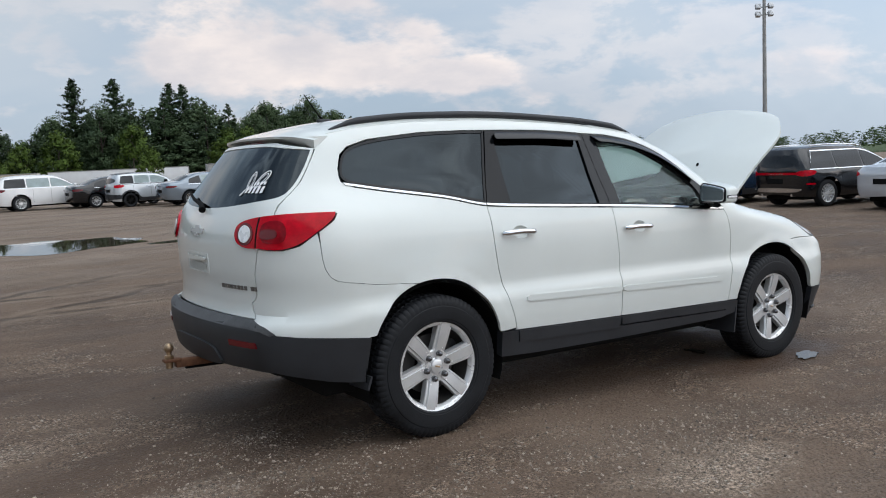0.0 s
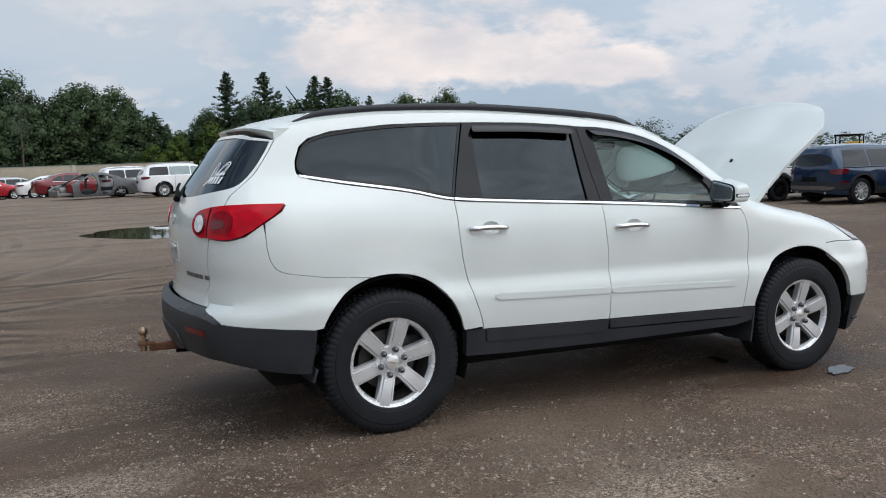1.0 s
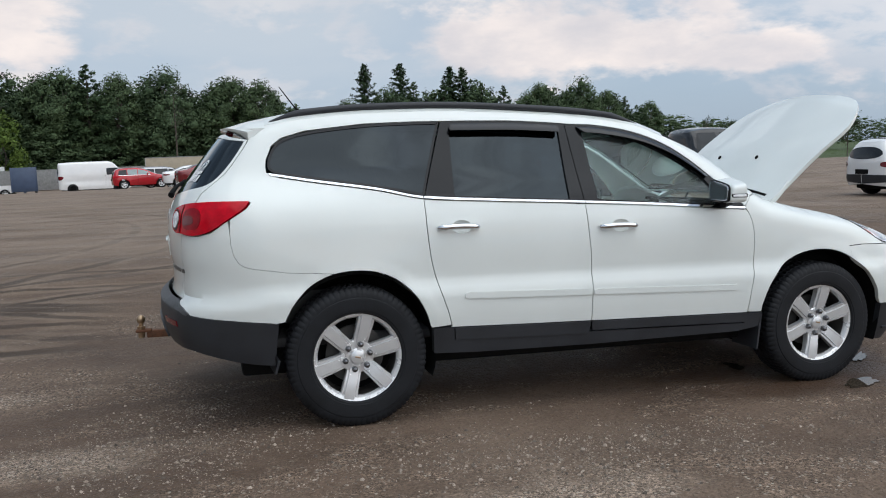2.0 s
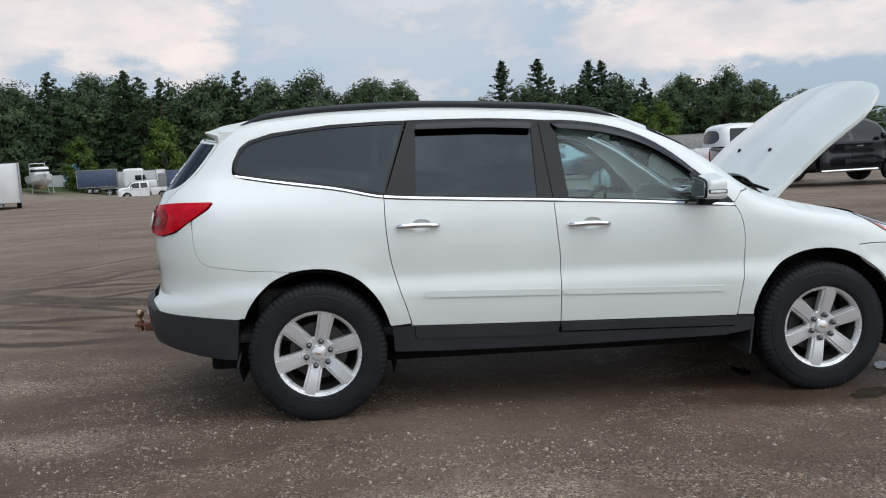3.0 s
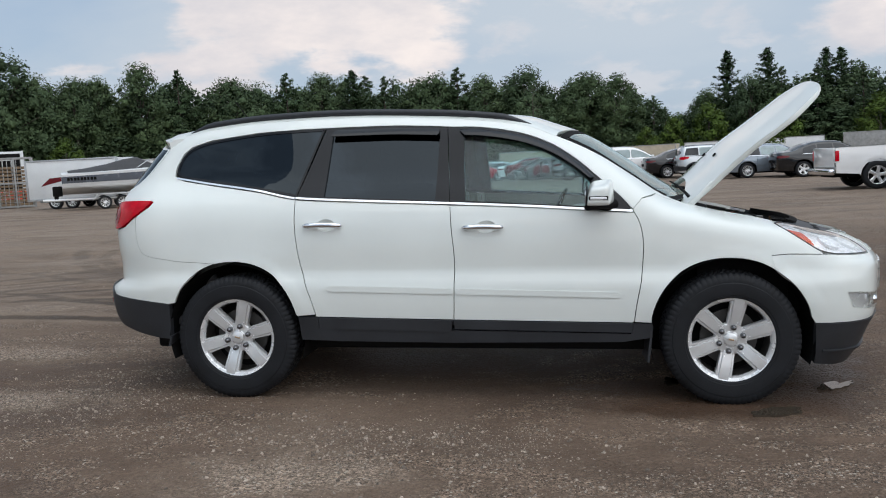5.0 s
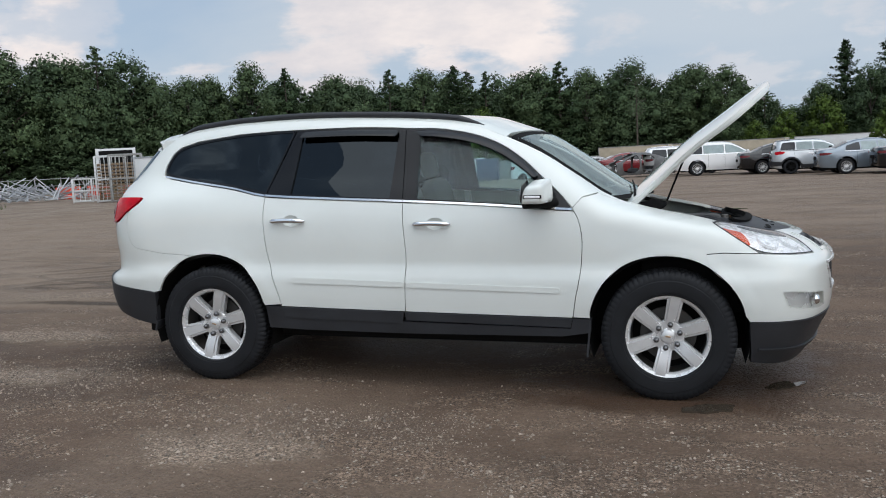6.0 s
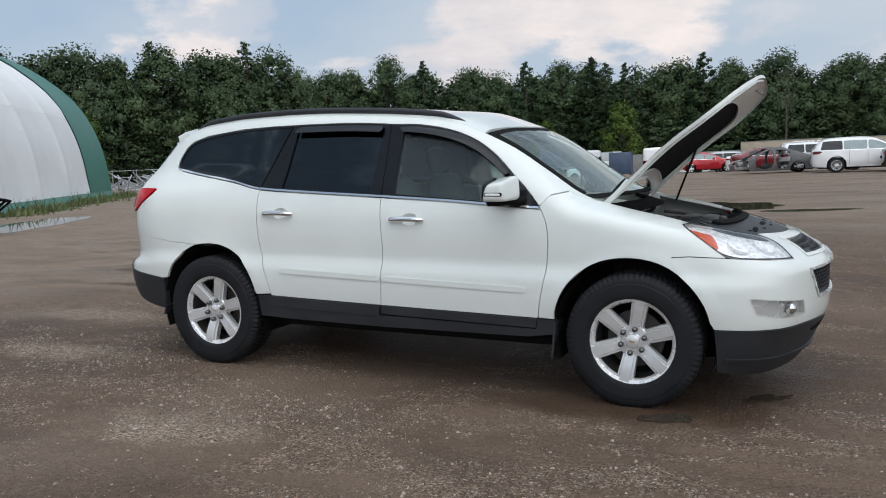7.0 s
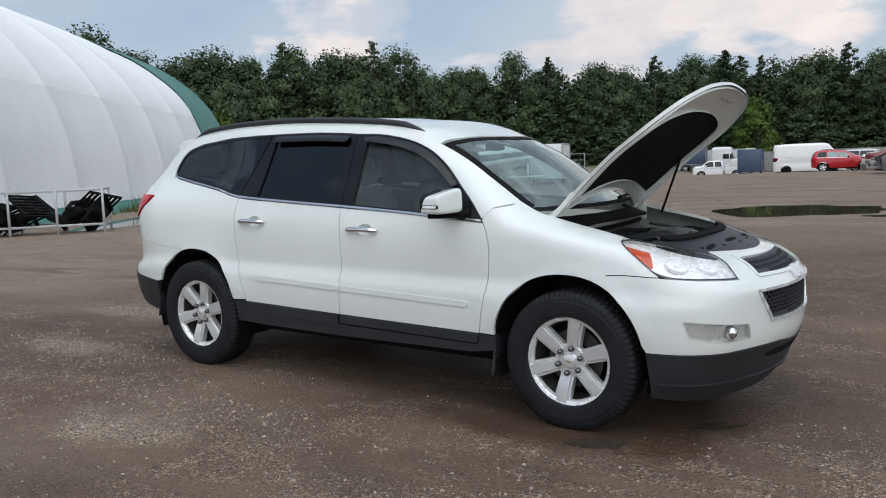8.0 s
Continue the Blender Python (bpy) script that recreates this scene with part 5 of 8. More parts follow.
    disc = mesh_of("brake_disc", *lathe([(.09, .0), (.165, .0), (.165, .02), (.09, .02)], 40), BARREL)
    well = mesh_of("wheel_back", *lathe([(.001, 0), (.235, 0)], 40), FLAT_BLACK)
    for wx, turn in ((0, 14), (3.02, 11)):
        for s in (-1, 1):
            m = pose(wx, s * .818, .385, 0, turn, 0 if s < 0 else 180)
            w_ = part("wheel", rim, None, car, "six-spoke silver alloy wheel")
            w_.matrix_local = m
            part("tyre", tread, None, w_, "black all-terrain tyre")
            part("rim_barrel", barrel, None, w_, "dusty dark inside of the rim")
            cc = part("centre_cap", cap, None, w_)
            cc.location = (0, -.09, 0)
            part("cap_badge", badge, None, w_, "small gold badge").location = (0, -.0905, 0)
            for k in range(6):
                a = radians(60 * k)
                part("lug_nut", nut, None, w_).location = (.071 * math.sin(a), -.086, .071 * math.cos(a))
            for k in range(6):
                part("spoke", spoke, None, w_).rotation_euler = (0, radians(60 * k), 0)
            part("brake_disc", disc, None, w_).location = (0, .0, 0)
            part("wheel_back", well, None, w_).location = (0, .05, 0)

    # floor pan
    part("floor_pan", join(block(-.62, 2.55, -.76, .76, .285, .44, .02), block(-.80, -.45, -.55, .55, .38, .5, .03), block(2.55, 3.75, -.50, .50, .25, .40, .02), tube([(-.95, .5, .30), (-.4, .5, .29), (.2, .3, .27), (1.5, .25, .26)], .035, 8)), FLAT_BLACK, car, "dark underbody")

    # cabin
    part("cabin_floor", join(block(-.90, -.47, -.60, .60, .45, .92, .03), block(-.80, 2.45, -.80, .80, .44, .50, .02), block(2.40, 2.52, -.80, .80, .44, 1.0, .03)), CLOTH, car)
    part("dashboard", join(pillow(2.05, 2.72, -.76, .76, .86, 1.12, .4), block(1.6, 2.2, -.14, .14, .5, .86, .04)), TRIM_GREY, car, "grey dashboard and console")
    part("headliner", sheet(T.top, [(-.45, -.56), (1.95, -.56), (2.05, 0), (1.95, .56), (-.45, .56)], step=.15, out=-.05, lip=0), TRIM_GREY, car)
    seat = [pillow(-.26, .26, -.25, .25, .50, .72, .4, 12), moved(pillow(-.075, .075, -.25, .25, -.05, .66, .45, 12), pose(-.22, 0, .68, 0, -16, 0)), moved(pillow(-.045, .045, -.13, .13, .64, .84, .5, 12), pose(-.26, 0, .70, 0, -14, 0))]
    sm = mesh_of("seat", *join(*seat), SEAT_CLOTH)
    for x, y in ((1.62, -.40), (1.62, .40), (.72, -.42), (.72, .42), (-.12, -.34), (-.12, .34)):
        part("seat", sm, None, car, "dark cloth seat").matrix_local = pose(x, y, 0)
    sw = part("steering_wheel", moved(join(lathe([(.185 + .014 * math.cos(a), .014 * math.sin(a)) for a in np.linspace(0, 2 * math.pi, 9)], 36, "z"), pillow(-.06, .06, -.07, .07, -.03, .01, .6, 10), block(-.02, .02, -.18, .18, -.012, .008, .004)), pose(1.98, .40, 1.06, 0, -62, 0)), FLAT_BLACK, car, "black steering wheel")
    part("rear_view_mirror", pillow(2.02, 2.05, -.12, .12, 1.545, 1.60, .5, 10), FLAT_BLACK, car)
    return car


def build_bonnet(car):
    """The bonnet, swung up about its hinges, and the open engine bay."""
    side = [(2.745, -.695), (2.90, -.698), (3.12, -.71), (3.30, -.728), (3.45, -.735), (3.57, -.72), (3.69, -.66), (3.79, -.575), (3.85, -.42), (3.88, -.16)]
    out = [(2.955, 0), (2.935, -.2), (2.885, -.4), (2.815, -.57)] + side + [(3.89, 0)] + [(x, -y) for x, y in side[::-1]] + [(2.815, .57), (2.885, .4), (2.935, .2)]
    out = rounded(out, 1)
    swing = Matrix.Translation((2.80, 0, 1.16)) @ pose(0, 0, 0, 0, -HOOD_UP, 0) @ Matrix.Translation((-2.80, 0, -1.16))
    b = part("bonnet", moved(sheet(T.top, out, step=.035, lip=.02), swing), PEARL, car, "white bonnet propped open")
    pad = rounded([(2.93, -.59), (2.93, -.59), (3.02, -.3), (3.05, 0), (3.02, .3), (2.93, .59), (2.93, .59), (3.35, .65), (3.52, .60), (3.60, .50), (3.66, .25), (3.67, 0), (3.66, -.25), (3.60, -.50), (3.52, -.62), (3.35, -.65)], 2)
    under = lambda x, y, o: T.top(x, y, -.022 - o)
    part("inner_frame", moved(sheet(under, shrunk(out, .012), [pad], step=.05, lip=-.012), swing), PEARL, b, "white pressed inner frame")
    part("insulation_pad", moved(sheet(lambda x, y, o: T.top(x, y, -.018 - o), shrunk(pad, -.01), step=.06, lip=0), swing), FLAT_BLACK, b, "black sound pad")
    part("latch", moved(tube([(3.79, -.05, .90), (3.79, -.05, .86), (3.79, .05, .86), (3.79, .05, .90)], .006, 6), swing), STEEL, b)
    for s in (-1, 1):
        part("hinge", moved(join(block(2.785, 2.86, s * .70 - .007, s * .70 + .007, 1.04, 1.155, .006), moved(block(0, .20, s * .69 - .010, s * .69 + .010, -.03, .0, .006), Matrix.Translation((2.80, 0, 1.16)) @ pose(0, 0, 0, 0, -HOOD_UP + 8, 0))), Matrix()), PEARL, b)
        # washer jets
        j = T.top(np.array([3.17]), np.array([s * .225]), .004)[0]
        part("washer_jet", moved(pillow(-.014, .014, -.010, .010, -.006, .008, .6, 8), swing @ Matrix.Translation(tuple(j))), FLAT_BLACK, b)
    tip = Vector((3.135, .60, 1.478))
    part("prop_rod", tube([(2.985, .655, 1.10), tuple(tip)], .008, 8), FLAT_BLACK, b, "thin black prop rod")
    bay = part("engine_bay", join(
        block(2.86, 3.38, -.71, -.67, .50, .93, .01), block(2.86, 3.38, .67, .71, .50, .98, .01), block(3.38, 3.46, -.68, .68, .50, .80, .01),
        block(2.86, 3.6, -.66, .66, .50, .56, .01)), FLAT_BLACK, car, "dark open engine bay")
    fire = [(2.93 - .05 * (y / .66) ** 2, y) for y in np.linspace(-.66, .66, 15)]
    part("firewall", ([(x, y, .56) for x, y in fire] + [(x - .03, y, .99) for x, y in fire] + [(x - .07, y, 1.03) for x, y in fire], [(r * 15 + i, r * 15 + i + 1, (r + 1) * 15 + i + 1, (r + 1) * 15 + i) for r in range(2) for i in range(14)]), BAY_GREY, bay, "dusty grey bulkhead")
    part("cowl_seal", tube([(x - .055, y, 1.045) for x, y in fire], .014, 8), FLAT_BLACK, bay, "rubber seal")
    for s in (-1, 1):
        part("bay_seal", tube([(2.90, s * .655, 1.02), (3.02, s * .640, 1.01), (3.16, s * .630, .985), (3.30, s * .620, .95), (3.40, s * .58, .925)], .012, 8), BAY_GREY, bay, "grey rubber seal strip")
        part("inner_wing", ([(x, s * y, z) for x, y, z in ((2.90, .665, .99), (3.38, .640, .93), (3.38, .56, .70), (2.90, .56, .72), (2.90, .70, .985), (3.38, .68, .925))], [(0, 1, 2, 3), (4, 5, 1, 0)]), BAY_GREY, bay, "dusty grey inner wing", 0)
    cover = rounded([(3.40, -.665), (3.52, -.645), (3.64, -.575), (3.74, -.485), (3.845, -.34), (3.885, 0), (3.845, .34), (3.74, .485), (3.64, .575), (3.52, .645), (3.40, .665), (3.38, .60), (3.46, .52), (3.51, .30), (3.525, 0), (3.51, -.30), (3.46, -.52), (3.38, -.60)], 1)
    part("radiator_cover", sheet(T.top, cover, step=.04, out=-.010, lip=.03), PLASTIC, bay, "dark grey plastic radiator cover")
    lip_in = rounded([(3.40, -.55), (3.47, -.50), (3.53, -.28), (3.545, 0), (3.53, .28), (3.47, .50), (3.40, .55), (3.40, .50), (3.44, .44), (3.49, .25), (3.505, 0), (3.49, -.25), (3.44, -.44), (3.40, -.50)], 1)
    part("cover_rim", sheet(T.top, lip_in, step=.04, out=.004, lip=.03), FLAT_BLACK, bay)
    for y, l in ((-.34, .14), (.02, .20), (.38, .12)):
        part("cover_slot", sheet(T.top, rounded([(3.62 - .1 * y * y, y - l / 2), (3.65 - .1 * y * y, y - l / 2), (3.65 - .1 * y * y, y + l / 2), (3.62 - .1 * y * y, y + l / 2)], 1), step=.05, out=-.007, lip=.003), FLAT_BLACK, bay)
    top = part("engine_cover", join(pillow(3.04, 3.44, -.26, .34, .78, 1.005, .40), pillow(3.10, 3.36, .02, .30, .94, 1.035, .45)), BAY_GREY, bay, "ribbed dusty engine cover")
    rib = mesh_of("rib", *pillow(-.17, .17, -.014, .014, 0, .028, .5, 8), PLASTIC)
    for y in (-.22, -.15, -.08, -.01):
        part("rib", rib, None, top).location = (3.24, y, .992)
    for y0 in (-.20, -.06, .10, .24):
        part("intake_runner", tube([(3.06, y0, .93), (3.14, y0 + .01, 1.0), (3.26, y0 + .03, 1.015), (3.38, y0 + .03, .98), (3.44, y0 + .02, .92)], .026, 10), PLASTIC, top, "black intake runner")
    part("side_shield", join(block(2.98, 3.42, -.66, -.60, .88, .91, .012), block(2.90, 3.42, .60, .68, .94, .97, .012)), PLASTIC, bay)
    part("cross_hose", tube([(3.44, -.50, .93), (3.38, -.40, .985), (3.30, -.32, 1.0), (3.12, -.34, .97)], .026, 10), GLOSS_BLACK, bay)
    part("air_duct", tube([(3.46, .46, .93), (3.40, .40, .985), (3.26, .40, 1.0), (3.12, .44, .98), (3.02, .40, .95)], .034, 12), FLAT_BLACK, bay, "black air duct")
    part("dipstick", tube([(3.40, -.05, .94), (3.41, -.06, 1.02), (3.405, -.075, 1.035)], .006, 6), BRASS, bay, "pale dipstick loop")
    part("fuse_box", join(block(2.98, 3.16, -.56, -.40, .84, .95, .012), block(2.97, 3.17, -.57, -.39, .945, .965, .008)), FLAT_BLACK, bay)
    part("air_box", join(pillow(3.10, 3.45, -.66, -.36, .74, .96, .4), tube([(3.40, -.42, .93), (3.50, -.30, .95), (3.52, -.10, .96), (3.45, .05, .95)], .045, 12)), FLAT_BLACK, bay)
    part("battery_box", pillow(2.98, 3.22, .40, .66, .74, .98, .3), PLASTIC, bay)
    part("strut_tower", join(lathe([(.001, 1.0), (.05, 1.0), (.09, .975), (.13, .95), (.14, .8)], 24, "z")), STEEL, bay).matrix_local = pose(3.02, -.56, .0)
    part("coolant_tank", pillow(3.30, 3.50, .46, .66, .80, .97, .5), GREY_METAL, bay)
    part("cap", moved(lathe([(.001, .03), (.03, .03), (.032, .0)], 20, "z"), pose(3.42, -.2, 1.0)), FLAT_BLACK, bay)
    part("oil_cap", moved(lathe([(.001, .03), (.024, .03), (.026, .0)], 20, "z"), pose(3.38, .12, 1.0)), STEEL, bay)
    for p, r in (([(3.0, -.3, .93), (3.12, -.36, .98), (3.3, -.34, .97), (3.44, -.28, .95)], .014), ([(2.95, .1, .92), (3.02, .2, .99), (3.2, .36, .98), (3.4, .42, .93)], .012), ([(2.93, -.5, .98), (2.96, 0, 1.03), (2.93, .5, .98)], .016), ([(3.5, -.5, .90), (3.56, -.3, .965), (3.58, 0, .975), (3.56, .3, .965)], .010)):
        part("hose", tube(p, r, 8), FLAT_BLACK, bay)
    for x, y in ((3.60, -.42), (3.66, -.2), (3.68, .05), (3.66, .28), (3.60, .46), (3.56, -.56)):
        c = T.top(np.array([x]), np.array([y]), -.010)[0]
        part("clip", moved(pillow(-.012, .012, -.012, .012, -.004, .006, .8, 8), Matrix.Translation(tuple(c))), GLOSS_BLACK, bay)


HOOD_UP = 55
white_car = build_car()
build_bonnet(white_car)

# ---- other vehicles in the yard ----
DARK_PANE = surface("dark_window_glass", (.012, .015, .018), .05, 0, .2, 2, 30, 0, 0, spec=.4)
PALE_PANE = surface("pale_window_glass", (.20, .26, .26), .06, 0, .3, 2, 30, 0, 0, spec=.8)
PAINTS = {}


def coat(name, colour, flake=0.0):
    if name not in PAINTS:
        PAINTS[name] = paint(name + "_car_paint", colour, flake, .22)
    return PAINTS[name]


SIDE = ((.18, .86), (.35, .92), (.55, .945), (.75, .94), (.95, .925))
KINDS = {
    # wheelbase, tyre, half width factor, belt height, edge line, side above the belt, rear line, front line
    "suv": dict(wb=2.70, r=.355, w=.97, belt=1.0, edge=((-.95, 1.47), (-.6, 1.53), (.2, 1.57), (1.0, 1.555), (1.5, 1.49), (1.9, 1.33), (2.35, 1.09), (2.5, 1.04), (3.0, .99), (3.4, .90), (3.7, .78)), top=((1.0, .90), (1.25, .79), (1.5, .67), (1.7, .58)), rear=((.2, -.85), (.4, -.93), (.6, -.95), (.9, -.95), (1.1, -.92), (1.35, -.82), (1.6, -.66), (1.8, -.5)), front=((.2, 3.5), (.4, 3.6), (.7, 3.62), (.9, 3.55), (1.05, 3.4)), glass=(-.62, 1.0, 1.45)),
    "wagon": dict(wb=2.99, r=.37, w=1.0, belt=1.08, edge=((-1.15, 1.48), (-.8, 1.56), (.1, 1.66), (1.0, 1.67), (1.6, 1.62), (2.0, 1.48), (2.55, 1.17), (2.75, 1.10), (3.3, 1.04), (3.8, .92), (4.05, .8)), top=((1.08, .91), (1.3, .81), (1.6, .68), (1.8, .6)), rear=((.2, -1.05), (.4, -1.12), (.6, -1.14), (.9, -1.13), (1.1, -1.08), (1.3, -.95), (1.5, -.75), (1.7, -.5)), front=((.2, 3.9), (.4, 4.0), (.7, 4.02), (.9, 3.95), (1.05, 3.8)), glass=(-.72, 1.10, 1.54)),
    "sedan": dict(wb=2.80, r=.335, w=.95, belt=.98, edge=((-1.1, 1.03), (-.75, 1.06), (-.45, 1.09), (0.1, 1.30), (.55, 1.41), (1.0, 1.435), (1.5, 1.40), (1.9, 1.22), (2.35, 1.02), (2.5, .98), (3.1, .92), (3.5, .82), (3.75, .7)), top=((.98, .90), (1.2, .76), (1.4, .62), (1.6, .5)), rear=((.2, -.95), (.4, -1.05), (.6, -1.08), (.85, -1.08), (1.0, -1.04), (1.2, -.9), (1.4, -.6)), front=((.2, 3.5), (.4, 3.65), (.6, 3.68), (.8, 3.62), (.95, 3.4)), glass=(-.05, .98, 1.34)),
    "hatch": dict(wb=2.60, r=.32, w=.91, belt=1.0, edge=((-.72, 1.38), (-.4, 1.44), (.2, 1.49), (.8, 1.49), (1.3, 1.43), (1.7, 1.28), (2.2, 1.05), (2.4, .99), (2.9, .92), (3.3, .82), (3.5, .7)), top=((1.0, .89), (1.2, .79), (1.45, .66), (1.6, .56)), rear=((.2, -.68), (.4, -.76), (.6, -.78), (.85, -.78), (1.05, -.72), (1.3, -.6), (1.5, -.4)), front=((.2, 3.25), (.4, 3.38), (.6, 3.4), (.8, 3.34), (.95, 3.2)), glass=(-.42, 1.0, 1.40)),
    "mini": dict(wb=2.60, r=.33, w=.93, belt=1.08, edge=((-.72, 1.50), (-.4, 1.53), (.2, 1.55), (.9, 1.54), (1.4, 1.49), (1.75, 1.35), (2.1, 1.15), (2.3, 1.10), (2.8, 1.05), (3.1, .95), (3.3, .8)), top=((1.08, .90), (1.25, .83), (1.5, .74), (1.65, .66)), rear=((.2, -.66), (.4, -.74), (.6, -.76), (.9, -.74), (1.1, -.70), (1.35, -.62), (1.6, -.48)), front=((.2, 3.1), (.4, 3.22), (.6, 3.25), (.85, 3.2), (1.05, 3.05)), glass=(-.48, 1.09, 1.46)),
    "pickup_cab": dict(wb=3.65, r=.40, w=1.0, belt=1.22, edge=((1.25, 1.80), (1.5, 1.88), (2.0, 1.92), (2.7, 1.90), (3.1, 1.78), (3.55, 1.42), (3.75, 1.34), (4.2, 1.30), (4.5, 1.22), (4.7, 1.0)), top=((1.22, .93), (1.5, .82), (1.8, .70), (2.0, .62)), rear=((.2, 1.2), (.6, 1.2), (1.2, 1.2), (1.6, 1.26), (1.9, 1.34)), front=((.2, 4.5), (.4, 4.62), (.9, 4.64), (1.2, 4.58), (1.35, 4.4)), glass=(1.42, 1.24, 1.80)),
    "van": dict(wb=3.67, r=.36, w=1.02, belt=1.50, edge=((-1.2, 2.50), (-.9, 2.56), (.5, 2.60), (2.8, 2.60), (3.3, 2.50), (3.8, 2.0), (4.2, 1.50), (4.4, 1.38), (4.8, 1.20), (5.0, 1.0)), top=((1.50, .96), (2.0, .92), (2.4, .86), (2.7, .78)), rear=((.2, -1.1), (.5, -1.15), (1.5, -1.15), (2.3, -1.12), (2.6, -1.05)), front=((.2, 4.75), (.5, 4.85), (.9, 4.85), (1.2, 4.75), (1.5, 4.5)), glass=(2.55, 1.45, 2.05)),
}
WHEEL_MESH = {}


def wheel_set(r, style):
    key = (r, style)
    if key not in WHEEL_MESH:
        rim = r * .68
        mat = FLAT_BLACK if style == "black" else ALLOY
        spokes = {"black": 8, "ten": 10, "six": 6, "many": 14, "five": 5}[style]
        wide = {6: (.07, .085), 8: (.04, .05), 10: (.035, .045), 14: (.018, .026), 5: (.08, .10)}[spokes]
        WHEEL_MESH[key] = (mesh_of("wheel", *alloy_rim(rim, .20, spokes, 0, wide, .012, False), mat), mesh_of("tyre", *tyre(r, rim - .012, .22), RUBBER), mesh_of("wheel_back", *lathe([(.001, 0), (rim - .02, 0)], 24), FLAT_BLACK))
    return WHEEL_MESH[key]


def put_wheel(parent, x, y, r, style, turn=0):
    a, b, c = wheel_set(r, style)
    s = -1 if y < 0 else 1
    w = part("wheel", a, None, parent)
    w.matrix_local = pose(x, y - s * .10, r, 0, turn, 0 if s < 0 else 180)
    part("tyre", b, None, w)
    part("wheel_back", c, None, w).location = (0, .03, 0)


def body_shell(spec):
    k = spec["w"]
    side = [(z, h * k) for z, h in SIDE if z < spec["belt"] - .04] + [(z, h * k) for z, h in spec["top"]]
    xr, xf = spec["rear"][2][1], spec["front"][2][1]
    return Shell(side, spec["edge"], [(-2, .03), (0, .05), (6, .06)], spec["rear"], spec["front"], (0, spec["wb"]), .03, .02, (.12, .12), .22, spec["r"], ((xr + .55, .30), (xf - .80, .35)), round_rear=.22, round_front=.26)


def side_outline(S, spec, zb=.27, u0=None):
    us = np.linspace(S.rear_u if u0 is None else u0, S.front_u, 90)
    zs = S.rim(us)
    ra = spec["r"] + .075
    pts = list(zip(us, zs))[::-1]
    low = [(us[0], zb + .08)] + ([(-ra - .02, zb)] if u0 is None else [])
    arcs = []
    for wx in ((0, spec["wb"]) if u0 is None else (spec["wb"],)):
        arcs += [(wx + ra * math.cos(a), spec["r"] + ra * math.sin(a)) for a in np.radians(np.linspace(180 + 12, -12, 22))]
    low += [(x, max(z, zb)) for x, z in arcs] + [(us[-1] - .7, zb), (us[-1], zb + .03)]
    out = []
    for p in pts + low:
        if not out or math.hypot(p[0] - out[-1][0], p[1] - out[-1][1]) > .004:
            out.append(p)
    return np.array(out)


def top_outline(S, u0=None):
    us = np.linspace(S.rear_u if u0 is None else u0, S.front_u, 70)
    p = S.band(us, S.rim(us), .0)[:, :2]
    p = p[np.abs(p[:, 1]) > .02] if u0 is None else p
    return np.concatenate([p, p[::-1] * (1, -1)])


def vehicle(name, kind, paint_, label, x, y, heading, group="", style="ten", clad=False, roof=None, pale=False, rails=False, lamps=DARK_RED, z=None, lamp_bar=False, band=None):
    """A parked vehicle; x and y give where its right rear tyre stands."""
    spec = KINDS[kind]
    S = body_shell(spec)
    hw = .80 * spec["w"]
    c, s = math.cos(radians(heading)), math.sin(radians(heading))
    ox, oy = x - s * hw, y + c * hw
    v = thing(name, label, "car" if kind != "van" else "van", pose(ox, oy, ground_at(ox, oy) if z is None else z, 0, 0, heading), group)
    so = side_outline(S, spec)
    tops = sheet(S.top, top_outline(S), step=.10, out=.003, lip=.01)
    part("body", join(sheet(S.band, so, step=.08, lip=.02), sheet(S.left, so, step=.08, lip=.02), tops), paint_, v)
    dress(v, S, spec, paint_, style, clad, roof, pale, rails, lamps, hw)
    lz = spec["glass"][1] - .20
    if lamp_bar:
        part("light_bar", sheet(S.back, [(.70, lz + .06), (.70, lz + .12), (-.70, lz + .12), (-.70, lz + .06)], step=.15, out=.016, lip=.014), lamps, v, "red light bar between the tail lights")
        part("bar_lettering", join(*[sheet(S.back, [(q + .03, lz + .07), (q + .03, lz + .10), (q, lz + .10), (q, lz + .07)], step=.2, out=.021, lip=.004) for q in np.arange(-.30, .30, .09)]), CHROME, v)
    if band:
        part("bumper_trim", sheet(S.back, rounded([(.72, .44), (.80, .52), (-.80, .52), (-.72, .44), (-.60, .41), (.60, .41)], 2), step=.1, out=.03, lip=.03), band, v, "silver bumper trim")
        for t in (1, -1):
            part("reflector", sheet(S.back, [(t * .86, .60), (t * 1.08, .60), (t * 1.08, .64), (t * .86, .64)][::t], step=.1, out=.016, lip=.012), lamps, v)
            part("exhaust_pipe", tube([(spec["rear"][0][1] + .3, t * .5, .33), (spec["rear"][0][1] - .04, t * .5, .33)], .035, 10), CHROME, v)
    return v


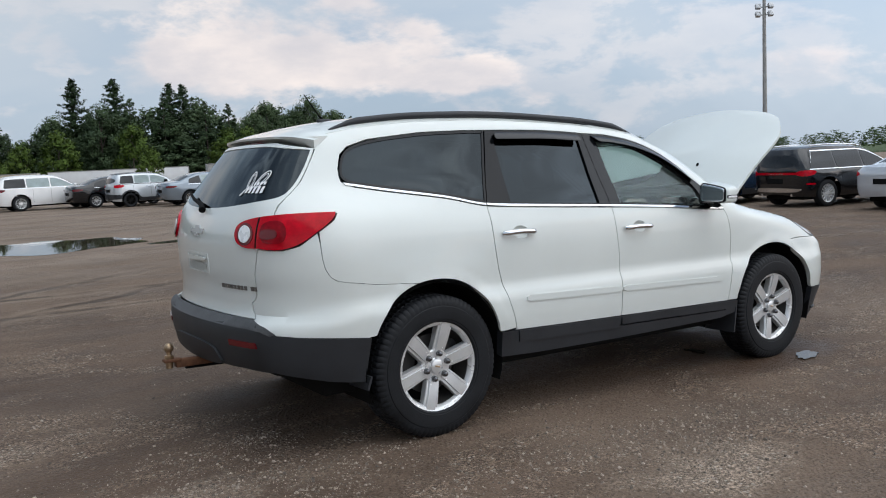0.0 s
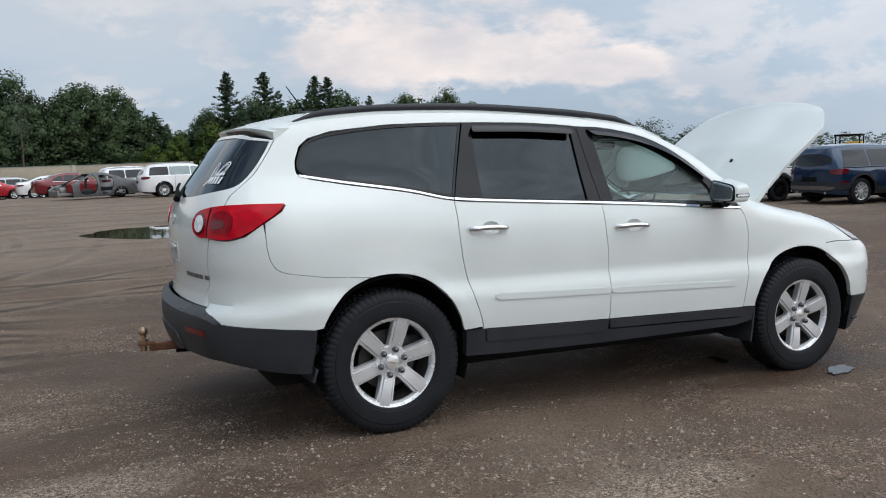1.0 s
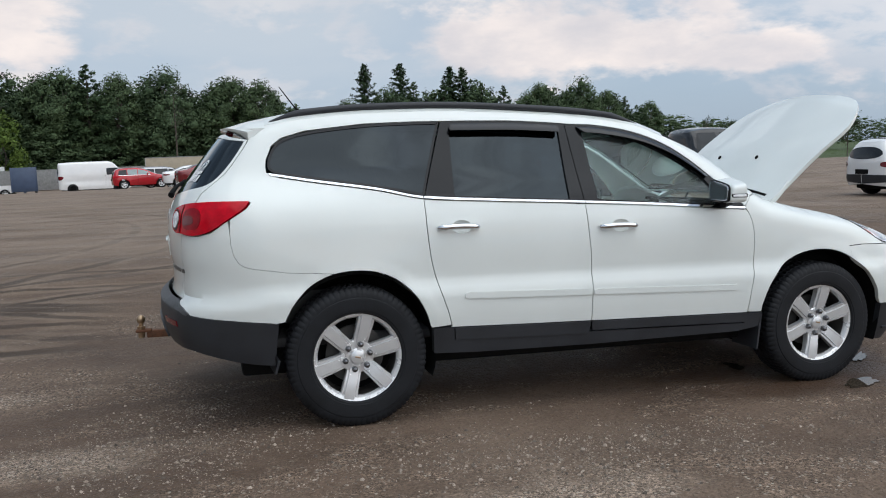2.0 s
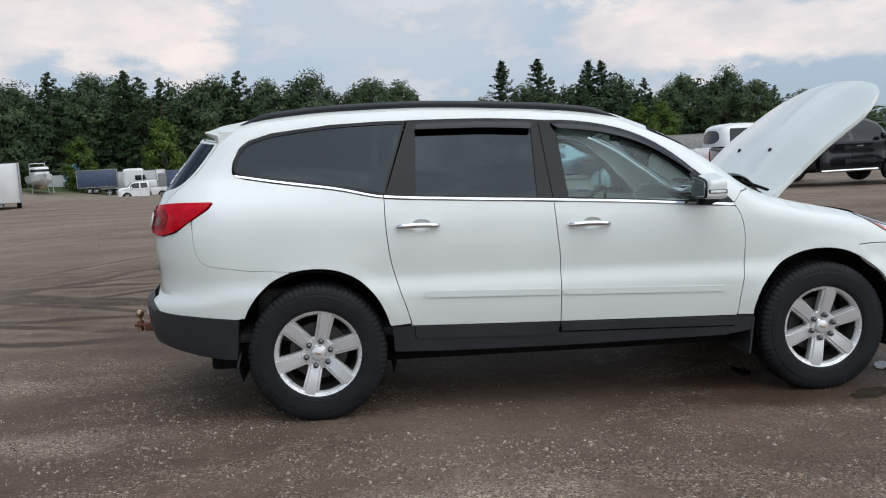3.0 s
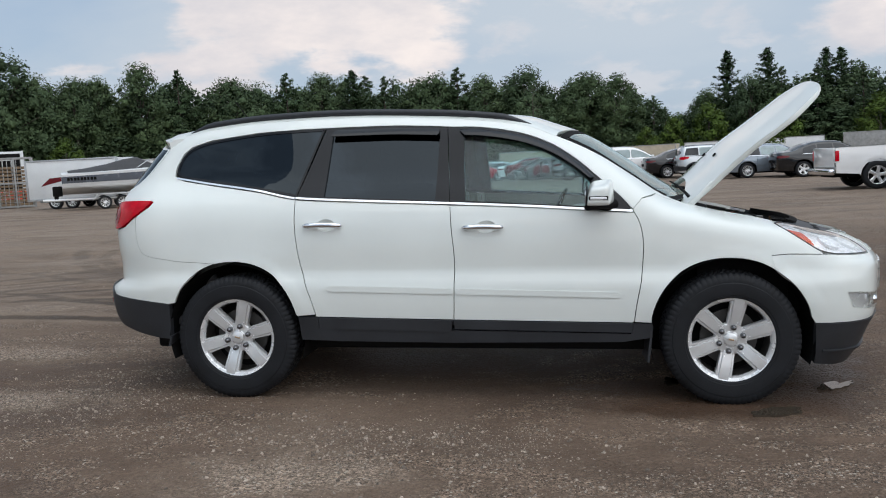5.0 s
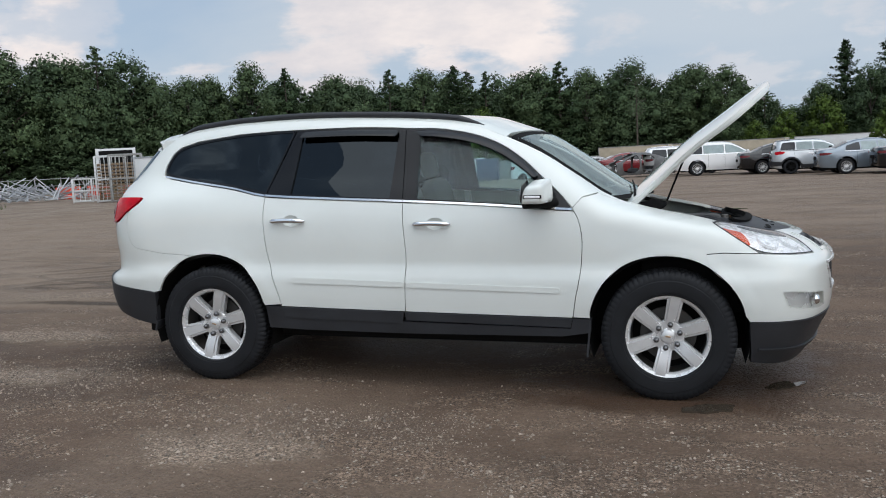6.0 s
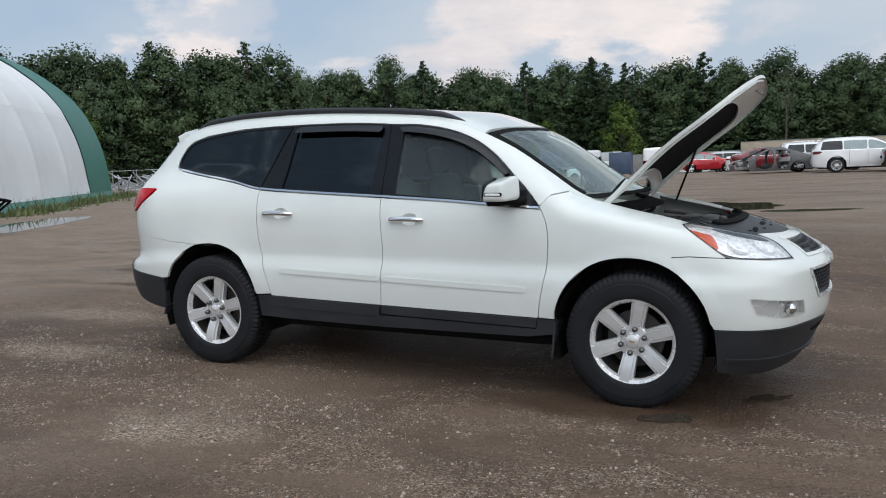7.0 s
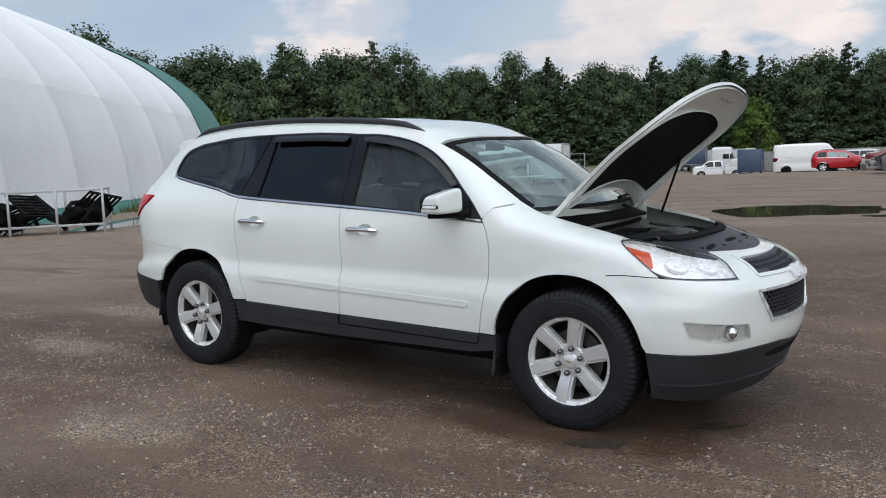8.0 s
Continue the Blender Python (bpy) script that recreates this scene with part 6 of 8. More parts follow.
def dress(v, S, spec, paint_, style, clad, roof, pale, rails, lamps, hw):
    g0, gz, gt = spec["glass"]
    wb, r = spec["wb"], spec["r"]
    # side windows between the belt and the roof's edge
    ends = [x for x, z in spec["edge"] if z > gz + .06]
    g1 = max(ends) + .12
    tops = lambda x: np.minimum(S.edge(x) - .085, gt)
    cuts = [g0, g0 + .30 * (g1 - g0), g0 + .62 * (g1 - g0), g1]
    if spec is KINDS["van"]:
        cuts = [2.75, 3.75]
    for lay in (S.band, S.left):
        for i in range(len(cuts) - 1):
            a, b = cuts[i] + .025, cuts[i + 1] - .025
            xs = np.linspace(a, b, 14)
            tp = np.maximum(tops(xs), gz + .03)
            if i == 0 and len(cuts) > 2:
                tp[0] = min(tp[0], gz + .12)
            pane = [(q, gz + .02) for q in xs[::-1]] + list(zip(xs, tp))
            part("window", sheet(lay, rounded(pane, 1), step=.10, out=.006, lip=.008), PALE_PANE if pale and i >= len(cuts) - 3 else DARK_PANE, v)
        part("belt_trim", sheet(lay, [(g0, gz), (g1, gz - .01), (g1, gz - .03), (g0, gz - .02)], step=.2, out=.008, lip=.006), CHROME if not clad else FLAT_BLACK, v)
        if rails and not clad:
            xs = np.linspace(g0 + .04, g1 - .04, 18)
            tp = np.maximum(tops(xs), gz + .04)
            tp[0] = min(tp[0], gz + .14)
            part("window_trim", sheet(lay, list(zip(xs[::-1], tp[::-1] - .004)) + list(zip(xs, tp + .022)), step=.2, out=.009, lip=.006), CHROME, v, "bright chrome window trim")
        for hx in (cuts[-2] - .20, cuts[-2] + .75) if len(cuts) > 2 else (cuts[0] + .1,):
            part("door_handle", sheet(lay, [(hx, gz - .15), (hx + .2, gz - .155), (hx + .2, gz - .18), (hx, gz - .175)], step=.2, out=.03, lip=.025), paint_ if not clad else CHROME, v)
        for sx in ((cuts[-2], wb - .42, cuts[-2] - .82) if len(cuts) > 2 else (cuts[0] - .08, cuts[1] + .1)):
            part("door_seam", sheet(lay, [(sx, gz), (sx + .008, gz), (sx + .008, .42), (sx, .42)], step=.1, out=.003, lip=0), FLAT_BLACK, v)
        if clad:
            ra = r + .075
            low = [(S.rear_u + .02, .36), (S.rear_u + .02, .62), (-ra - .10, .60)] + [(ra * 1.16 * math.cos(a), r + ra * 1.16 * math.sin(a)) for a in np.radians(np.linspace(150, 20, 12))] + [(ra + .12, .44), (wb - ra - .12, .44)] + [(wb + ra * 1.16 * math.cos(a), r + ra * 1.16 * math.sin(a)) for a in np.radians(np.linspace(160, 30, 12))] + [(wb + ra + .10, .50), (S.front_u - .02, .48), (S.front_u - .02, .31), (wb + ra + .06, .28)]
            low += [(wb + ra * math.cos(a), r + ra * math.sin(a)) for a in np.radians(np.linspace(10, 170, 14))] + [(wb - ra - .02, .28), (ra + .02, .28)] + [(ra * math.cos(a), r + ra * math.sin(a)) for a in np.radians(np.linspace(10, 170, 14))]
            part("cladding", sheet(lay, np.array(low), step=.09, out=.012, lip=.015), PLASTIC, v, "black plastic cladding")
    # windscreen and rear window
    e = np.array(spec["edge"])
    fx = np.linspace(e[:, 0].min(), e[:, 0].max(), 400)
    fz = S.edge(fx)
    slope = np.gradient(fz, fx)
    steep = fx[(slope < -.38) & (fx > wb * .3) & (fz > gz - .05)]
    if len(steep):
        a, b = steep.min() + .03, steep.max()
        ym = lambda q: -S.band(np.array([q]), S.rim(np.array([q])))[0, 1] - .05
        part("windscreen", sheet(S.top, [(a, -ym(a)), (b, -ym(b)), (b + .08, 0), (b, ym(b)), (a, ym(a)), (a + .05, 0)], step=.12, out=.008, lip=.01), PALE_PANE if pale else DARK_PANE, v)
    if spec is KINDS["sedan"]:
        part("rear_window", sheet(S.top, [(-.40, -.60), (-.44, 0), (-.40, .60), (.12, .52), (.15, 0), (.12, -.52)], step=.12, out=.008, lip=.01), DARK_PANE, v)
        lz, lh = .80, .12
    elif spec is KINDS["van"]:
        part("rear_window", sheet(S.back, rounded([(.75, 1.6), (.75, 2.15), (.08, 2.15), (.08, 1.6)], 2), step=.2, out=.008, lip=.01), DARK_PANE, v)
        lz, lh = 1.1, .35
    else:
        zt = float(S.edge(spec["rear"][3][1] + .35)) - .16
        part("rear_window", sheet(S.back, rounded([(.72, gz + .04), (.66, zt), (-.66, zt), (-.72, gz + .04)], 2), step=.12, out=.008, lip=.01), DARK_PANE, v)
        lz, lh = gz - .20, .16
    for t in (1, -1):
        part("tail_light", sheet(S.back, rounded([(t * q, w_) for q, w_ in ((.66, lz + .02), (.64, lz + lh), (1.02, lz + lh + .01), (1.15, lz + lh * .8), (.98, lz + .02))], 2), step=.08, out=.014, lip=.014), lamps, v, "red tail light")
        hz = float(S.edge(S.fx + .35)) - .24
        part("headlight", sheet(S.nose, rounded([(t * q, w_) for q, w_ in ((.52, hz), (.50, hz + .12), (.95, hz + .18), (1.08, hz + .17), (.9, hz + .04))], 2), step=.08, out=.012, lip=.012), REFLECTOR, v, "clear headlight")
        part("mirror", moved(pillow(-.07, .07, -.09, .09, -.06, .06, .6, 8), pose(g1 - .18, t * (S.half_width(g1 - .2, gz) + .10), gz + .07)), paint_ if not clad else FLAT_BLACK, v)
        for wx in (0, wb):
            put_wheel(v, wx, t * (hw + .10), r, style, 17 * (1 + wx))
    part("plate", sheet(S.back, [(.26, lz - .17), (.26, lz - .04), (-.26, lz - .04), (-.26, lz - .17)], step=.3, out=.01, lip=.01), FLAT_BLACK, v)
    part("underbody", join(block(spec["rear"][0][1] + .25, spec["front"][0][1] - .25, -hw + .12, hw - .12, .20, .55, .03)), FLAT_BLACK, v)
    if rails:
        for t in (1, -1):
            xs = np.linspace(-.35, 1.5, 12)
            part("roof_rail", tube([(q, t * .60, float(S.edge(q)) + .045) for q in xs], .018, 6), CHROME if rails == "chrome" else FLAT_BLACK, v)
    if roof:
        part("roof_panel", sheet(S.top, np.array([(-.45, -.56), (1.3, -.56), (1.42, 0), (1.3, .56), (-.45, .56), (-.5, 0)]), step=.15, out=.012, lip=.012), roof, v, "black roof")


def pickup(name, paint_, label, x, y, heading, style="five", cover=None):
    """A crew-cab pickup: cab, separate load bed and bumper."""
    spec = KINDS["pickup_cab"]
    S = body_shell(dict(spec, w=1.0))
    hw = .84
    c, s = math.cos(radians(heading)), math.sin(radians(heading))
    ox, oy = x - s * hw, y + c * hw
    v = thing(name, label, "pickup truck", pose(ox, oy, ground_at(ox, oy), 0, 0, heading))
    us = np.linspace(S.rear_u, S.front_u, 90)
    ra = spec["r"] + .065
    low = [(us[0], .42)] + [(3.65 + ra * math.cos(a), .40 + ra * math.sin(a)) for a in np.radians(np.linspace(185, -5, 20))] + [(us[-1], .40)]
    so = np.array(list(zip(us, S.rim(us)))[::-1] + low)
    part("cab", join(sheet(S.band, so, step=.09, lip=.02), sheet(S.left, so, step=.09, lip=.02), sheet(S.top, top_outline(S), step=.11, out=.003, lip=.01)), paint_, v)
    for lay in (S.band, S.left):
        for a, b in ((1.50, 2.22), (2.34, 3.28)):
            xs = np.linspace(a, b, 10)
            tp = np.minimum(S.edge(xs) - .09, 1.80)
            part("window", sheet(lay, rounded([(q, 1.26) for q in xs[::-1]] + list(zip(xs, np.maximum(tp, 1.30))), 1), step=.1, out=.006, lip=.008), DARK_PANE, v)
        for sx in (2.28, 3.30, 1.42):
            part("door_seam", sheet(lay, [(sx, 1.22), (sx + .01, 1.22), (sx + .01, .5), (sx, .5)], step=.1, out=.003, lip=0), FLAT_BLACK, v)
        for hx in (1.52, 2.42):
            part("door_handle", sheet(lay, [(hx, 1.10), (hx + .2, 1.10), (hx + .2, 1.07), (hx, 1.07)], step=.2, out=.03, lip=.025), CHROME, v)
    part("windscreen", sheet(S.top, [(3.12, -.62), (3.50, -.78), (3.6, 0), (3.50, .78), (3.12, .62), (3.16, 0)], step=.12, out=.008, lip=.01), DARK_PANE, v)
    part("rear_window", sheet(S.back, rounded([(.58, 1.34), (.54, 1.76), (-.54, 1.76), (-.58, 1.34)], 2), step=.12, out=.008, lip=.01), DARK_PANE, v)
    for t in (1, -1):
        # bed side with its arch
        arcs = [(ra * math.cos(a), .40 + ra * math.sin(a)) for a in np.radians(np.linspace(0, 180, 20))]
        outline = np.array([(-1.14, .50), (-1.16, 1.22), (1.15, 1.24), (1.15, .43), (ra + .02, .43)] + arcs + [(-ra - .02, .45)])
        lay = lambda x, z, o: np.stack([x, t * (.955 + .02 * ramp(z, .5, .8) - .02 * ramp(z, 1.0, 1.24) + o + .02 * np.exp(-((np.hypot(x, z - .4) - .52) / .07) ** 2)), z], -1)
        part("bed_side", sheet(lay, outline, step=.07, lip=.05), paint_, v)
        part("tail_light", join(block(-1.175, -1.07, t * .965 - .045, t * .965 + .02, .84, 1.14, .015)), RED_LENS, v, "red tail light")
        part("mirror", moved(pillow(-.07, .07, -.10, .10, -.10, .10, .6, 8), pose(3.15, t * 1.10, 1.34)), paint_, v)
        part("side_step", tube([(1.3, t * .96, .40), (3.05, t * .96, .40)], .04, 8), CHROME, v)
        for wx in (0, 3.65):
            put_wheel(v, wx, t * (hw + .12), .40, style, 10 + wx * 8)
        part("headlight", sheet(S.nose, rounded([(t * a, b) for a, b in ((.55, .98), (.55, 1.18), (.98, 1.18), (1.05, 1.0))], 2), step=.1, out=.012, lip=.012), REFLECTOR, v)
    part("tailgate", block(-1.19, -1.14, -.86, .86, .66, 1.22, .02), paint_, v)
    part("bed_floor", block(-1.14, 1.15, -.9, .9, .68, .74, .01), FLAT_BLACK, v)
    part("rear_bumper", join(block(-1.34, -1.16, -.92, .92, .44, .62, .04)), CHROME, v, "chrome rear bumper")
    part("frame", block(-1.1, 4.3, -.5, .5, .36, .56, .02), FLAT_BLACK, v)
    if cover:
        part("bed_cover", block(-1.12, 1.16, -.92, .92, 1.225, 1.262, .015), cover, v)
    return v


WHITE = coat("white", (.78, .78, .77))
BLACK = coat("black", (.004, .0045, .006))
ROW = "cars parked in the far row"
vehicle("suv", "wagon", WHITE, "white estate-like SUV with silver wheels in the far row", 3.75, 40.3, 5, ROW, "many", pale=True)
vehicle("sedan", "sedan", BLACK, "black saloon with silver wheels in the far row", 6.8, 38.6, 6, ROW, "ten")
vehicle("hatchback", "mini", coat("silver", (.55, .58, .60), .4), "silver compact with a black roof and black wheels", 7.85, 36.4, 5, ROW, "black", clad=True, roof=GLOSS_BLACK, pale=True, lamps=RED_LENS)
vehicle("sedan", "sedan", coat("slate", (.22, .26, .30), .4), "slate grey saloon with many-spoked wheels", 9.7, 33.4, 4, ROW, "many", pale=True)
vehicle("sedan", "sedan", BLACK, "second black saloon beside the grey one", 11.6, 31.6, 4, ROW, "five")
vehicle("suv", "suv", coat("pale_silver", (.62, .63, .64), .3), "pale silver SUV with roof rails in the far row", 1.9, 43.6, 10, ROW, "six", clad=True, rails="chrome")
vehicle("sedan", "sedan", coat("maroon", (.16, .012, .016), .2), "maroon saloon behind the stripped shell", -1.3, 51.0, 10, ROW, "ten")
vehicle("sedan", "sedan", WHITE, "white saloon in the far row", -2.45, 57.4, 6, ROW, "ten", pale=True)
vehicle("station_wagon", "suv", coat("grey_silver", (.42, .43, .44), .4), "grey estate car half hidden behind the saloon", -4.6, 62.5, 8, ROW, "six")
vehicle("hatchback", "hatch", coat("red", (.42, .012, .02), .1), "bright red hatchback in the far row", -6.3, 60.0, 12, ROW, "five", pale=True, lamps=RED_LENS)
vehicle("van", "van", WHITE, "long white panel van with a high roof", -11.6, 73.4, 8, "", "black")
vehicle("suv", "suv", BLACK, "glossy black SUV with chrome window trim", 18.2, 7.95, -10, "", "many", lamps=RED_LENS, lamp_bar=True, band=CHROME, rails="chrome")
vehicle("suv", "suv", coat("deep_blue", (.010, .032, .075), .3), "deep blue SUV with black cladding and silver wheels", 18.0, 10.8, -4, "", "ten", clad=True, lamps=DARK_RED, band=STEEL)
vehicle("suv", "suv", WHITE, "white SUV with a black roof and black wheels", 17.8, 13.4, -4, "", "black", clad=True, roof=GLOSS_BLACK, lamps=DARK_RED)
vehicle("sedan", "sedan", coat("ice_silver", (.60, .63, .67), .3), "silver saloon beside the black SUV", 18.0, 4.9, -8, "", "ten", lamps=RED_LENS)
pickup("pickup_truck", WHITE, "white crew-cab pickup with chrome bumper and wheels", 10.7, 20.1, 3)
pickup("pickup_truck", BLACK, "black crew-cab pickup with a flat bed cover", 12.3, 17.5, 1, "six", FLAT_BLACK)


def stripped_shell(x, y, heading):
    """A car body robbed of its nose, doors and wheels."""
    spec = KINDS["sedan"]
    S = body_shell(spec)
    v = thing("car_shell", "stripped dark grey car shell without doors or nose", "wreck", pose(x, y, ground_at(x, y) - .12, 0, 0, heading))
    grime = surface("grimy_grey_metal", (.10, .10, .10), .6, .2, .4, 5, 60, .002)
    us = np.linspace(S.rear_u, wbx := 2.55, 60)
    so = np.array(list(zip(us, S.rim(us)))[::-1] + [(us[0], .34), (-.42, .3)] + [(.40 * math.cos(a), .335 + .40 * math.sin(a)) for a in np.radians(np.linspace(180, 0, 16))] + [(.42, .27), (2.5, .27)])
    hole_a = rounded([(.55, .42), (.35, .95), (.35, 1.28), (.9, 1.36), (1.12, 1.36), (1.12, .36), (.7, .36)], 2)
    hole_b = rounded([(1.22, .36), (1.22, 1.36), (1.5, 1.33), (2.15, 1.02), (2.2, .75), (2.12, .36)], 2)
    part("body", join(sheet(S.band, so, [hole_a, hole_b], step=.08, lip=.05), sheet(S.left, so, [hole_a, hole_b], step=.08, lip=.05)), grime, v)
    part("roof", sheet(S.top, [(.5, -.62), (1.5, -.60), (1.55, 0), (1.5, .60), (.5, .62), (.42, 0)], step=.12, lip=.03), grime, v)
    part("floor", block(-.8, 2.5, -.8, .8, .26, .34, .02), FLAT_BLACK, v)
    part("seat", pillow(.95, 1.5, -.7, -.2, .34, .62, .4, 10), CLOTH, v)
    part("front_frame", join(block(2.5, 3.2, -.62, -.52, .34, .50, .02), block(2.5, 3.2, .52, .62, .34, .50, .02), block(3.1, 3.2, -.6, .6, .30, .62, .02), pillow(2.6, 3.0, -.4, .3, .35, .8, .5, 10), tube([(2.5, -.7, .85), (2.9, -.75, .78), (3.2, -.6, .6)], .05, 6)), STEEL, v)


stripped_shell(1.6, 43.8, 200)

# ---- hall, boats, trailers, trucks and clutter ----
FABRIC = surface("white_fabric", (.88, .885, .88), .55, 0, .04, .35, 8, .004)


def let_light_through(m, share):
    """Thin cloth: a share of the light passes through it."""
    nd, lk = m.node_tree.nodes, m.node_tree.links
    b, out = nd["Principled BSDF"], nd["Material Output"]
    tr, mx = nd.new("ShaderNodeBsdfTranslucent"), nd.new("ShaderNodeMixShader")
    tr.inputs["Color"].default_value = (.9, .9, .88, 1)
    mx.inputs[0].default_value = share
    lk.new(b.outputs[0], mx.inputs[1])
    lk.new(tr.outputs[0], mx.inputs[2])
    lk.new(mx.outputs[0], out.inputs["Surface"])


let_light_through(FABRIC, .14)
# the same white cloth, greyed to paint in the steep wall's shade
SHADED_FABRIC = surface("shaded_white_cloth", (.74, .75, .745), .6, 0, .06, .5, 5, .012)
let_light_through(SHADED_FABRIC, .10)
GREEN_FABRIC = surface("green_fabric", (.035, .16, .125), .5, 0, .12, .4, 8, .004)
WHITE_PANEL = surface("white_panel", (.66, .67, .67), .4, 0, .08, 1.5, 30)
GALV = surface("galvanised_steel", (.42, .43, .44), .42, .6, .15, 8, 60)
WEATHERED = surface("weathered_grey_steel", (.30, .30, .29), .6, .2, .25, 3, 40)
NAVY = surface("navy_paint", (.05, .075, .13), .4, 0, .15, 2, 30)
TEAL = surface("teal_paint", (.03, .16, .19), .3, 0, .1, 2, 30, 0, .6)
TAN = surface("tan_paint", (.42, .36, .27), .6, 0, .15, 1.5, 30)
ORANGE = surface("red_orange_plastic", (.60, .07, .03), .5, 0, .12, 3, 30)
WOODY = surface("old_wood", (.22, .15, .09), .8, 0, .3, 4, 60)


def build_hall():
    """An arched fabric hall; its long side runs from the camera's left to the far green end."""
    corner, along_ = np.array((-38.7, 35.0)), np.array((-.585, .811))
    toward = -along_                     # from the green end back along the hall
    across = np.array((-.811, -.585))    # from the near wall over to the far one
    h = thing("fabric_hall", "arched white fabric hall with a green end strip", "building", pose(0, 0, 0))
    # upright wall that leans in over a tight shoulder to a long flat arch
    prof = curve((0, 0), (.05, .5), (.12, 1.3), (.27, 2.4), (.50, 3.4), (.85, 4.4), (1.25, 5.25), (2, 6.32), (3, 7.27), (4.5, 8.35), (6, 9.1), (8, 10.0), (10, 10.75), (12, 11.3), (14, 11.7), (16, 11.85))
    s = np.concatenate([np.array([0, .02, .05, .08, .12, .18, .27, .38, .50, .66, .85, 1.0, 1.25, 1.55, 2.0]), np.linspace(2.6, 16, 15)])
    ring = [(0.0, -.02)] + [(-.0 + a, float(prof(a))) for a in s]
    ring += [(32 - a, z) for a, z in ring[-2::-1]]
    bay = 5.4

    def skin(d0, d1, n, bulge, rise):
        v, f = [], []
        for i in range(n + 1):
            d = d0 + (d1 - d0) * i / n
            q = abs(((d / bay) % 1) - .5) * 2
            sag = bulge * (1 - q ** 2.2) - (.06 * math.exp(-((1 - q) * bay / 2 / .20) ** 2) if bulge > .1 else 0)
            for a, z in ring:
                nx = 1 if a < 16 else -1
                k = max(0, min(1, z / 1.2))
                p = corner + toward * d + across * (a + nx * sag * k * (1 if z < 5 else .3))
                v.append((p[0], p[1], z - sag * float(ramp(z, 3.6, 7.5)) + rise))
        m = len(ring)
        for i in range(n):
            for j in range(m - 1):
                f.append((i * m + j, i * m + j + 1, (i + 1) * m + j + 1, (i + 1) * m + j))
        return v, f
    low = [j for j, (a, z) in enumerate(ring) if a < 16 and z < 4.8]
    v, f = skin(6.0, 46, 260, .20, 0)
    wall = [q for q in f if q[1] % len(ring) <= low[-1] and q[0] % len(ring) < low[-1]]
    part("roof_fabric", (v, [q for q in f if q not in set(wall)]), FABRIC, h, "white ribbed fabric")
    part("wall_fabric", (v, wall), SHADED_FABRIC, h, "white wall cloth, painted greyer for its shade")
    part("end_strip", skin(0, 6.0, 10, .05, .01), GREEN_FABRIC, h, "green fabric strip")
    m = len(ring)
    end = [(*(corner + across * a), z) for a, z in ring]
    part("end_wall", (end, [tuple(range(m))]), GREEN_FABRIC, h, smooth=0)
    base_a, base_b = corner - across * .25, corner + toward * 46 - across * .25
    part("base_skirt", ([(*base_a, 0), (*base_b, 0), (*(base_b + across * .3), .45), (*(base_a + across * .3), .45)], [(0, 1, 2, 3)]), GREEN_FABRIC, h, smooth=0)
    # seam where wall and roof cloth meet
    part("roof_seam", tube([(*(corner + toward * d + across * (.90 + .16 * (1 - (abs(((d / bay) % 1) - .5) * 2) ** 2.2))), 4.72) for d in np.linspace(6.0, 46, 90)], .006, 5), WHITE_PANEL, h)


build_hall()


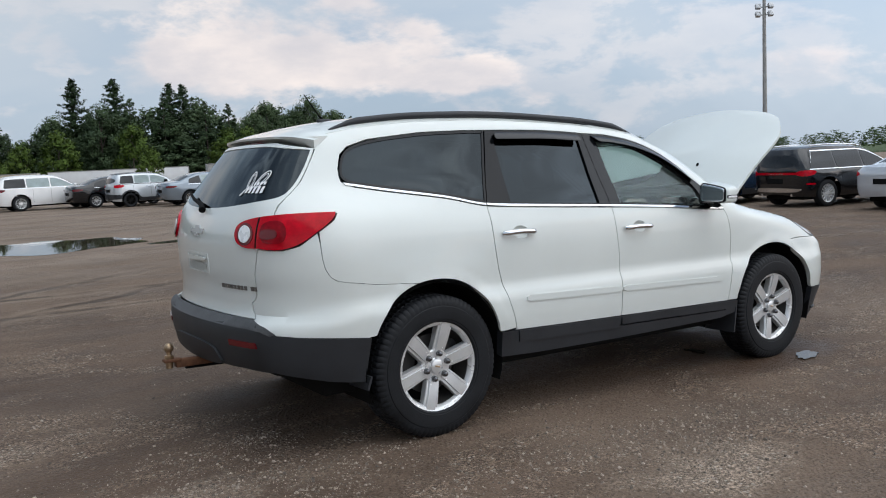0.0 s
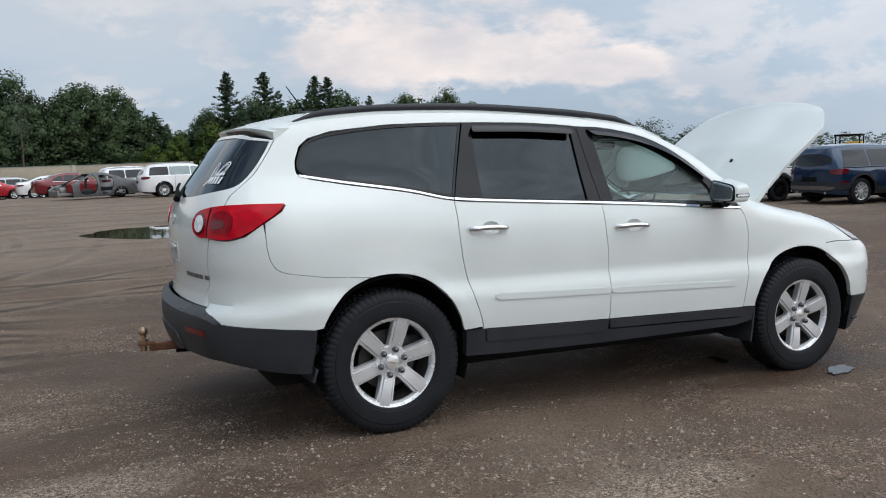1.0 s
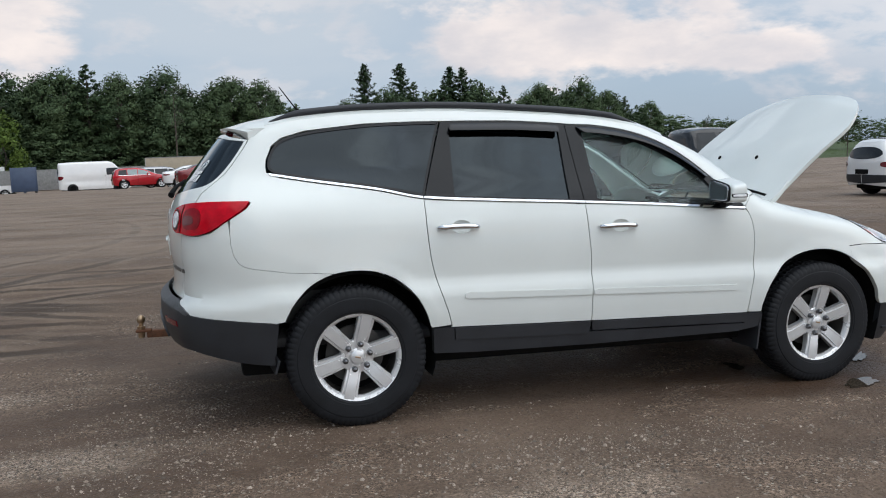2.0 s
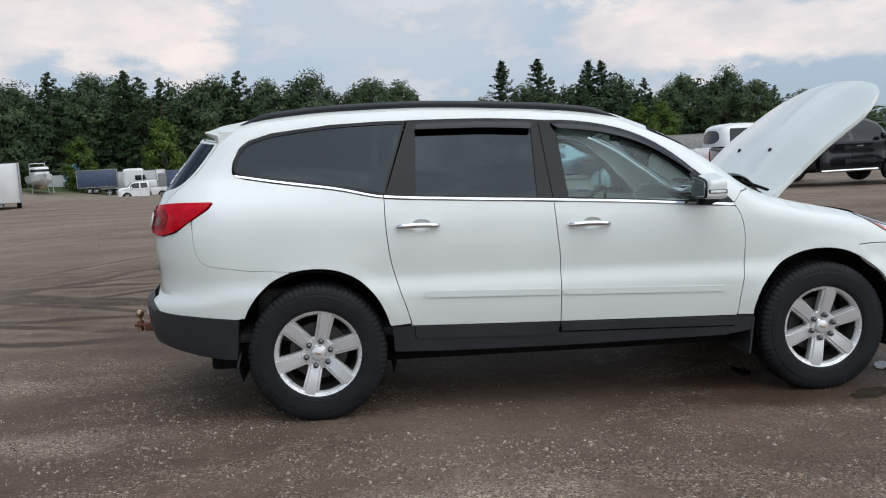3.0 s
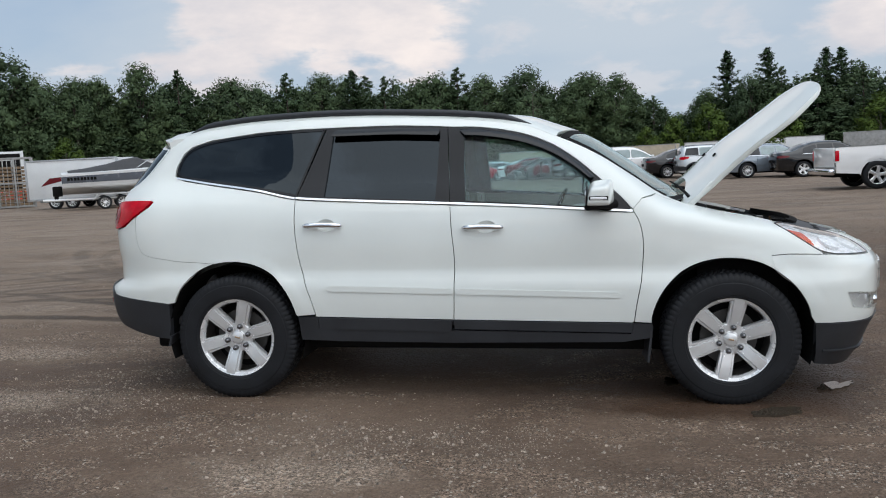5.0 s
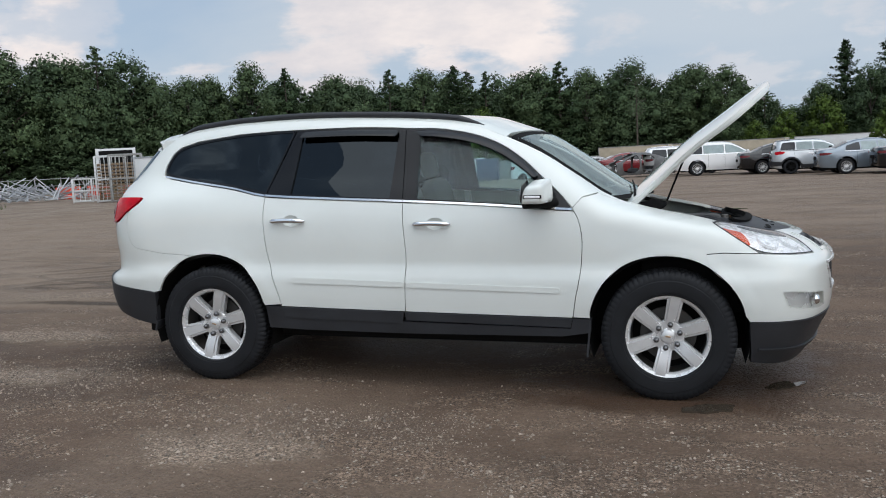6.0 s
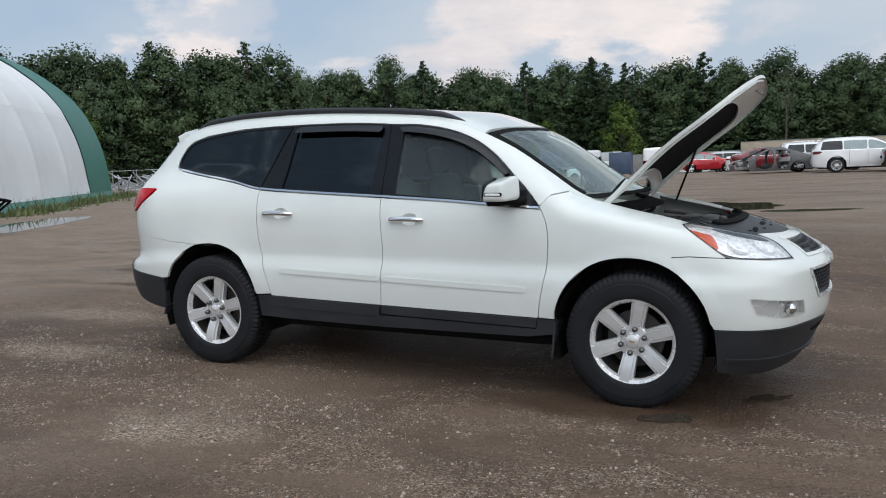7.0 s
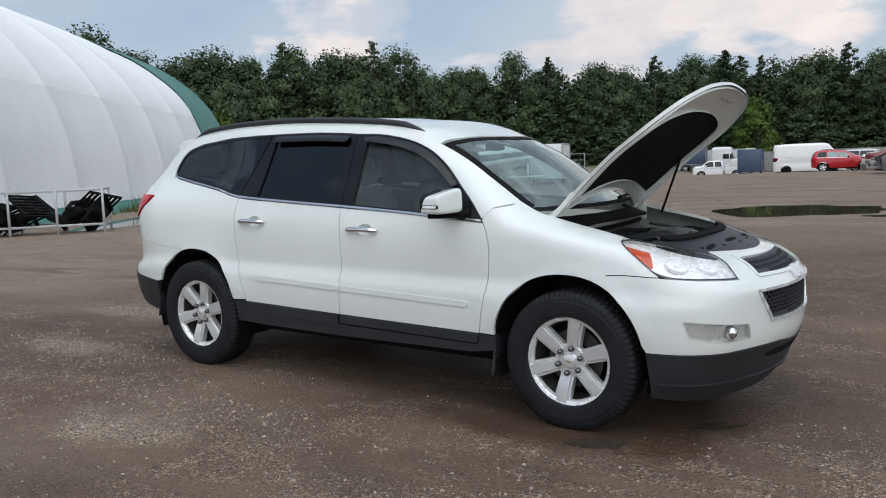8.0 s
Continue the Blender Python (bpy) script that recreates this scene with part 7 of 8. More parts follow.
def build_boat():
    """A grey and white speedboat on a two-axle trailer; the bow points along +x."""
    # wheels stand at about (-21.3, 33.9); the bow lies at (-16.6, 36.9)
    m = pose(-21.0, 34.1, 0, 0, 0, 33)
    tr = thing("boat_trailer", "white two-axle boat trailer on silver wheels", "trailer", m)
    for y in (-.95, .95):
        part("rail", tube([(-3.2, y * .8, .55), (1.0, y * .8, .52), (3.0, y * .5, .50), (5.4, 0, .48)], .05, 8), WHITE_PANEL, tr)
        part("mudguard", join(block(-.72, .72, y - .13, y + .13, .72, .76, .02), *[moved(block(-.20, .20, y - .13, y + .13, -.02, .02, .01), pose(q * .84, 0, .62, 0, q * 55, 0)) for q in (-1, 1)]), WHITE_PANEL, tr)
        for x in (-.42, .42):
            put_wheel(tr, x, y * 1.08, .33, "ten")
    part("axle", join(block(-.46, -.38, -.95, .95, .28, .36, .01), block(.38, .46, -.95, .95, .28, .36, .01), block(4.8, 4.9, -.03, .03, .0, .55, .01)), GALV, tr)
    part("winch_post", block(4.4, 4.5, -.05, .05, .5, 1.25, .02), WHITE_PANEL, tr)
    b = thing("speedboat", "grey and white speedboat with a black cover on a trailer", "boat", m @ Matrix.Translation((1.0, 0, .17)))
    st = np.linspace(-3.3, 4.3, 26)
    q = (st + 3.3) / 7.6
    beam = 1.15 * np.clip(1 - ramp(q, .45, 1.02) ** 1.6, 0, 1) + .02
    keel = .62 + .95 * ramp(q, .62, 1.05) ** 1.5
    chine = .95 + .42 * ramp(q, .45, 1.0)
    deck = 1.60 + .20 * q

    def loft(rows, close=False):
        v, f = [], []
        k = len(rows[0])
        for r in rows:
            v += r
        for i in range(len(rows) - 1):
            for j in range(k - 1):
                f.append((i * k + j, i * k + j + 1, (i + 1) * k + j + 1, (i + 1) * k + j))
        return v, f
    rows_low = [[(x, -bm * .86, ch), (x, 0, ke), (x, bm * .86, ch)] for x, bm, ke, ch in zip(st, beam, keel, chine)]
    part("hull_bottom", loft(rows_low), WHITE_PANEL, b, "white lower hull")
    for s in (-1, 1):
        low_side = [[(x, s * bm * .86, ch), (x, s * bm * .905, ch + (dk - ch) * .12), (x, s * bm * .90, ch + (dk - ch) * .13), (x, s * bm * .955, ch + (dk - ch) * .34)] for x, bm, ch, dk in zip(st, beam, chine, deck)]
        part("lower_side", loft(low_side), WHITE_PANEL, b, "white lower hull side with a spray rail")
        mid = [[(x, s * bm * .955, ch + (dk - ch) * .34), (x, s * bm * .98, ch + (dk - ch) * .55), (x, s * bm, ch + (dk - ch) * .84)] for x, bm, ch, dk in zip(st, beam, chine, deck)]
        part("hull_side", loft(mid), surface("slate_gelcoat", (.10, .115, .14), .25, 0, .1, 2, 30, 0, .7) if s < 0 else bpy.data.materials["slate_gelcoat"], b, "slate grey hull side")
        top = [[(x, s * bm, ch + (dk - ch) * .84), (x, s * bm * 1.01, dk), (x, s * bm * .8, dk + .05)] for x, bm, ch, dk in zip(st, beam, chine, deck)]
        part("gunwale", loft(top), WHITE_PANEL, b)
        for i, wd in enumerate((.12, .10, .12, .10, .12, .11, .10, .12, .12)):
            x = -3.05 + i * .15
            part("letter_bar", block(x, x + wd, s * 1.165 - .006, s * 1.165 + .006, 1.30, 1.44), FLAT_BLACK, b)
    part("deck", loft([[(x, -bm * .8, dk + .05), (x, 0, dk + .12), (x, bm * .8, dk + .05)] for x, bm, dk in zip(st, beam, deck)]), WHITE_PANEL, b)
    part("transom", ([(-3.3, -.99, .98), (-3.3, 0, .62), (-3.3, .99, .98), (-3.3, 1.15, 1.62), (-3.3, -1.15, 1.62)], [(0, 1, 2, 3, 4)]), WHITE_PANEL, b, smooth=0)
    part("cover", loft([[(x, -1.0 * k, 1.68 + .1 * q_), (x, -.6 * k, 1.70 + hgt), (x, 0, 1.74 + hgt * 1.15), (x, .6 * k, 1.70 + hgt), (x, 1.0 * k, 1.68)] for x, q_, hgt, k in ((-3.0, 0, .05, .95), (-2.2, .1, .12, 1), (-1.2, .2, .26, 1), (-.4, .3, .44, .98), (.3, .4, .52, .9), (.9, .5, .26, .7), (1.3, .5, .12, .4))]), CLOTH, b, "black cockpit cover")
    part("outdrive", join(block(-3.75, -3.3, -.2, .2, .55, 1.05, .05), block(-3.7, -3.5, -.06, .06, .25, .6, .03)), FLAT_BLACK, b)
    part("windshield_frame", tube([(.2, -.85, 1.78), (.75, -.6, 2.12), (1.0, 0, 2.16), (.75, .6, 2.12), (.2, .85, 1.78)], .025, 6), GALV, b)


build_boat()


def box_trailer(name, label, x, y, heading, l, w, h, z0, mat, trim=WEATHERED, wheels=2, stripe=None, nose=True):
    z = ground_at(x, y)
    t = thing(name, label, "trailer", pose(x, y, z, 0, 0, heading))
    part("body", block(-l / 2, l / 2, -w / 2, w / 2, z0, z0 + h, .05), mat, t)
    for sx in (-1, 1):
        for sy in (-1, 1):
            part("corner_post", block(sx * l / 2 - .05, sx * l / 2 + .05, sy * w / 2 - .05, sy * w / 2 + .05, z0 - .02, z0 + h + .02, .01), trim, t)
    for sy in (-1, 1):
        part("top_rail", block(-l / 2, l / 2, sy * w / 2 - .03, sy * w / 2 + .03, z0 + h - .06, z0 + h + .03, .01), trim, t)
        part("bottom_rail", block(-l / 2, l / 2, sy * w / 2 - .03, sy * w / 2 + .03, z0 - .03, z0 + .08, .01), trim, t)
        if stripe:
            for k, (a, b_, c_) in enumerate(((-.35, .1, .55), (-.1, .45, .75))):
                part("stripe", ([(a * l, sy * (w / 2 + .012), z0 + h * .35), ((a + .4) * l, sy * (w / 2 + .012), z0 + h * c_), ((a + .4) * l, sy * (w / 2 + .012), z0 + h * (c_ + .04)), ((a + .1) * l, sy * (w / 2 + .012), z0 + h * .55)], [(0, 1, 2, 3)]), stripe[k % len(stripe)], t, smooth=0)
        for i in range(wheels):
            put_wheel(t, -l * .12 + (i - (wheels - 1) / 2) * .9, sy * (w / 2 - .02), min(z0 * .75, .48), "ten")
    if wheels:
        part("chassis", block(-l / 2 + .1, l / 2 + (1.2 if nose else 0), -.12, .12, z0 - .16, z0 - .02, .02), trim, t)
        part("stand", block(l / 2 + .9, l / 2 + 1.0, -.05, .05, -.0, z0, .01) if nose else block(l / 2 - .6, l / 2 - .5, -.05, .05, 0, z0, .01), trim, t)
    return t


box_trailer("box_trailer", "white enclosed box trailer with dark corner trim", -17.6, 39.9, 110, 4.0, 1.9, 1.95, .30, WHITE_PANEL, WEATHERED, 1)
box_trailer("caravan", "white travel trailer with red and black swooshes", -24.4, 37.0, 8, 4.9, 2.3, 2.1, .50, WHITE_PANEL, GALV, 2, (DARK_RED, FLAT_BLACK))
box_trailer("utility_box", "white box body standing behind the boat", -24.0, 44.5, 30, 2.6, 2.2, 1.35, 1.2, WHITE_PANEL, WEATHERED, 1)
open_box = box_trailer("box_trailer", "open white box trailer with a dark inside", -37.6, 48.7, 126, 5.0, 2.6, 2.7, 1.0, WHITE_PANEL, WHITE_PANEL, 1)
part("door_opening", block(-2.515, -2.44, -1.14, 1.14, 1.15, 3.55, .01), FLAT_BLACK, open_box, "dark open end")
box_trailer("dumpster", "navy steel semi trailer on double wheels", -38.0, 128.5, 12, 5.6, 2.6, 2.6, 1.0, NAVY, WEATHERED, 2, nose=False)
box_trailer("box_van_body", "navy box body in the far row", -17.6, 85.5, 100, 4.2, 2.2, 2.3, .5, NAVY, NAVY, 1, nose=False)
for i, (x, y, l, mat, lab) in enumerate(((-40, 138, 22, WHITE_PANEL, "long white container at the yard's edge"), (-17, 124, 24, WEATHERED, "long grey container at the yard's edge"), (6, 112, 20, TAN, "tan container at the yard's edge"), (24, 104, 16, WHITE_PANEL, "white container at the yard's edge"), (40, 96, 15, WEATHERED, "weathered grey container at the yard's edge"), (-3, 108, 9, TAN, "short tan container at the yard's edge"))):
    box_trailer("container", lab, x, y, -22 + i * 2, l, 2.5, 2.75, 1.2 if x > -4 else .15, mat, WEATHERED, 2 if x > -4 else 0, nose=False)


def semi(x, y, heading, mat, label, sleeper=True):
    t = thing("semi_truck", label, "truck", pose(x, y, ground_at(x, y), 0, 0, heading))
    part("cab", join(pillow(-1.4, 1.6, -1.25, 1.25, .9, 3.9, .28), pillow(1.2, 3.4, -1.1, 1.1, .8, 2.05, .35)), mat, t)
    part("windscreen", moved(pillow(-.10, .10, -1.05, 1.05, -.42, .42, .35, 10), pose(1.62, 0, 2.55, 0, -14, 0)), DARK_PANE, t)
    for s in (-1, 1):
        part("side_window", block(.35, 1.25, s * 1.235 - .03, s * 1.235 + .03, 2.1, 2.85, .02), DARK_PANE, t)
        part("mirror", block(1.45, 1.6, s * 1.5 - .08, s * 1.5 + .08, 2.0, 2.8, .04), FLAT_BLACK, t)
        part("headlight", pillow(3.25, 3.42, s * .85 - .18, s * .85 + .18, 1.1, 1.35, .5, 8), REFLECTOR, t)
        for wx in (2.6, -2.2, -3.4):
            put_wheel(t, wx, s * 1.12, .50, "ten")
    part("grille", block(3.30, 3.43, -.6, .6, 1.0, 1.9, .04), CHROME, t)
    part("bumper", block(3.2, 3.6, -1.2, 1.2, .45, .85, .06), mat, t)
    part("chassis", block(-4.2, 3.2, -.45, .45, .7, 1.0, .02), FLAT_BLACK, t)


semi(-32.4, 127.2, 8, WHITE_PANEL, "white sleeper-cab lorry in the far yard")
semi(-44.4, 138.0, -78, TEAL, "teal lorry cab facing the yard")
pickup("pickup_truck", WHITE, "small white pickup far across the yard", -20.8, 91.8, 195)
vehicle("sedan", "sedan", coat("silver", (.55, .58, .60), .4), "silver saloon far across the yard", -27.0, 112.0, 200, "", "ten")


def cruiser(x, y, heading):
    m = pose(x, y, ground_at(x, y), 0, 0, heading)
    b = thing("cabin_cruiser", "white cabin cruiser with a brown keel on stands", "boat", m)
    st = np.linspace(-4, 4, 18)
    rows = []
    for x_ in st:
        q = (x_ + 4) / 8
        bm = 1.45 * (1 - ramp(q, .5, 1.03) ** 1.5) + .03
        rows.append([(x_, -bm, 2.4 + .3 * q), (x_, -bm * .9, 1.55 + .5 * ramp(q, .5, 1)), (x_, 0, .9 + 1.0 * ramp(q, .6, 1.05)), (x_, bm * .9, 1.55 + .5 * ramp(q, .5, 1)), (x_, bm, 2.4 + .3 * q), (x_, 0, 2.55 + .3 * q), (x_, -bm, 2.4 + .3 * q)])
    v, f = [], []
    for r in rows:
        v += r
    for i in range(len(rows) - 1):
        for j in range(6):
            f.append((i * 7 + j, (i + 1) * 7 + j, (i + 1) * 7 + j + 1, i * 7 + j + 1))
    part("hull", (v, f), WHITE_PANEL, b)
    part("keel", block(-3.5, 1.5, -.5, .5, .6, 1.15, .15), WOODY, b)
    part("cabin", pillow(-2.6, 1.6, -1.1, 1.1, 2.4, 3.7, .35), WHITE_PANEL, b)
    part("cabin_window", join(pillow(-1.8, 1.66, -1.12, 1.12, 2.95, 3.4, .35)), DARK_PANE, b)
    part("arch", tube([(-1.6, -1.1, 3.0), (-1.9, -1.0, 4.2), (-1.9, 1.0, 4.2), (-1.6, 1.1, 3.0)], .06, 6), WHITE_PANEL, b)
    for x_ in (-2.8, 1.2):
        for s in (-1, 1):
            part("stand", tube([(x_, s * 1.2, 1.6), (x_, s * 1.4, 0)], .05, 6), GALV, b)


cruiser(-42.8, 118.5, -62)


def rack(x, y, heading, label, l=3.4, w=1.3, h=1.15, fill=True):
    r = thing("steel_rack", label, "rack", pose(x, y, ground_at(x, y), 0, 0, heading))
    for px_ in np.linspace(-l / 2, l / 2, 4):
        for py in (-w / 2, w / 2):
            part("post", block(px_ - .03, px_ + .03, py - .03, py + .03, 0, h, .005), GALV, r)
        part("cross_bar", block(px_ - .025, px_ + .025, -w / 2, w / 2, h - .05, h, .005), GALV, r)
        part("cross_bar", block(px_ - .025, px_ + .025, -w / 2, w / 2, .18, .24, .005), GALV, r)
    for py in (-w / 2, w / 2):
        for z_ in (h - .03, .22):
            part("long_bar", block(-l / 2, l / 2, py - .025, py + .025, z_ - .03, z_ + .03, .005), GALV, r)
    return r


def grid_panel():
    """A slotted plastic panel, moulded in one piece."""
    slots = [np.array([(-.43, y - .04), (.43, y - .04), (.43, y + .04), (-.43, y + .04)]) for y in np.arange(-.39, .40, .13)]
    return sheet(lambda a, b, o: np.stack([a, b, np.zeros_like(a) + o], -1), [(-.48, -.46), (.48, -.46), (.48, .46), (-.48, .46)], slots, step=.5, lip=.05)


rk = rack(-16.3, 7.5, 48, "galvanised steel rack holding black car parts")
rnd = random.Random(4)
for i in range(24):
    t = pose(-16.3, 7.5, 0, 0, 0, 48) @ pose(rnd.uniform(-1.5, 1.5), rnd.uniform(-.4, .4), rnd.uniform(.36, .80), rnd.uniform(-50, 50), rnd.uniform(-50, 50), rnd.uniform(0, 180))
    k = i % 3
    shape_ = pillow(-.30, .30, -.14, .14, -.12, .12, .5, 8) if k == 0 else tube([(-.4, 0, 0), (-.2, .2, .1), (.2, .15, .15), (.45, -.1, 0)], .06, 7) if k == 1 else grid_panel()
    tagged(new("car_part", mesh_of("car_part", *moved(shape_, t), FLAT_BLACK)), "black salvaged car part lying in the steel rack", "car part", "salvaged parts in the rack")


def cage(x, y, heading, label, l=2.4, h=2.2, mat=WHITE_PANEL, inside_=None):
    c = thing("cage", label, "cage", pose(x, y, ground_at(x, y), 0, 0, heading))
    for px_ in (-l / 2, 0, l / 2):
        for py in (-.6, .6):
            part("post", block(px_ - .05, px_ + .05, py - .05, py + .05, 0, h, .01), mat, c)
    for z_ in (.1, h * .5, h):
        for py in (-.6, .6):
            part("bar", block(-l / 2, l / 2, py - .04, py + .04, z_ - .05, z_ + .05, .01), mat, c)
    for i in range(8):
        part("wire", tube([(-l / 2 + l * (i + .5) / 8, -.6, .1), (-l / 2 + l * (i + .5) / 8, -.6, h)], .02, 4), mat, c)
    if inside_:
        for i in range(int((h - .4) / .22)):
            part("plank", block(-l / 2 + .1, l / 2 - .1, -.52, .52, .16 + i * .22, .30 + i * .22, .02), inside_, c)


cage(-36.0, 43.6, 37, "white wire cage on the gravel", 2.4, 1.6)
cage(-33.3, 42.2, 37, "tall white frame stacked with wood", 1.9, 3.0, WHITE_PANEL, WOODY)
cage(-31.4, 41.2, 37, "tall grey frame stacked with wood", 2.0, 3.0, WEATHERED, WOODY)
for x, y in ((-47.6, 55.3), (-45.6, 56.8), (-43.7, 58.2)):
    b = thing("road_barrier", "red-orange plastic road barrier", "barrier", pose(x, y, 0, 0, 0, 37), "road barriers")
    part("body", join(block(-1.0, 1.0, -.25, .25, 0, .35, .06), block(-1.0, 1.0, -.14, .14, .3, 1.05, .06)), ORANGE, b)


def scrap():
    rnd = random.Random(9)
    v = []
    for i in range(170):
        x, y = rnd.gauss(0, 3.4), rnd.gauss(0, 1.4)
        z = max(.1, 1.5 - .22 * abs(x) - .4 * abs(y)) * rnd.random()
        a, b, l = rnd.uniform(0, 6.28), rnd.uniform(-.7, .7), rnd.uniform(.5, 1.5)
        d = Vector((math.cos(a) * math.cos(b), math.sin(a) * math.cos(b), math.sin(b))) * l
        p = Vector((x, y, max(z, abs(d.z) + .05)))
        v.append(tube([tuple(p - d), tuple(p + d)], rnd.uniform(.03, .06), 5))
    o = new("scrap_pile", mesh_of("scrap_pile", *join(*v), GALV))
    o.matrix_world = pose(-47.0, 48.5, .1, 0, 0, 40)
    tagged(o, "tangled heap of bare metal frames and pipes", "scrap heap", kind="stuff")


scrap()


def fence():
    f = thing("wire_fence", "low wire mesh fence with steel posts at the yard's edge", "fence", pose(0, 0, 0))
    a, b = np.array((-62.0, 46.0)), np.array((-30.0, 72.0))
    n = 20
    pts = [a + (b - a) * i / n for i in range(n + 1)]
    for p in pts:
        part("post", tube([(*p, 0), (*p, 1.9)], .045, 6), GALV, f)
    for z_ in (.5, 1.2, 1.8):
        part("wire", tube([(*p, z_) for p in pts], .02, 4), GALV, f)


fence()


def floodlight_pole():
    p = thing("floodlight_pole", "tall grey steel pole with floodlights on top", "light pole", pose(46.7, 29.6, 0))
    part("pole", tube([(0, 0, 0), (0, 0, 6), (0, 0, 11.6)], [.17, .13, .10], 14), WEATHERED, p)
    for z_, s in ((10.4, -1), (10.4, 1), (9.9, -1), (9.9, 1)):
        part("floodlight", moved(block(-.12, .12, -.16, .16, -.16, .16, .03), pose(-.3 * s * .8, .3 * s, z_, 0, 25, 60)), GALV, p)
    part("cross_arm", join(tube([(.3, -.35, 10.35), (-.3, .35, 10.35)], .04, 6), tube([(.3, -.35, 9.85), (-.3, .35, 9.85)], .04, 6)), WEATHERED, p)


floodlight_pole()


def loader():
    t = thing("yard_loader", "yellow machine with a dark canopy behind the parked cars", "machine", pose(36.0, 26.0, 0, 0, 0, 30))
    yellow = surface("yellow_paint", (.55, .33, .03), .45, 0, .15, 3, 30)
    part("body", join(block(-1.6, 1.6, -.9, .9, .9, 1.9, .12), block(1.4, 2.6, -.6, .6, 1.6, 2.2, .1)), yellow, t)
    part("canopy", join(block(-1.0, .9, -.9, .9, 2.6, 2.75, .05), *[block(sx - .04, sx + .04, sy - .04, sy + .04, 1.8, 2.65, .01) for sx in (-.9, .8) for sy in (-.8, .8)]), FLAT_BLACK, t)
    for sx in (-1.0, 1.2):
        for sy in (-1, 1):
            put_wheel(t, sx, sy * .95, .55, "black")
    t.scale = (.7, .7, .7)


loader()


def build_grass():
    """Weeds and grass along the hall's foot and the wood's edge."""
    rnd = np.random.RandomState(17)
    c, t, a = np.array((-38.7, 35.0)), np.array((.585, -.811)), np.array((.811, .585))
    n = 5200
    d, o = rnd.uniform(-3, 26, n), np.abs(rnd.normal(size=n)) * .7 + .25
    keep = np.sin(d * 1.7) + np.sin(d * .63 + 1) + rnd.normal(size=n) * .7 > -.1
    base = (c + t * d[:, None] + a * o[:, None])[keep]
    m = len(base)
    h = rnd.uniform(.08, .34, m) * np.where(rnd.rand(m) < .1, 2.2, 1)
    ang = rnd.uniform(0, 6.28, m)
    w = np.stack([np.cos(ang), np.sin(ang)], 1) * .035
    lean = rnd.normal(size=(m, 2)) * h[:, None] * .35
    z = np.zeros((m, 1))
    v = np.stack([np.concatenate([base - w, z], 1), np.concatenate([base + w, z], 1), np.concatenate([base + lean, h[:, None]], 1)], 1)
    leaf = surface("grass_blades", (.075, .115, .03), .6, 0, .3, .5, 6, 0, 0, .4, (.15, .17, .06))
    tagged(new("grass", mesh_of("grass", v.reshape(-1, 3), 3 * np.arange(m)[:, None] + np.array((0, 1, 2)), leaf, 0)), "rough green grass and weeds along the fabric hall", "grass", kind="stuff")


build_grass()

# ---- trees ----
LEAF = surface("broad_leaves", (.066, .105, .051), .7, 0, .28, .12, 1.2, 0, 0, .16, (.106, .150, .068), spec=.12)
LEAF_DARK = surface("dark_leaves", (.055, .090, .046), .7, 0, .28, .12, 1.2, 0, 0, .16, (.090, .130, .062), spec=.12)
LEAF_LIGHT = surface("light_green_leaves", (.07, .12, .02), .7, 0, .3, .25, 3, 0, 0, .2, (.11, .16, .035), spec=.12)
NEEDLE = surface("conifer_needles", (.034, .062, .030), .7, 0, .3, .3, 3, 0, 0, .2, (.060, .096, .042), spec=.12)
BARK = surface("bark", (.075, .060, .048), .85, 0, .3, 2, 20, .01)
GOLD = (1 + 5 ** .5) / 2
ICO = np.array([(-1, GOLD, 0), (1, GOLD, 0), (-1, -GOLD, 0), (1, -GOLD, 0), (0, -1, GOLD), (0, 1, GOLD), (0, -1, -GOLD), (0, 1, -GOLD), (GOLD, 0, -1), (GOLD, 0, 1), (-GOLD, 0, -1), (-GOLD, 0, 1)]) / 1.902
ICO_F = np.array([(0, 11, 5), (0, 5, 1), (0, 1, 7), (0, 7, 10), (0, 10, 11), (1, 5, 9), (5, 11, 4), (11, 10, 2), (10, 7, 6), (7, 1, 8), (3, 9, 4), (3, 4, 2), (3, 2, 6), (3, 6, 8), (3, 8, 9), (4, 9, 5), (2, 4, 11), (6, 2, 10), (8, 6, 7), (9, 8, 1)])


def unit(a):
    return a / np.maximum(np.linalg.norm(a, axis=1, keepdims=True), 1e-6)


def leaves(centres, out, sizes, rnd, wild=.55):
    """Small leaf clumps, a triangle each, each lying roughly across its outward direction."""
    n = len(centres)
    nrm = unit(out + wild * rnd.normal(size=(n, 3)))
    a = unit(np.cross(nrm, rnd.normal(size=(n, 3))))
    b = np.cross(nrm, a)
    s = sizes[:, None]
    v = np.stack([centres + a * s, centres - a * s * .6 + b * s * .75 - nrm * s * .2, centres - a * s * .6 - b * s * .75 - nrm * s * .15], 1)
    soft = unit(unit(out) * .75 + .50 * rnd.normal(size=(n, 3)) + (0, 0, .25))
    return v.reshape(-1, 3), 3 * np.arange(n)[:, None] + np.array((0, 1, 2)), np.repeat(soft, 3, 0)


def leafy(name, v, f, n, leaf):
    """A crown whose leaves take the light as the bough that they sit on does."""
    me = bpy.data.meshes.new(name)
    me.from_pydata(np.asarray(v).tolist(), [], np.asarray(f).tolist())
    me.materials.append(leaf)
    me.polygons.foreach_set("use_smooth", [True] * len(me.polygons))
    me.normals_split_custom_set_from_vertices(np.asarray(n).tolist())
    me.update()
    return me


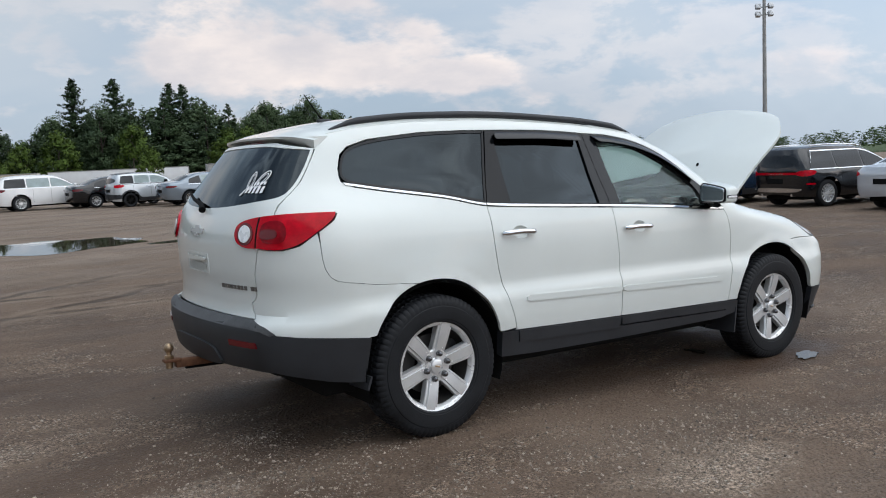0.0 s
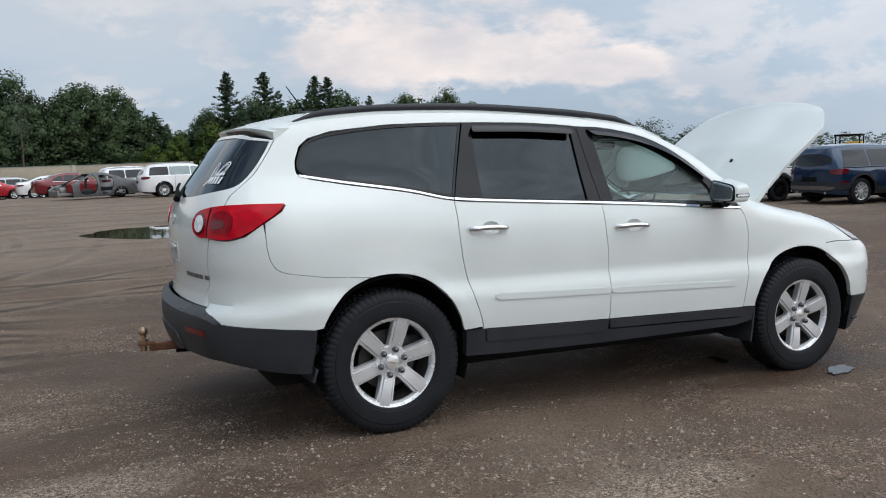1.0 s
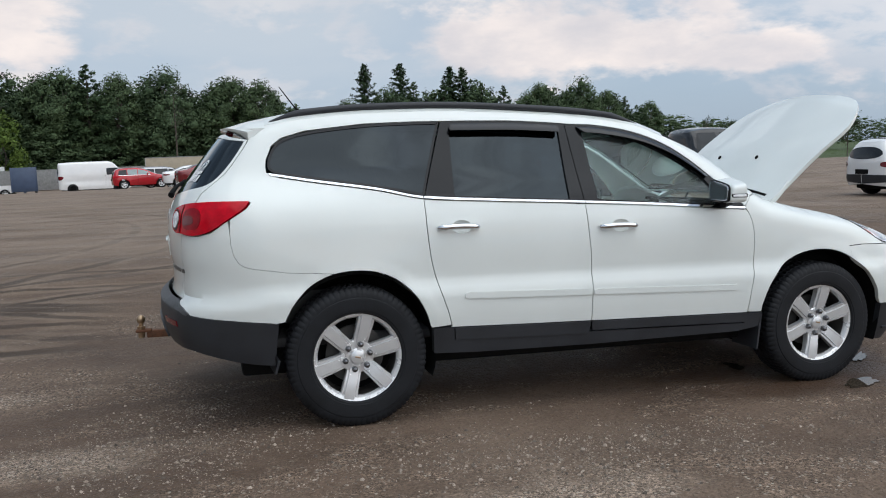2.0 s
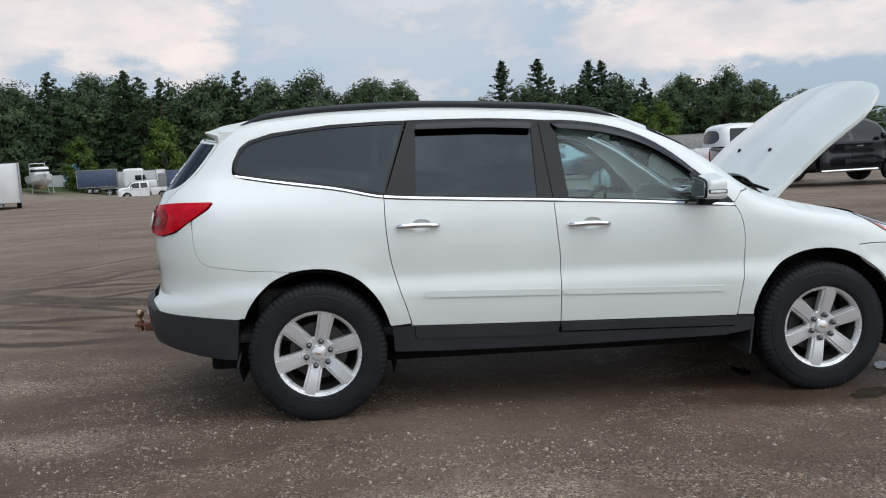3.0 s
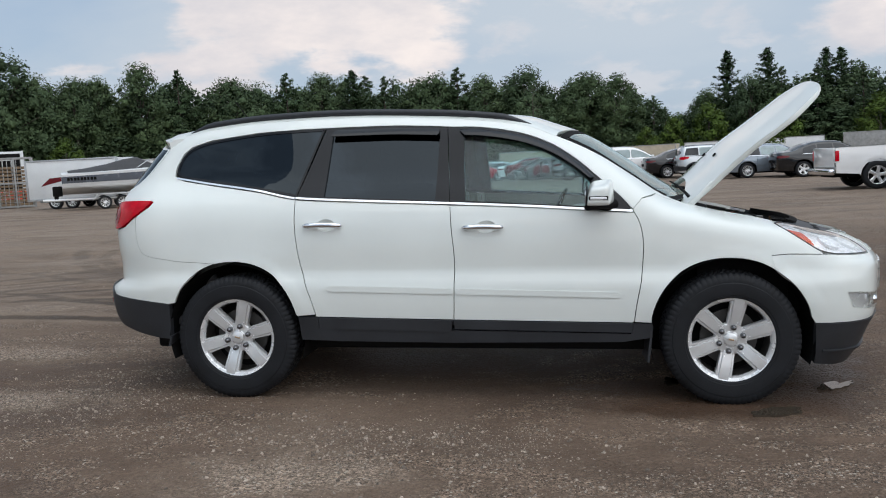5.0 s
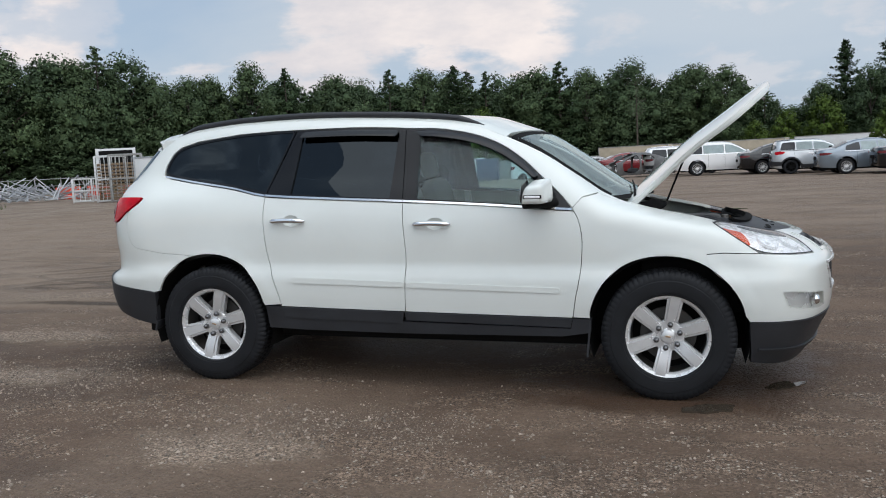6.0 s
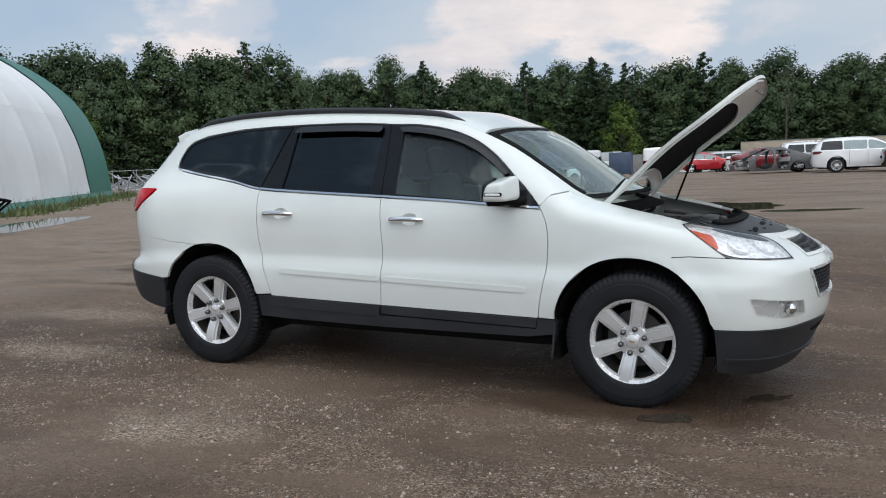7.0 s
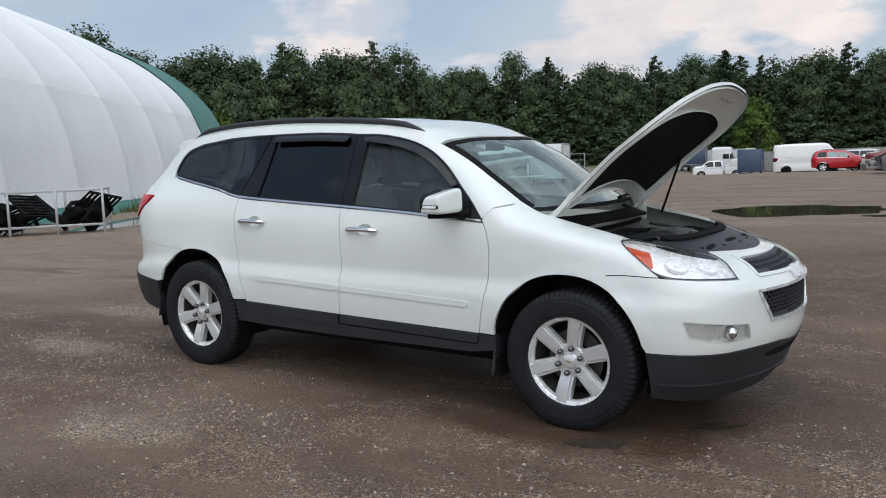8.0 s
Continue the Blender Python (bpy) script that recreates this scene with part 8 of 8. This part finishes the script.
def foliage(lumps, count, size, rnd, squash=.8, core=.44):
    """Leaf clumps over rounded boughs, each bough with a dense inside."""
    e = np.array([p for p, _ in lumps])
    r = np.array([q for _, q in lumps])
    share = np.maximum(6, (count * r * r / (r * r).sum())).astype(int)
    who = np.repeat(np.arange(len(r)), share)
    d = unit(rnd.normal(size=(len(who), 3)) + (0, 0, .25))
    lump = 1 + .16 * np.sin(d[:, :1] * 5 + e[who, :1]) * np.sin(d[:, 1:2] * 5 + e[who, 1:2] + d[:, 2:3] * 4)
    c = e[who] + d * r[who, None] * lump * rnd.uniform(.58, 1.13, (len(who), 1)) * (1, 1, squash) + rnd.normal(size=(len(who), 3)) * r[who, None] * .10
    mid = e.mean(0)
    away = unit(c - mid)
    v, f, n = leaves(c, d * .55 + away * .6, rnd.uniform(.6, 1.25, len(who)) * size, rnd)
    k = len(r)
    cv = (e[:, None] + ICO[None] * r[:, None, None] * core * rnd.uniform(.8, 1.15, (k, 12, 1)) * (1, 1, squash)).reshape(-1, 3)
    cf = (ICO_F[None] + 12 * np.arange(k)[:, None, None]).reshape(-1, 3) + len(v)
    return np.concatenate([v, cv]), np.concatenate([f, cf]), np.concatenate([n, np.tile(ICO, (k, 1))])


def boughs(rnd, h, spread, first, k, peak=1.0):
    """Where the boughs of a broad crown sit: an uneven dome with shoulders."""
    out = []
    for i in range(k):
        q = (i + .5) / k
        z = h * (first + (.88 - first) * q)
        full = spread * math.sqrt(max(.10, 1 - ((q - .40) / .63) ** 2)) * (1 - .12 * peak * q ** 3)
        a = i * 2.4 + rnd.uniform(-.6, .6)
        rad = full * rnd.uniform(.50, .86)
        out.append((np.array((math.cos(a) * rad, math.sin(a) * rad, z + rnd.uniform(-.025, .025) * h)), spread * rnd.uniform(.20, .36) * (1 - .22 * q)))
    out.append((np.array((0.0, 0.0, h * .90)), spread * .34))
    return out


def broad_tree(seed, h, spread, count, first=.22, k=46, size=.175, peak=1.0):
    rnd = np.random.RandomState(seed)
    trunk = [(0, 0, -.2), (rnd.uniform(-.1, .1), rnd.uniform(-.1, .1), h * .2), (rnd.uniform(-.3, .3), rnd.uniform(-.3, .3), h * .42), (rnd.uniform(-.4, .4), rnd.uniform(-.4, .4), h * .8)]
    wood = [tube(trunk, [.018 * h, .014 * h, .010 * h, .003 * h], 7)]
    lumps = boughs(rnd, h, spread, first, k, peak)
    for e, r in lumps[::4]:
        root = Vector(trunk[1]).lerp(Vector(trunk[3]), min(1, max(0, (e[2] / h - .30) * 1.2)))
        wood.append(tube([tuple(root), tuple((root + Vector(e)) / 2 + Vector((0, 0, .3))), tuple(e)], [.006 * h, .005 * h, .003 * h], 5))
    return join(*wood), foliage(lumps, count, size, rnd)


def pine_tree(seed, h, spread, count):
    """A pine-like tree whose crown ends in several ragged points."""
    rnd = np.random.RandomState(seed)
    wood = [tube([(0, 0, -.2), (.1, 0, h * .5), (0, .1, h * .97)], [.014 * h, .010 * h, .02], 7)]
    lumps = []
    for i in range(60):
        q = (i + .5) / 60
        z = h * (.22 + .76 * q)
        rad = spread * (1 - q ** 1.6) * rnd.uniform(.35, 1.0) + .15
        a = i * 2.4 + rnd.uniform(-.5, .5)
        e = np.array((math.cos(a) * rad, math.sin(a) * rad, z + rad * .12))
        lumps.append((e, (.42 + .95 * (1 - q)) * rnd.uniform(.7, 1.05)))
        if i % 3 == 0:
            wood.append(tube([(0, 0, z - .3), tuple(e)], [.05, .02], 4, False))
    return join(*wood), foliage(lumps, count, .18, rnd, .55, .62)


def conifer(seed, h, spread, count):
    """A tall pine: uneven flat boughs of several lengths on a straight stem, with gaps between them."""
    rnd = np.random.RandomState(seed)
    wood = [tube([(0, 0, -.2), (.1, 0, h * .5), (0, 0, h)], [.014 * h, .009 * h, .01], 7)]
    cs, ds = [], []
    arms = 170
    for i in range(arms):
        q = ((i + rnd.uniform(0, 1)) / arms) ** 1.1
        z = h * (.10 + .89 * q)
        r = spread * ((1 - q) ** .75 * (.70 + .30 * min(1, 3 * q)) + .03)
        a = i * 2.4 + rnd.uniform(-.7, .7)
        rr = r * rnd.choice((.45, .7, .9, 1.0, 1.18), p=(.2, .25, .25, .2, .1))
        rise = rnd.uniform(-.22, .18) + .25 * q
        tip = np.array((math.cos(a) * rr, math.sin(a) * rr, z + rr * rise))
        m = max(10, int(count * (.25 + rr / spread) / arms * 1.5))
        t = rnd.uniform(.0, 1, m)[:, None] ** .75
        base = np.array((0, 0, z))
        bow = np.array((0, 0, -.10 * rr)) * np.sin(t * math.pi)
        cs.append(base + (tip - base) * t + bow + rnd.normal(size=(m, 3)) * (.05 + .17 * np.sin(t * 2.6)) * (1, 1, .45))
        ds.append(np.tile((math.cos(a) * .5, math.sin(a) * .5, 1.0), (m, 1)))
        if i % 3 == 0:
            wood.append(tube([(0, 0, z), tuple(tip)], [.03, .008], 4, False))
    cs = np.concatenate(cs)
    v, f, n = leaves(cs, np.concatenate(ds), rnd.uniform(.10, .24, len(cs)), rnd, .45)
    lumps = [(np.array((rnd.uniform(-.2, .2), rnd.uniform(-.2, .2), h * (.12 + .66 * i / 16))), spread * .34 * (1 - i / 19)) for i in range(16)]
    v2, f2, n2 = foliage(lumps, 300, .25, rnd)
    return join(*wood), (np.concatenate([v, v2]), np.concatenate([f, f2 + len(v)]), np.concatenate([n, n2]))


def airy_tree(seed, h, spread, leaf_count, limbs=26):
    """A thin crown with sky between its twigs."""
    rnd = random.Random(seed)
    wood, tips = [tube([(0, 0, -.2), (.1, 0, h * .5), (0, .1, h * .92)], [.012 * h, .008 * h, .01], 6)], []
    for i in range(limbs):
        z = h * rnd.uniform(.35, .95)
        a, l = rnd.uniform(0, 6.28), spread * rnd.uniform(.45, 1.0) * (1.25 - .8 * z / h)
        e = (math.cos(a) * l, math.sin(a) * l, z + l * .45)
        wood.append(tube([(0, 0, z - .3), e], [.03, .01], 4, False))
        for _ in range(5):
            tips.append([e[k] + rnd.gauss(0, spread * .16) for k in range(3)])
            wood.append(tube([e, tuple(tips[-1])], [.014, .006], 3, False))
    rs = np.random.RandomState(seed)
    c = np.repeat(np.array(tips), leaf_count, 0)
    c = c + rs.normal(size=c.shape) * spread * .09
    return join(*wood), leaves(c, rs.normal(size=c.shape), rs.uniform(.06, .15, len(c)), rs)


def tree_thing(name, vfs, leaf, label, m, cat="tree"):
    t = thing(name, label, cat, m)
    part("trunk", vfs[0], BARK, t)
    part("crown", leafy("crown", *vfs[1], leaf), None, t)
    return t


TREE_LINE = [(84, 145), (70, 150), (30, 166), (-2, 170), (-40, 158), (-72, 130), (-90, 98), (-100, 66), (-109, 36), (-120, 6), (-132, -24)]


def on_line(d, line=TREE_LINE):
    p = np.array(line, float)
    s = np.concatenate([[0], np.cumsum(np.linalg.norm(np.diff(p, axis=0), axis=1))])
    return np.array((np.interp(d, s, p[:, 0]), np.interp(d, s, p[:, 1]))), s[-1]


def canopy(d):
    """How high the wood's top stands, by the way along its edge."""
    return float(np.interp(d, [0, 6, 14, 20, 25, 31, 37, 45, 52, 58, 61, 65, 69, 72, 76, 84, 89, 92, 96, 100, 108, 125, 135, 157, 165, 175, 187, 195, 211, 224, 234, 245, 338], [10, 10.5, 14.7, 14.8, 12.7, 13.8, 15.5, 14.5, 14.2, 13, 11.3, 9.4, 9.4, 12.7, 15.7, 18, 15.5, 15.2, 19, 19, 17.8, 17.8, 18.3, 17.4, 19.3, 18.8, 17.6, 20, 20, 19.6, 17.8, 20.5, 21]))


def wood_stuff(name, label, spots, leaf, leaf_count, seed):
    """Many crowns in one mesh; spots hold x, y, z, height, width."""
    rnd = np.random.RandomState(seed)
    crowns = [(v.reshape(-1, 3), f, q) for v, f, q in (foliage(boughs(np.random.RandomState(seed + i), 1.0, .30, .10, 26), leaf_count, .0165, np.random.RandomState(seed + 9 + i)) for i in range(5))]
    vs, fs, ns, n = [], [], [], 0
    for x, y, z, h, w in spots:
        v, f, q = crowns[rnd.randint(5)]
        a = rnd.uniform(0, 6.28)
        c, s = math.cos(a), math.sin(a)
        vs.append(np.stack([(v[:, 0] * c - v[:, 1] * s) * w / .6, (v[:, 0] * s + v[:, 1] * c) * w / .6, v[:, 2] * h], -1) + (x, y, z))
        ns.append(np.stack([q[:, 0] * c - q[:, 1] * s, q[:, 0] * s + q[:, 1] * c, q[:, 2]], -1))
        fs.append(f + n)
        n += len(v)
    tagged(new(name, leafy(name, np.concatenate(vs), np.concatenate(fs), np.concatenate(ns), leaf)), label, "wood", kind="stuff")


def build_trees():
    rnd = random.Random(21)
    kinds = [("tree", broad_tree(1, 16.5, 5.4, 10500), LEAF, "tall broadleaf tree with a full dark green crown"), ("tree", broad_tree(2, 16, 5.0, 10000, .16), LEAF_DARK, "dense dark green broadleaf tree at the wood's edge"), ("tree", broad_tree(3, 17.5, 4.6, 9400, .3, 40, .175, 1.6), LEAF, "slim tall broadleaf tree with gaps in its crown"), ("tree", broad_tree(4, 15, 6.2, 11500, .10, 54), LEAF_DARK, "broad round-crowned tree with branches to the ground"), ("tree", broad_tree(5, 17, 5.4, 10000, .2, 50, .175, .6), LEAF, "leafy woodland tree with an uneven top"), ("pine", pine_tree(6, 18, 3.8, 8600), LEAF_DARK, "dark pine with a ragged pointed top"), ("pine", pine_tree(7, 17.5, 4.2, 8600), NEEDLE, "broad dark pine among the broadleaf trees")]
    _, total = on_line(0)
    made = {}

    def plant(k, x, y, scale, turn):
        m = pose(x, y, ground_at(x, y) - .1, 0, 0, turn)
        if k not in made:
            name, vf, leaf, label = kinds[k]
            made[k] = tree_thing(name, vf, leaf, label, m)
            made[k]["group"] = "trees of the wood's edge"
            made[k].scale = (scale,) * 3
        else:
            t = copy_thing(made[k], m)
            t.scale = (scale * rnd.uniform(.9, 1.12), scale * rnd.uniform(.9, 1.12), scale)
    d = 0.0
    while d < total:
        (x, y), _ = on_line(d)
        k = rnd.choice((0, 1, 2, 3, 4, 2, 4, 5, 6, 5, 6))
        tall = 1.12 * (canopy(d) - ground_at(x, y)) / (16.5, 16, 17.5, 15, 17, 18, 17.5)[k]
        plant(k, x + rnd.uniform(-2, 2), y + rnd.uniform(-3, 3), tall * rnd.uniform(.90, 1.01), rnd.uniform(0, 360))
        d += rnd.uniform(4.0, 6.0)
    # the wood behind, and the undergrowth along its foot
    spots = []
    d = 0.0
    while d < total:
        for back, low in ((5, .88), (10, .96), (16, 1.02), (-3, .40), (0, .62), (-5, .20)):
            (x, y), _ = on_line(d + rnd.uniform(-2.5, 2.5))
            (x2, y2), _ = on_line(d + 3)
            t = Vector((x2 - x, y2 - y, 0)).normalized() if d + 5 < total else Vector((-.3, -.9, 0)).normalized()
            if low < .5 and rnd.random() < .3:
                continue
            a, b = x + t.y * back, y - t.x * back
            h = 1.14 * (canopy(d) - ground_at(a, b)) * low * rnd.uniform(.84, 1.02)
            spots.append((a, b, ground_at(a, b) - .8, h, rnd.uniform(12, 15) if low > .5 else h * rnd.uniform(.9, 1.5)))
        d += 4.2
    wood_stuff("wood", "dense dark green mixed wood behind the first trees", spots, LEAF_DARK, 1900, 41)
    # spruces that top the line
    con = [conifer(11, 18, 6.0, 15000), conifer(12, 18, 6.4, 15000)]
    for x, y, k, h in CONIFERS:
        z = ground_at(x, y)
        t = tree_thing("conifer", con[k], NEEDLE, "tall dark conifer rising above the wood", pose(x, y, z, 0, 0, x * 7))
        t["group"], t.scale = "conifers", ((h - z) / 18 * (.92 if h > 17 else 1.0),) * 2 + ((h - z) / 18,)
    # lighter young trees in front of it
    bush = broad_tree(31, 8, 3.0, 4200, .06, 34, .16)
    for x, y, s in ((20.5, 78, .62), (-30, 138, 1.5), (-41, 131, 1.05), (44, 120, 1.2), (14, 138, .9), (21, 160, 1.2), (27, 158, 1.45), (38, 150, 1.5), (55, 140, 1.35), (-84, 74, 1.2), (-64, 98, .9), (-92, 48, .8), (-97, 50, 1.3)):
        t = tree_thing("young_tree", bush, LEAF_LIGHT, "light green young tree in front of the wood", pose(x, y, ground_at(x, y), 0, 0, x * 13))
        t.scale = (s,) * 3
    for x, y, h, w, n in AIRY:
        tree_thing("bare_tree" if n < 8 else "tree", airy_tree(int(x) + 200, h, w, n), LEAF_DARK, "thin half-bare tree against the sky" if n < 8 else "small airy tree with sky between its leaves", pose(x, y, ground_at(x, y)))
    # the low far wood beyond the yard
    spots = []
    for i in range(420):
        a = radians(rnd.uniform(-40, 66))
        dist = rnd.uniform(235, 290)
        h = float(np.interp(math.degrees(a), [-40, 20, 27, 30, 33, 38, 42, 46, 50, 55, 60, 66], [4, 6, 6.5, 5.2, 4.4, 5.2, 6.4, 8.4, 7, 8.4, 11, 14])) * rnd.uniform(.7, 1.06)
        spots.append((dist * math.cos(a), dist * math.sin(a), -.5, h, h * rnd.uniform(1.1, 1.7)))
    wood_stuff("far_wood", "low grey-green far wood beyond the yard", spots, LEAF, 420, 61)


CONIFERS = ((32.5, 170.3, 0, 20.2), (40.1, 170.3, 1, 20.4), (50.9, 170.3, 0, 19.6), (53.6, 170.3, 1, 19.5), (-38.6, 152, 1, 19.6))
AIRY = ((73, 89, 6.5, 3.0, 14), (67, 94, 6.2, 1.3, 4), (65, 96, 6.4, 1.2, 3), (78, 85, 5.4, 2.4, 9), (-5, 152, 17, 2.4, 4), (92, 62, 4.6, 2.0, 8))
build_trees()
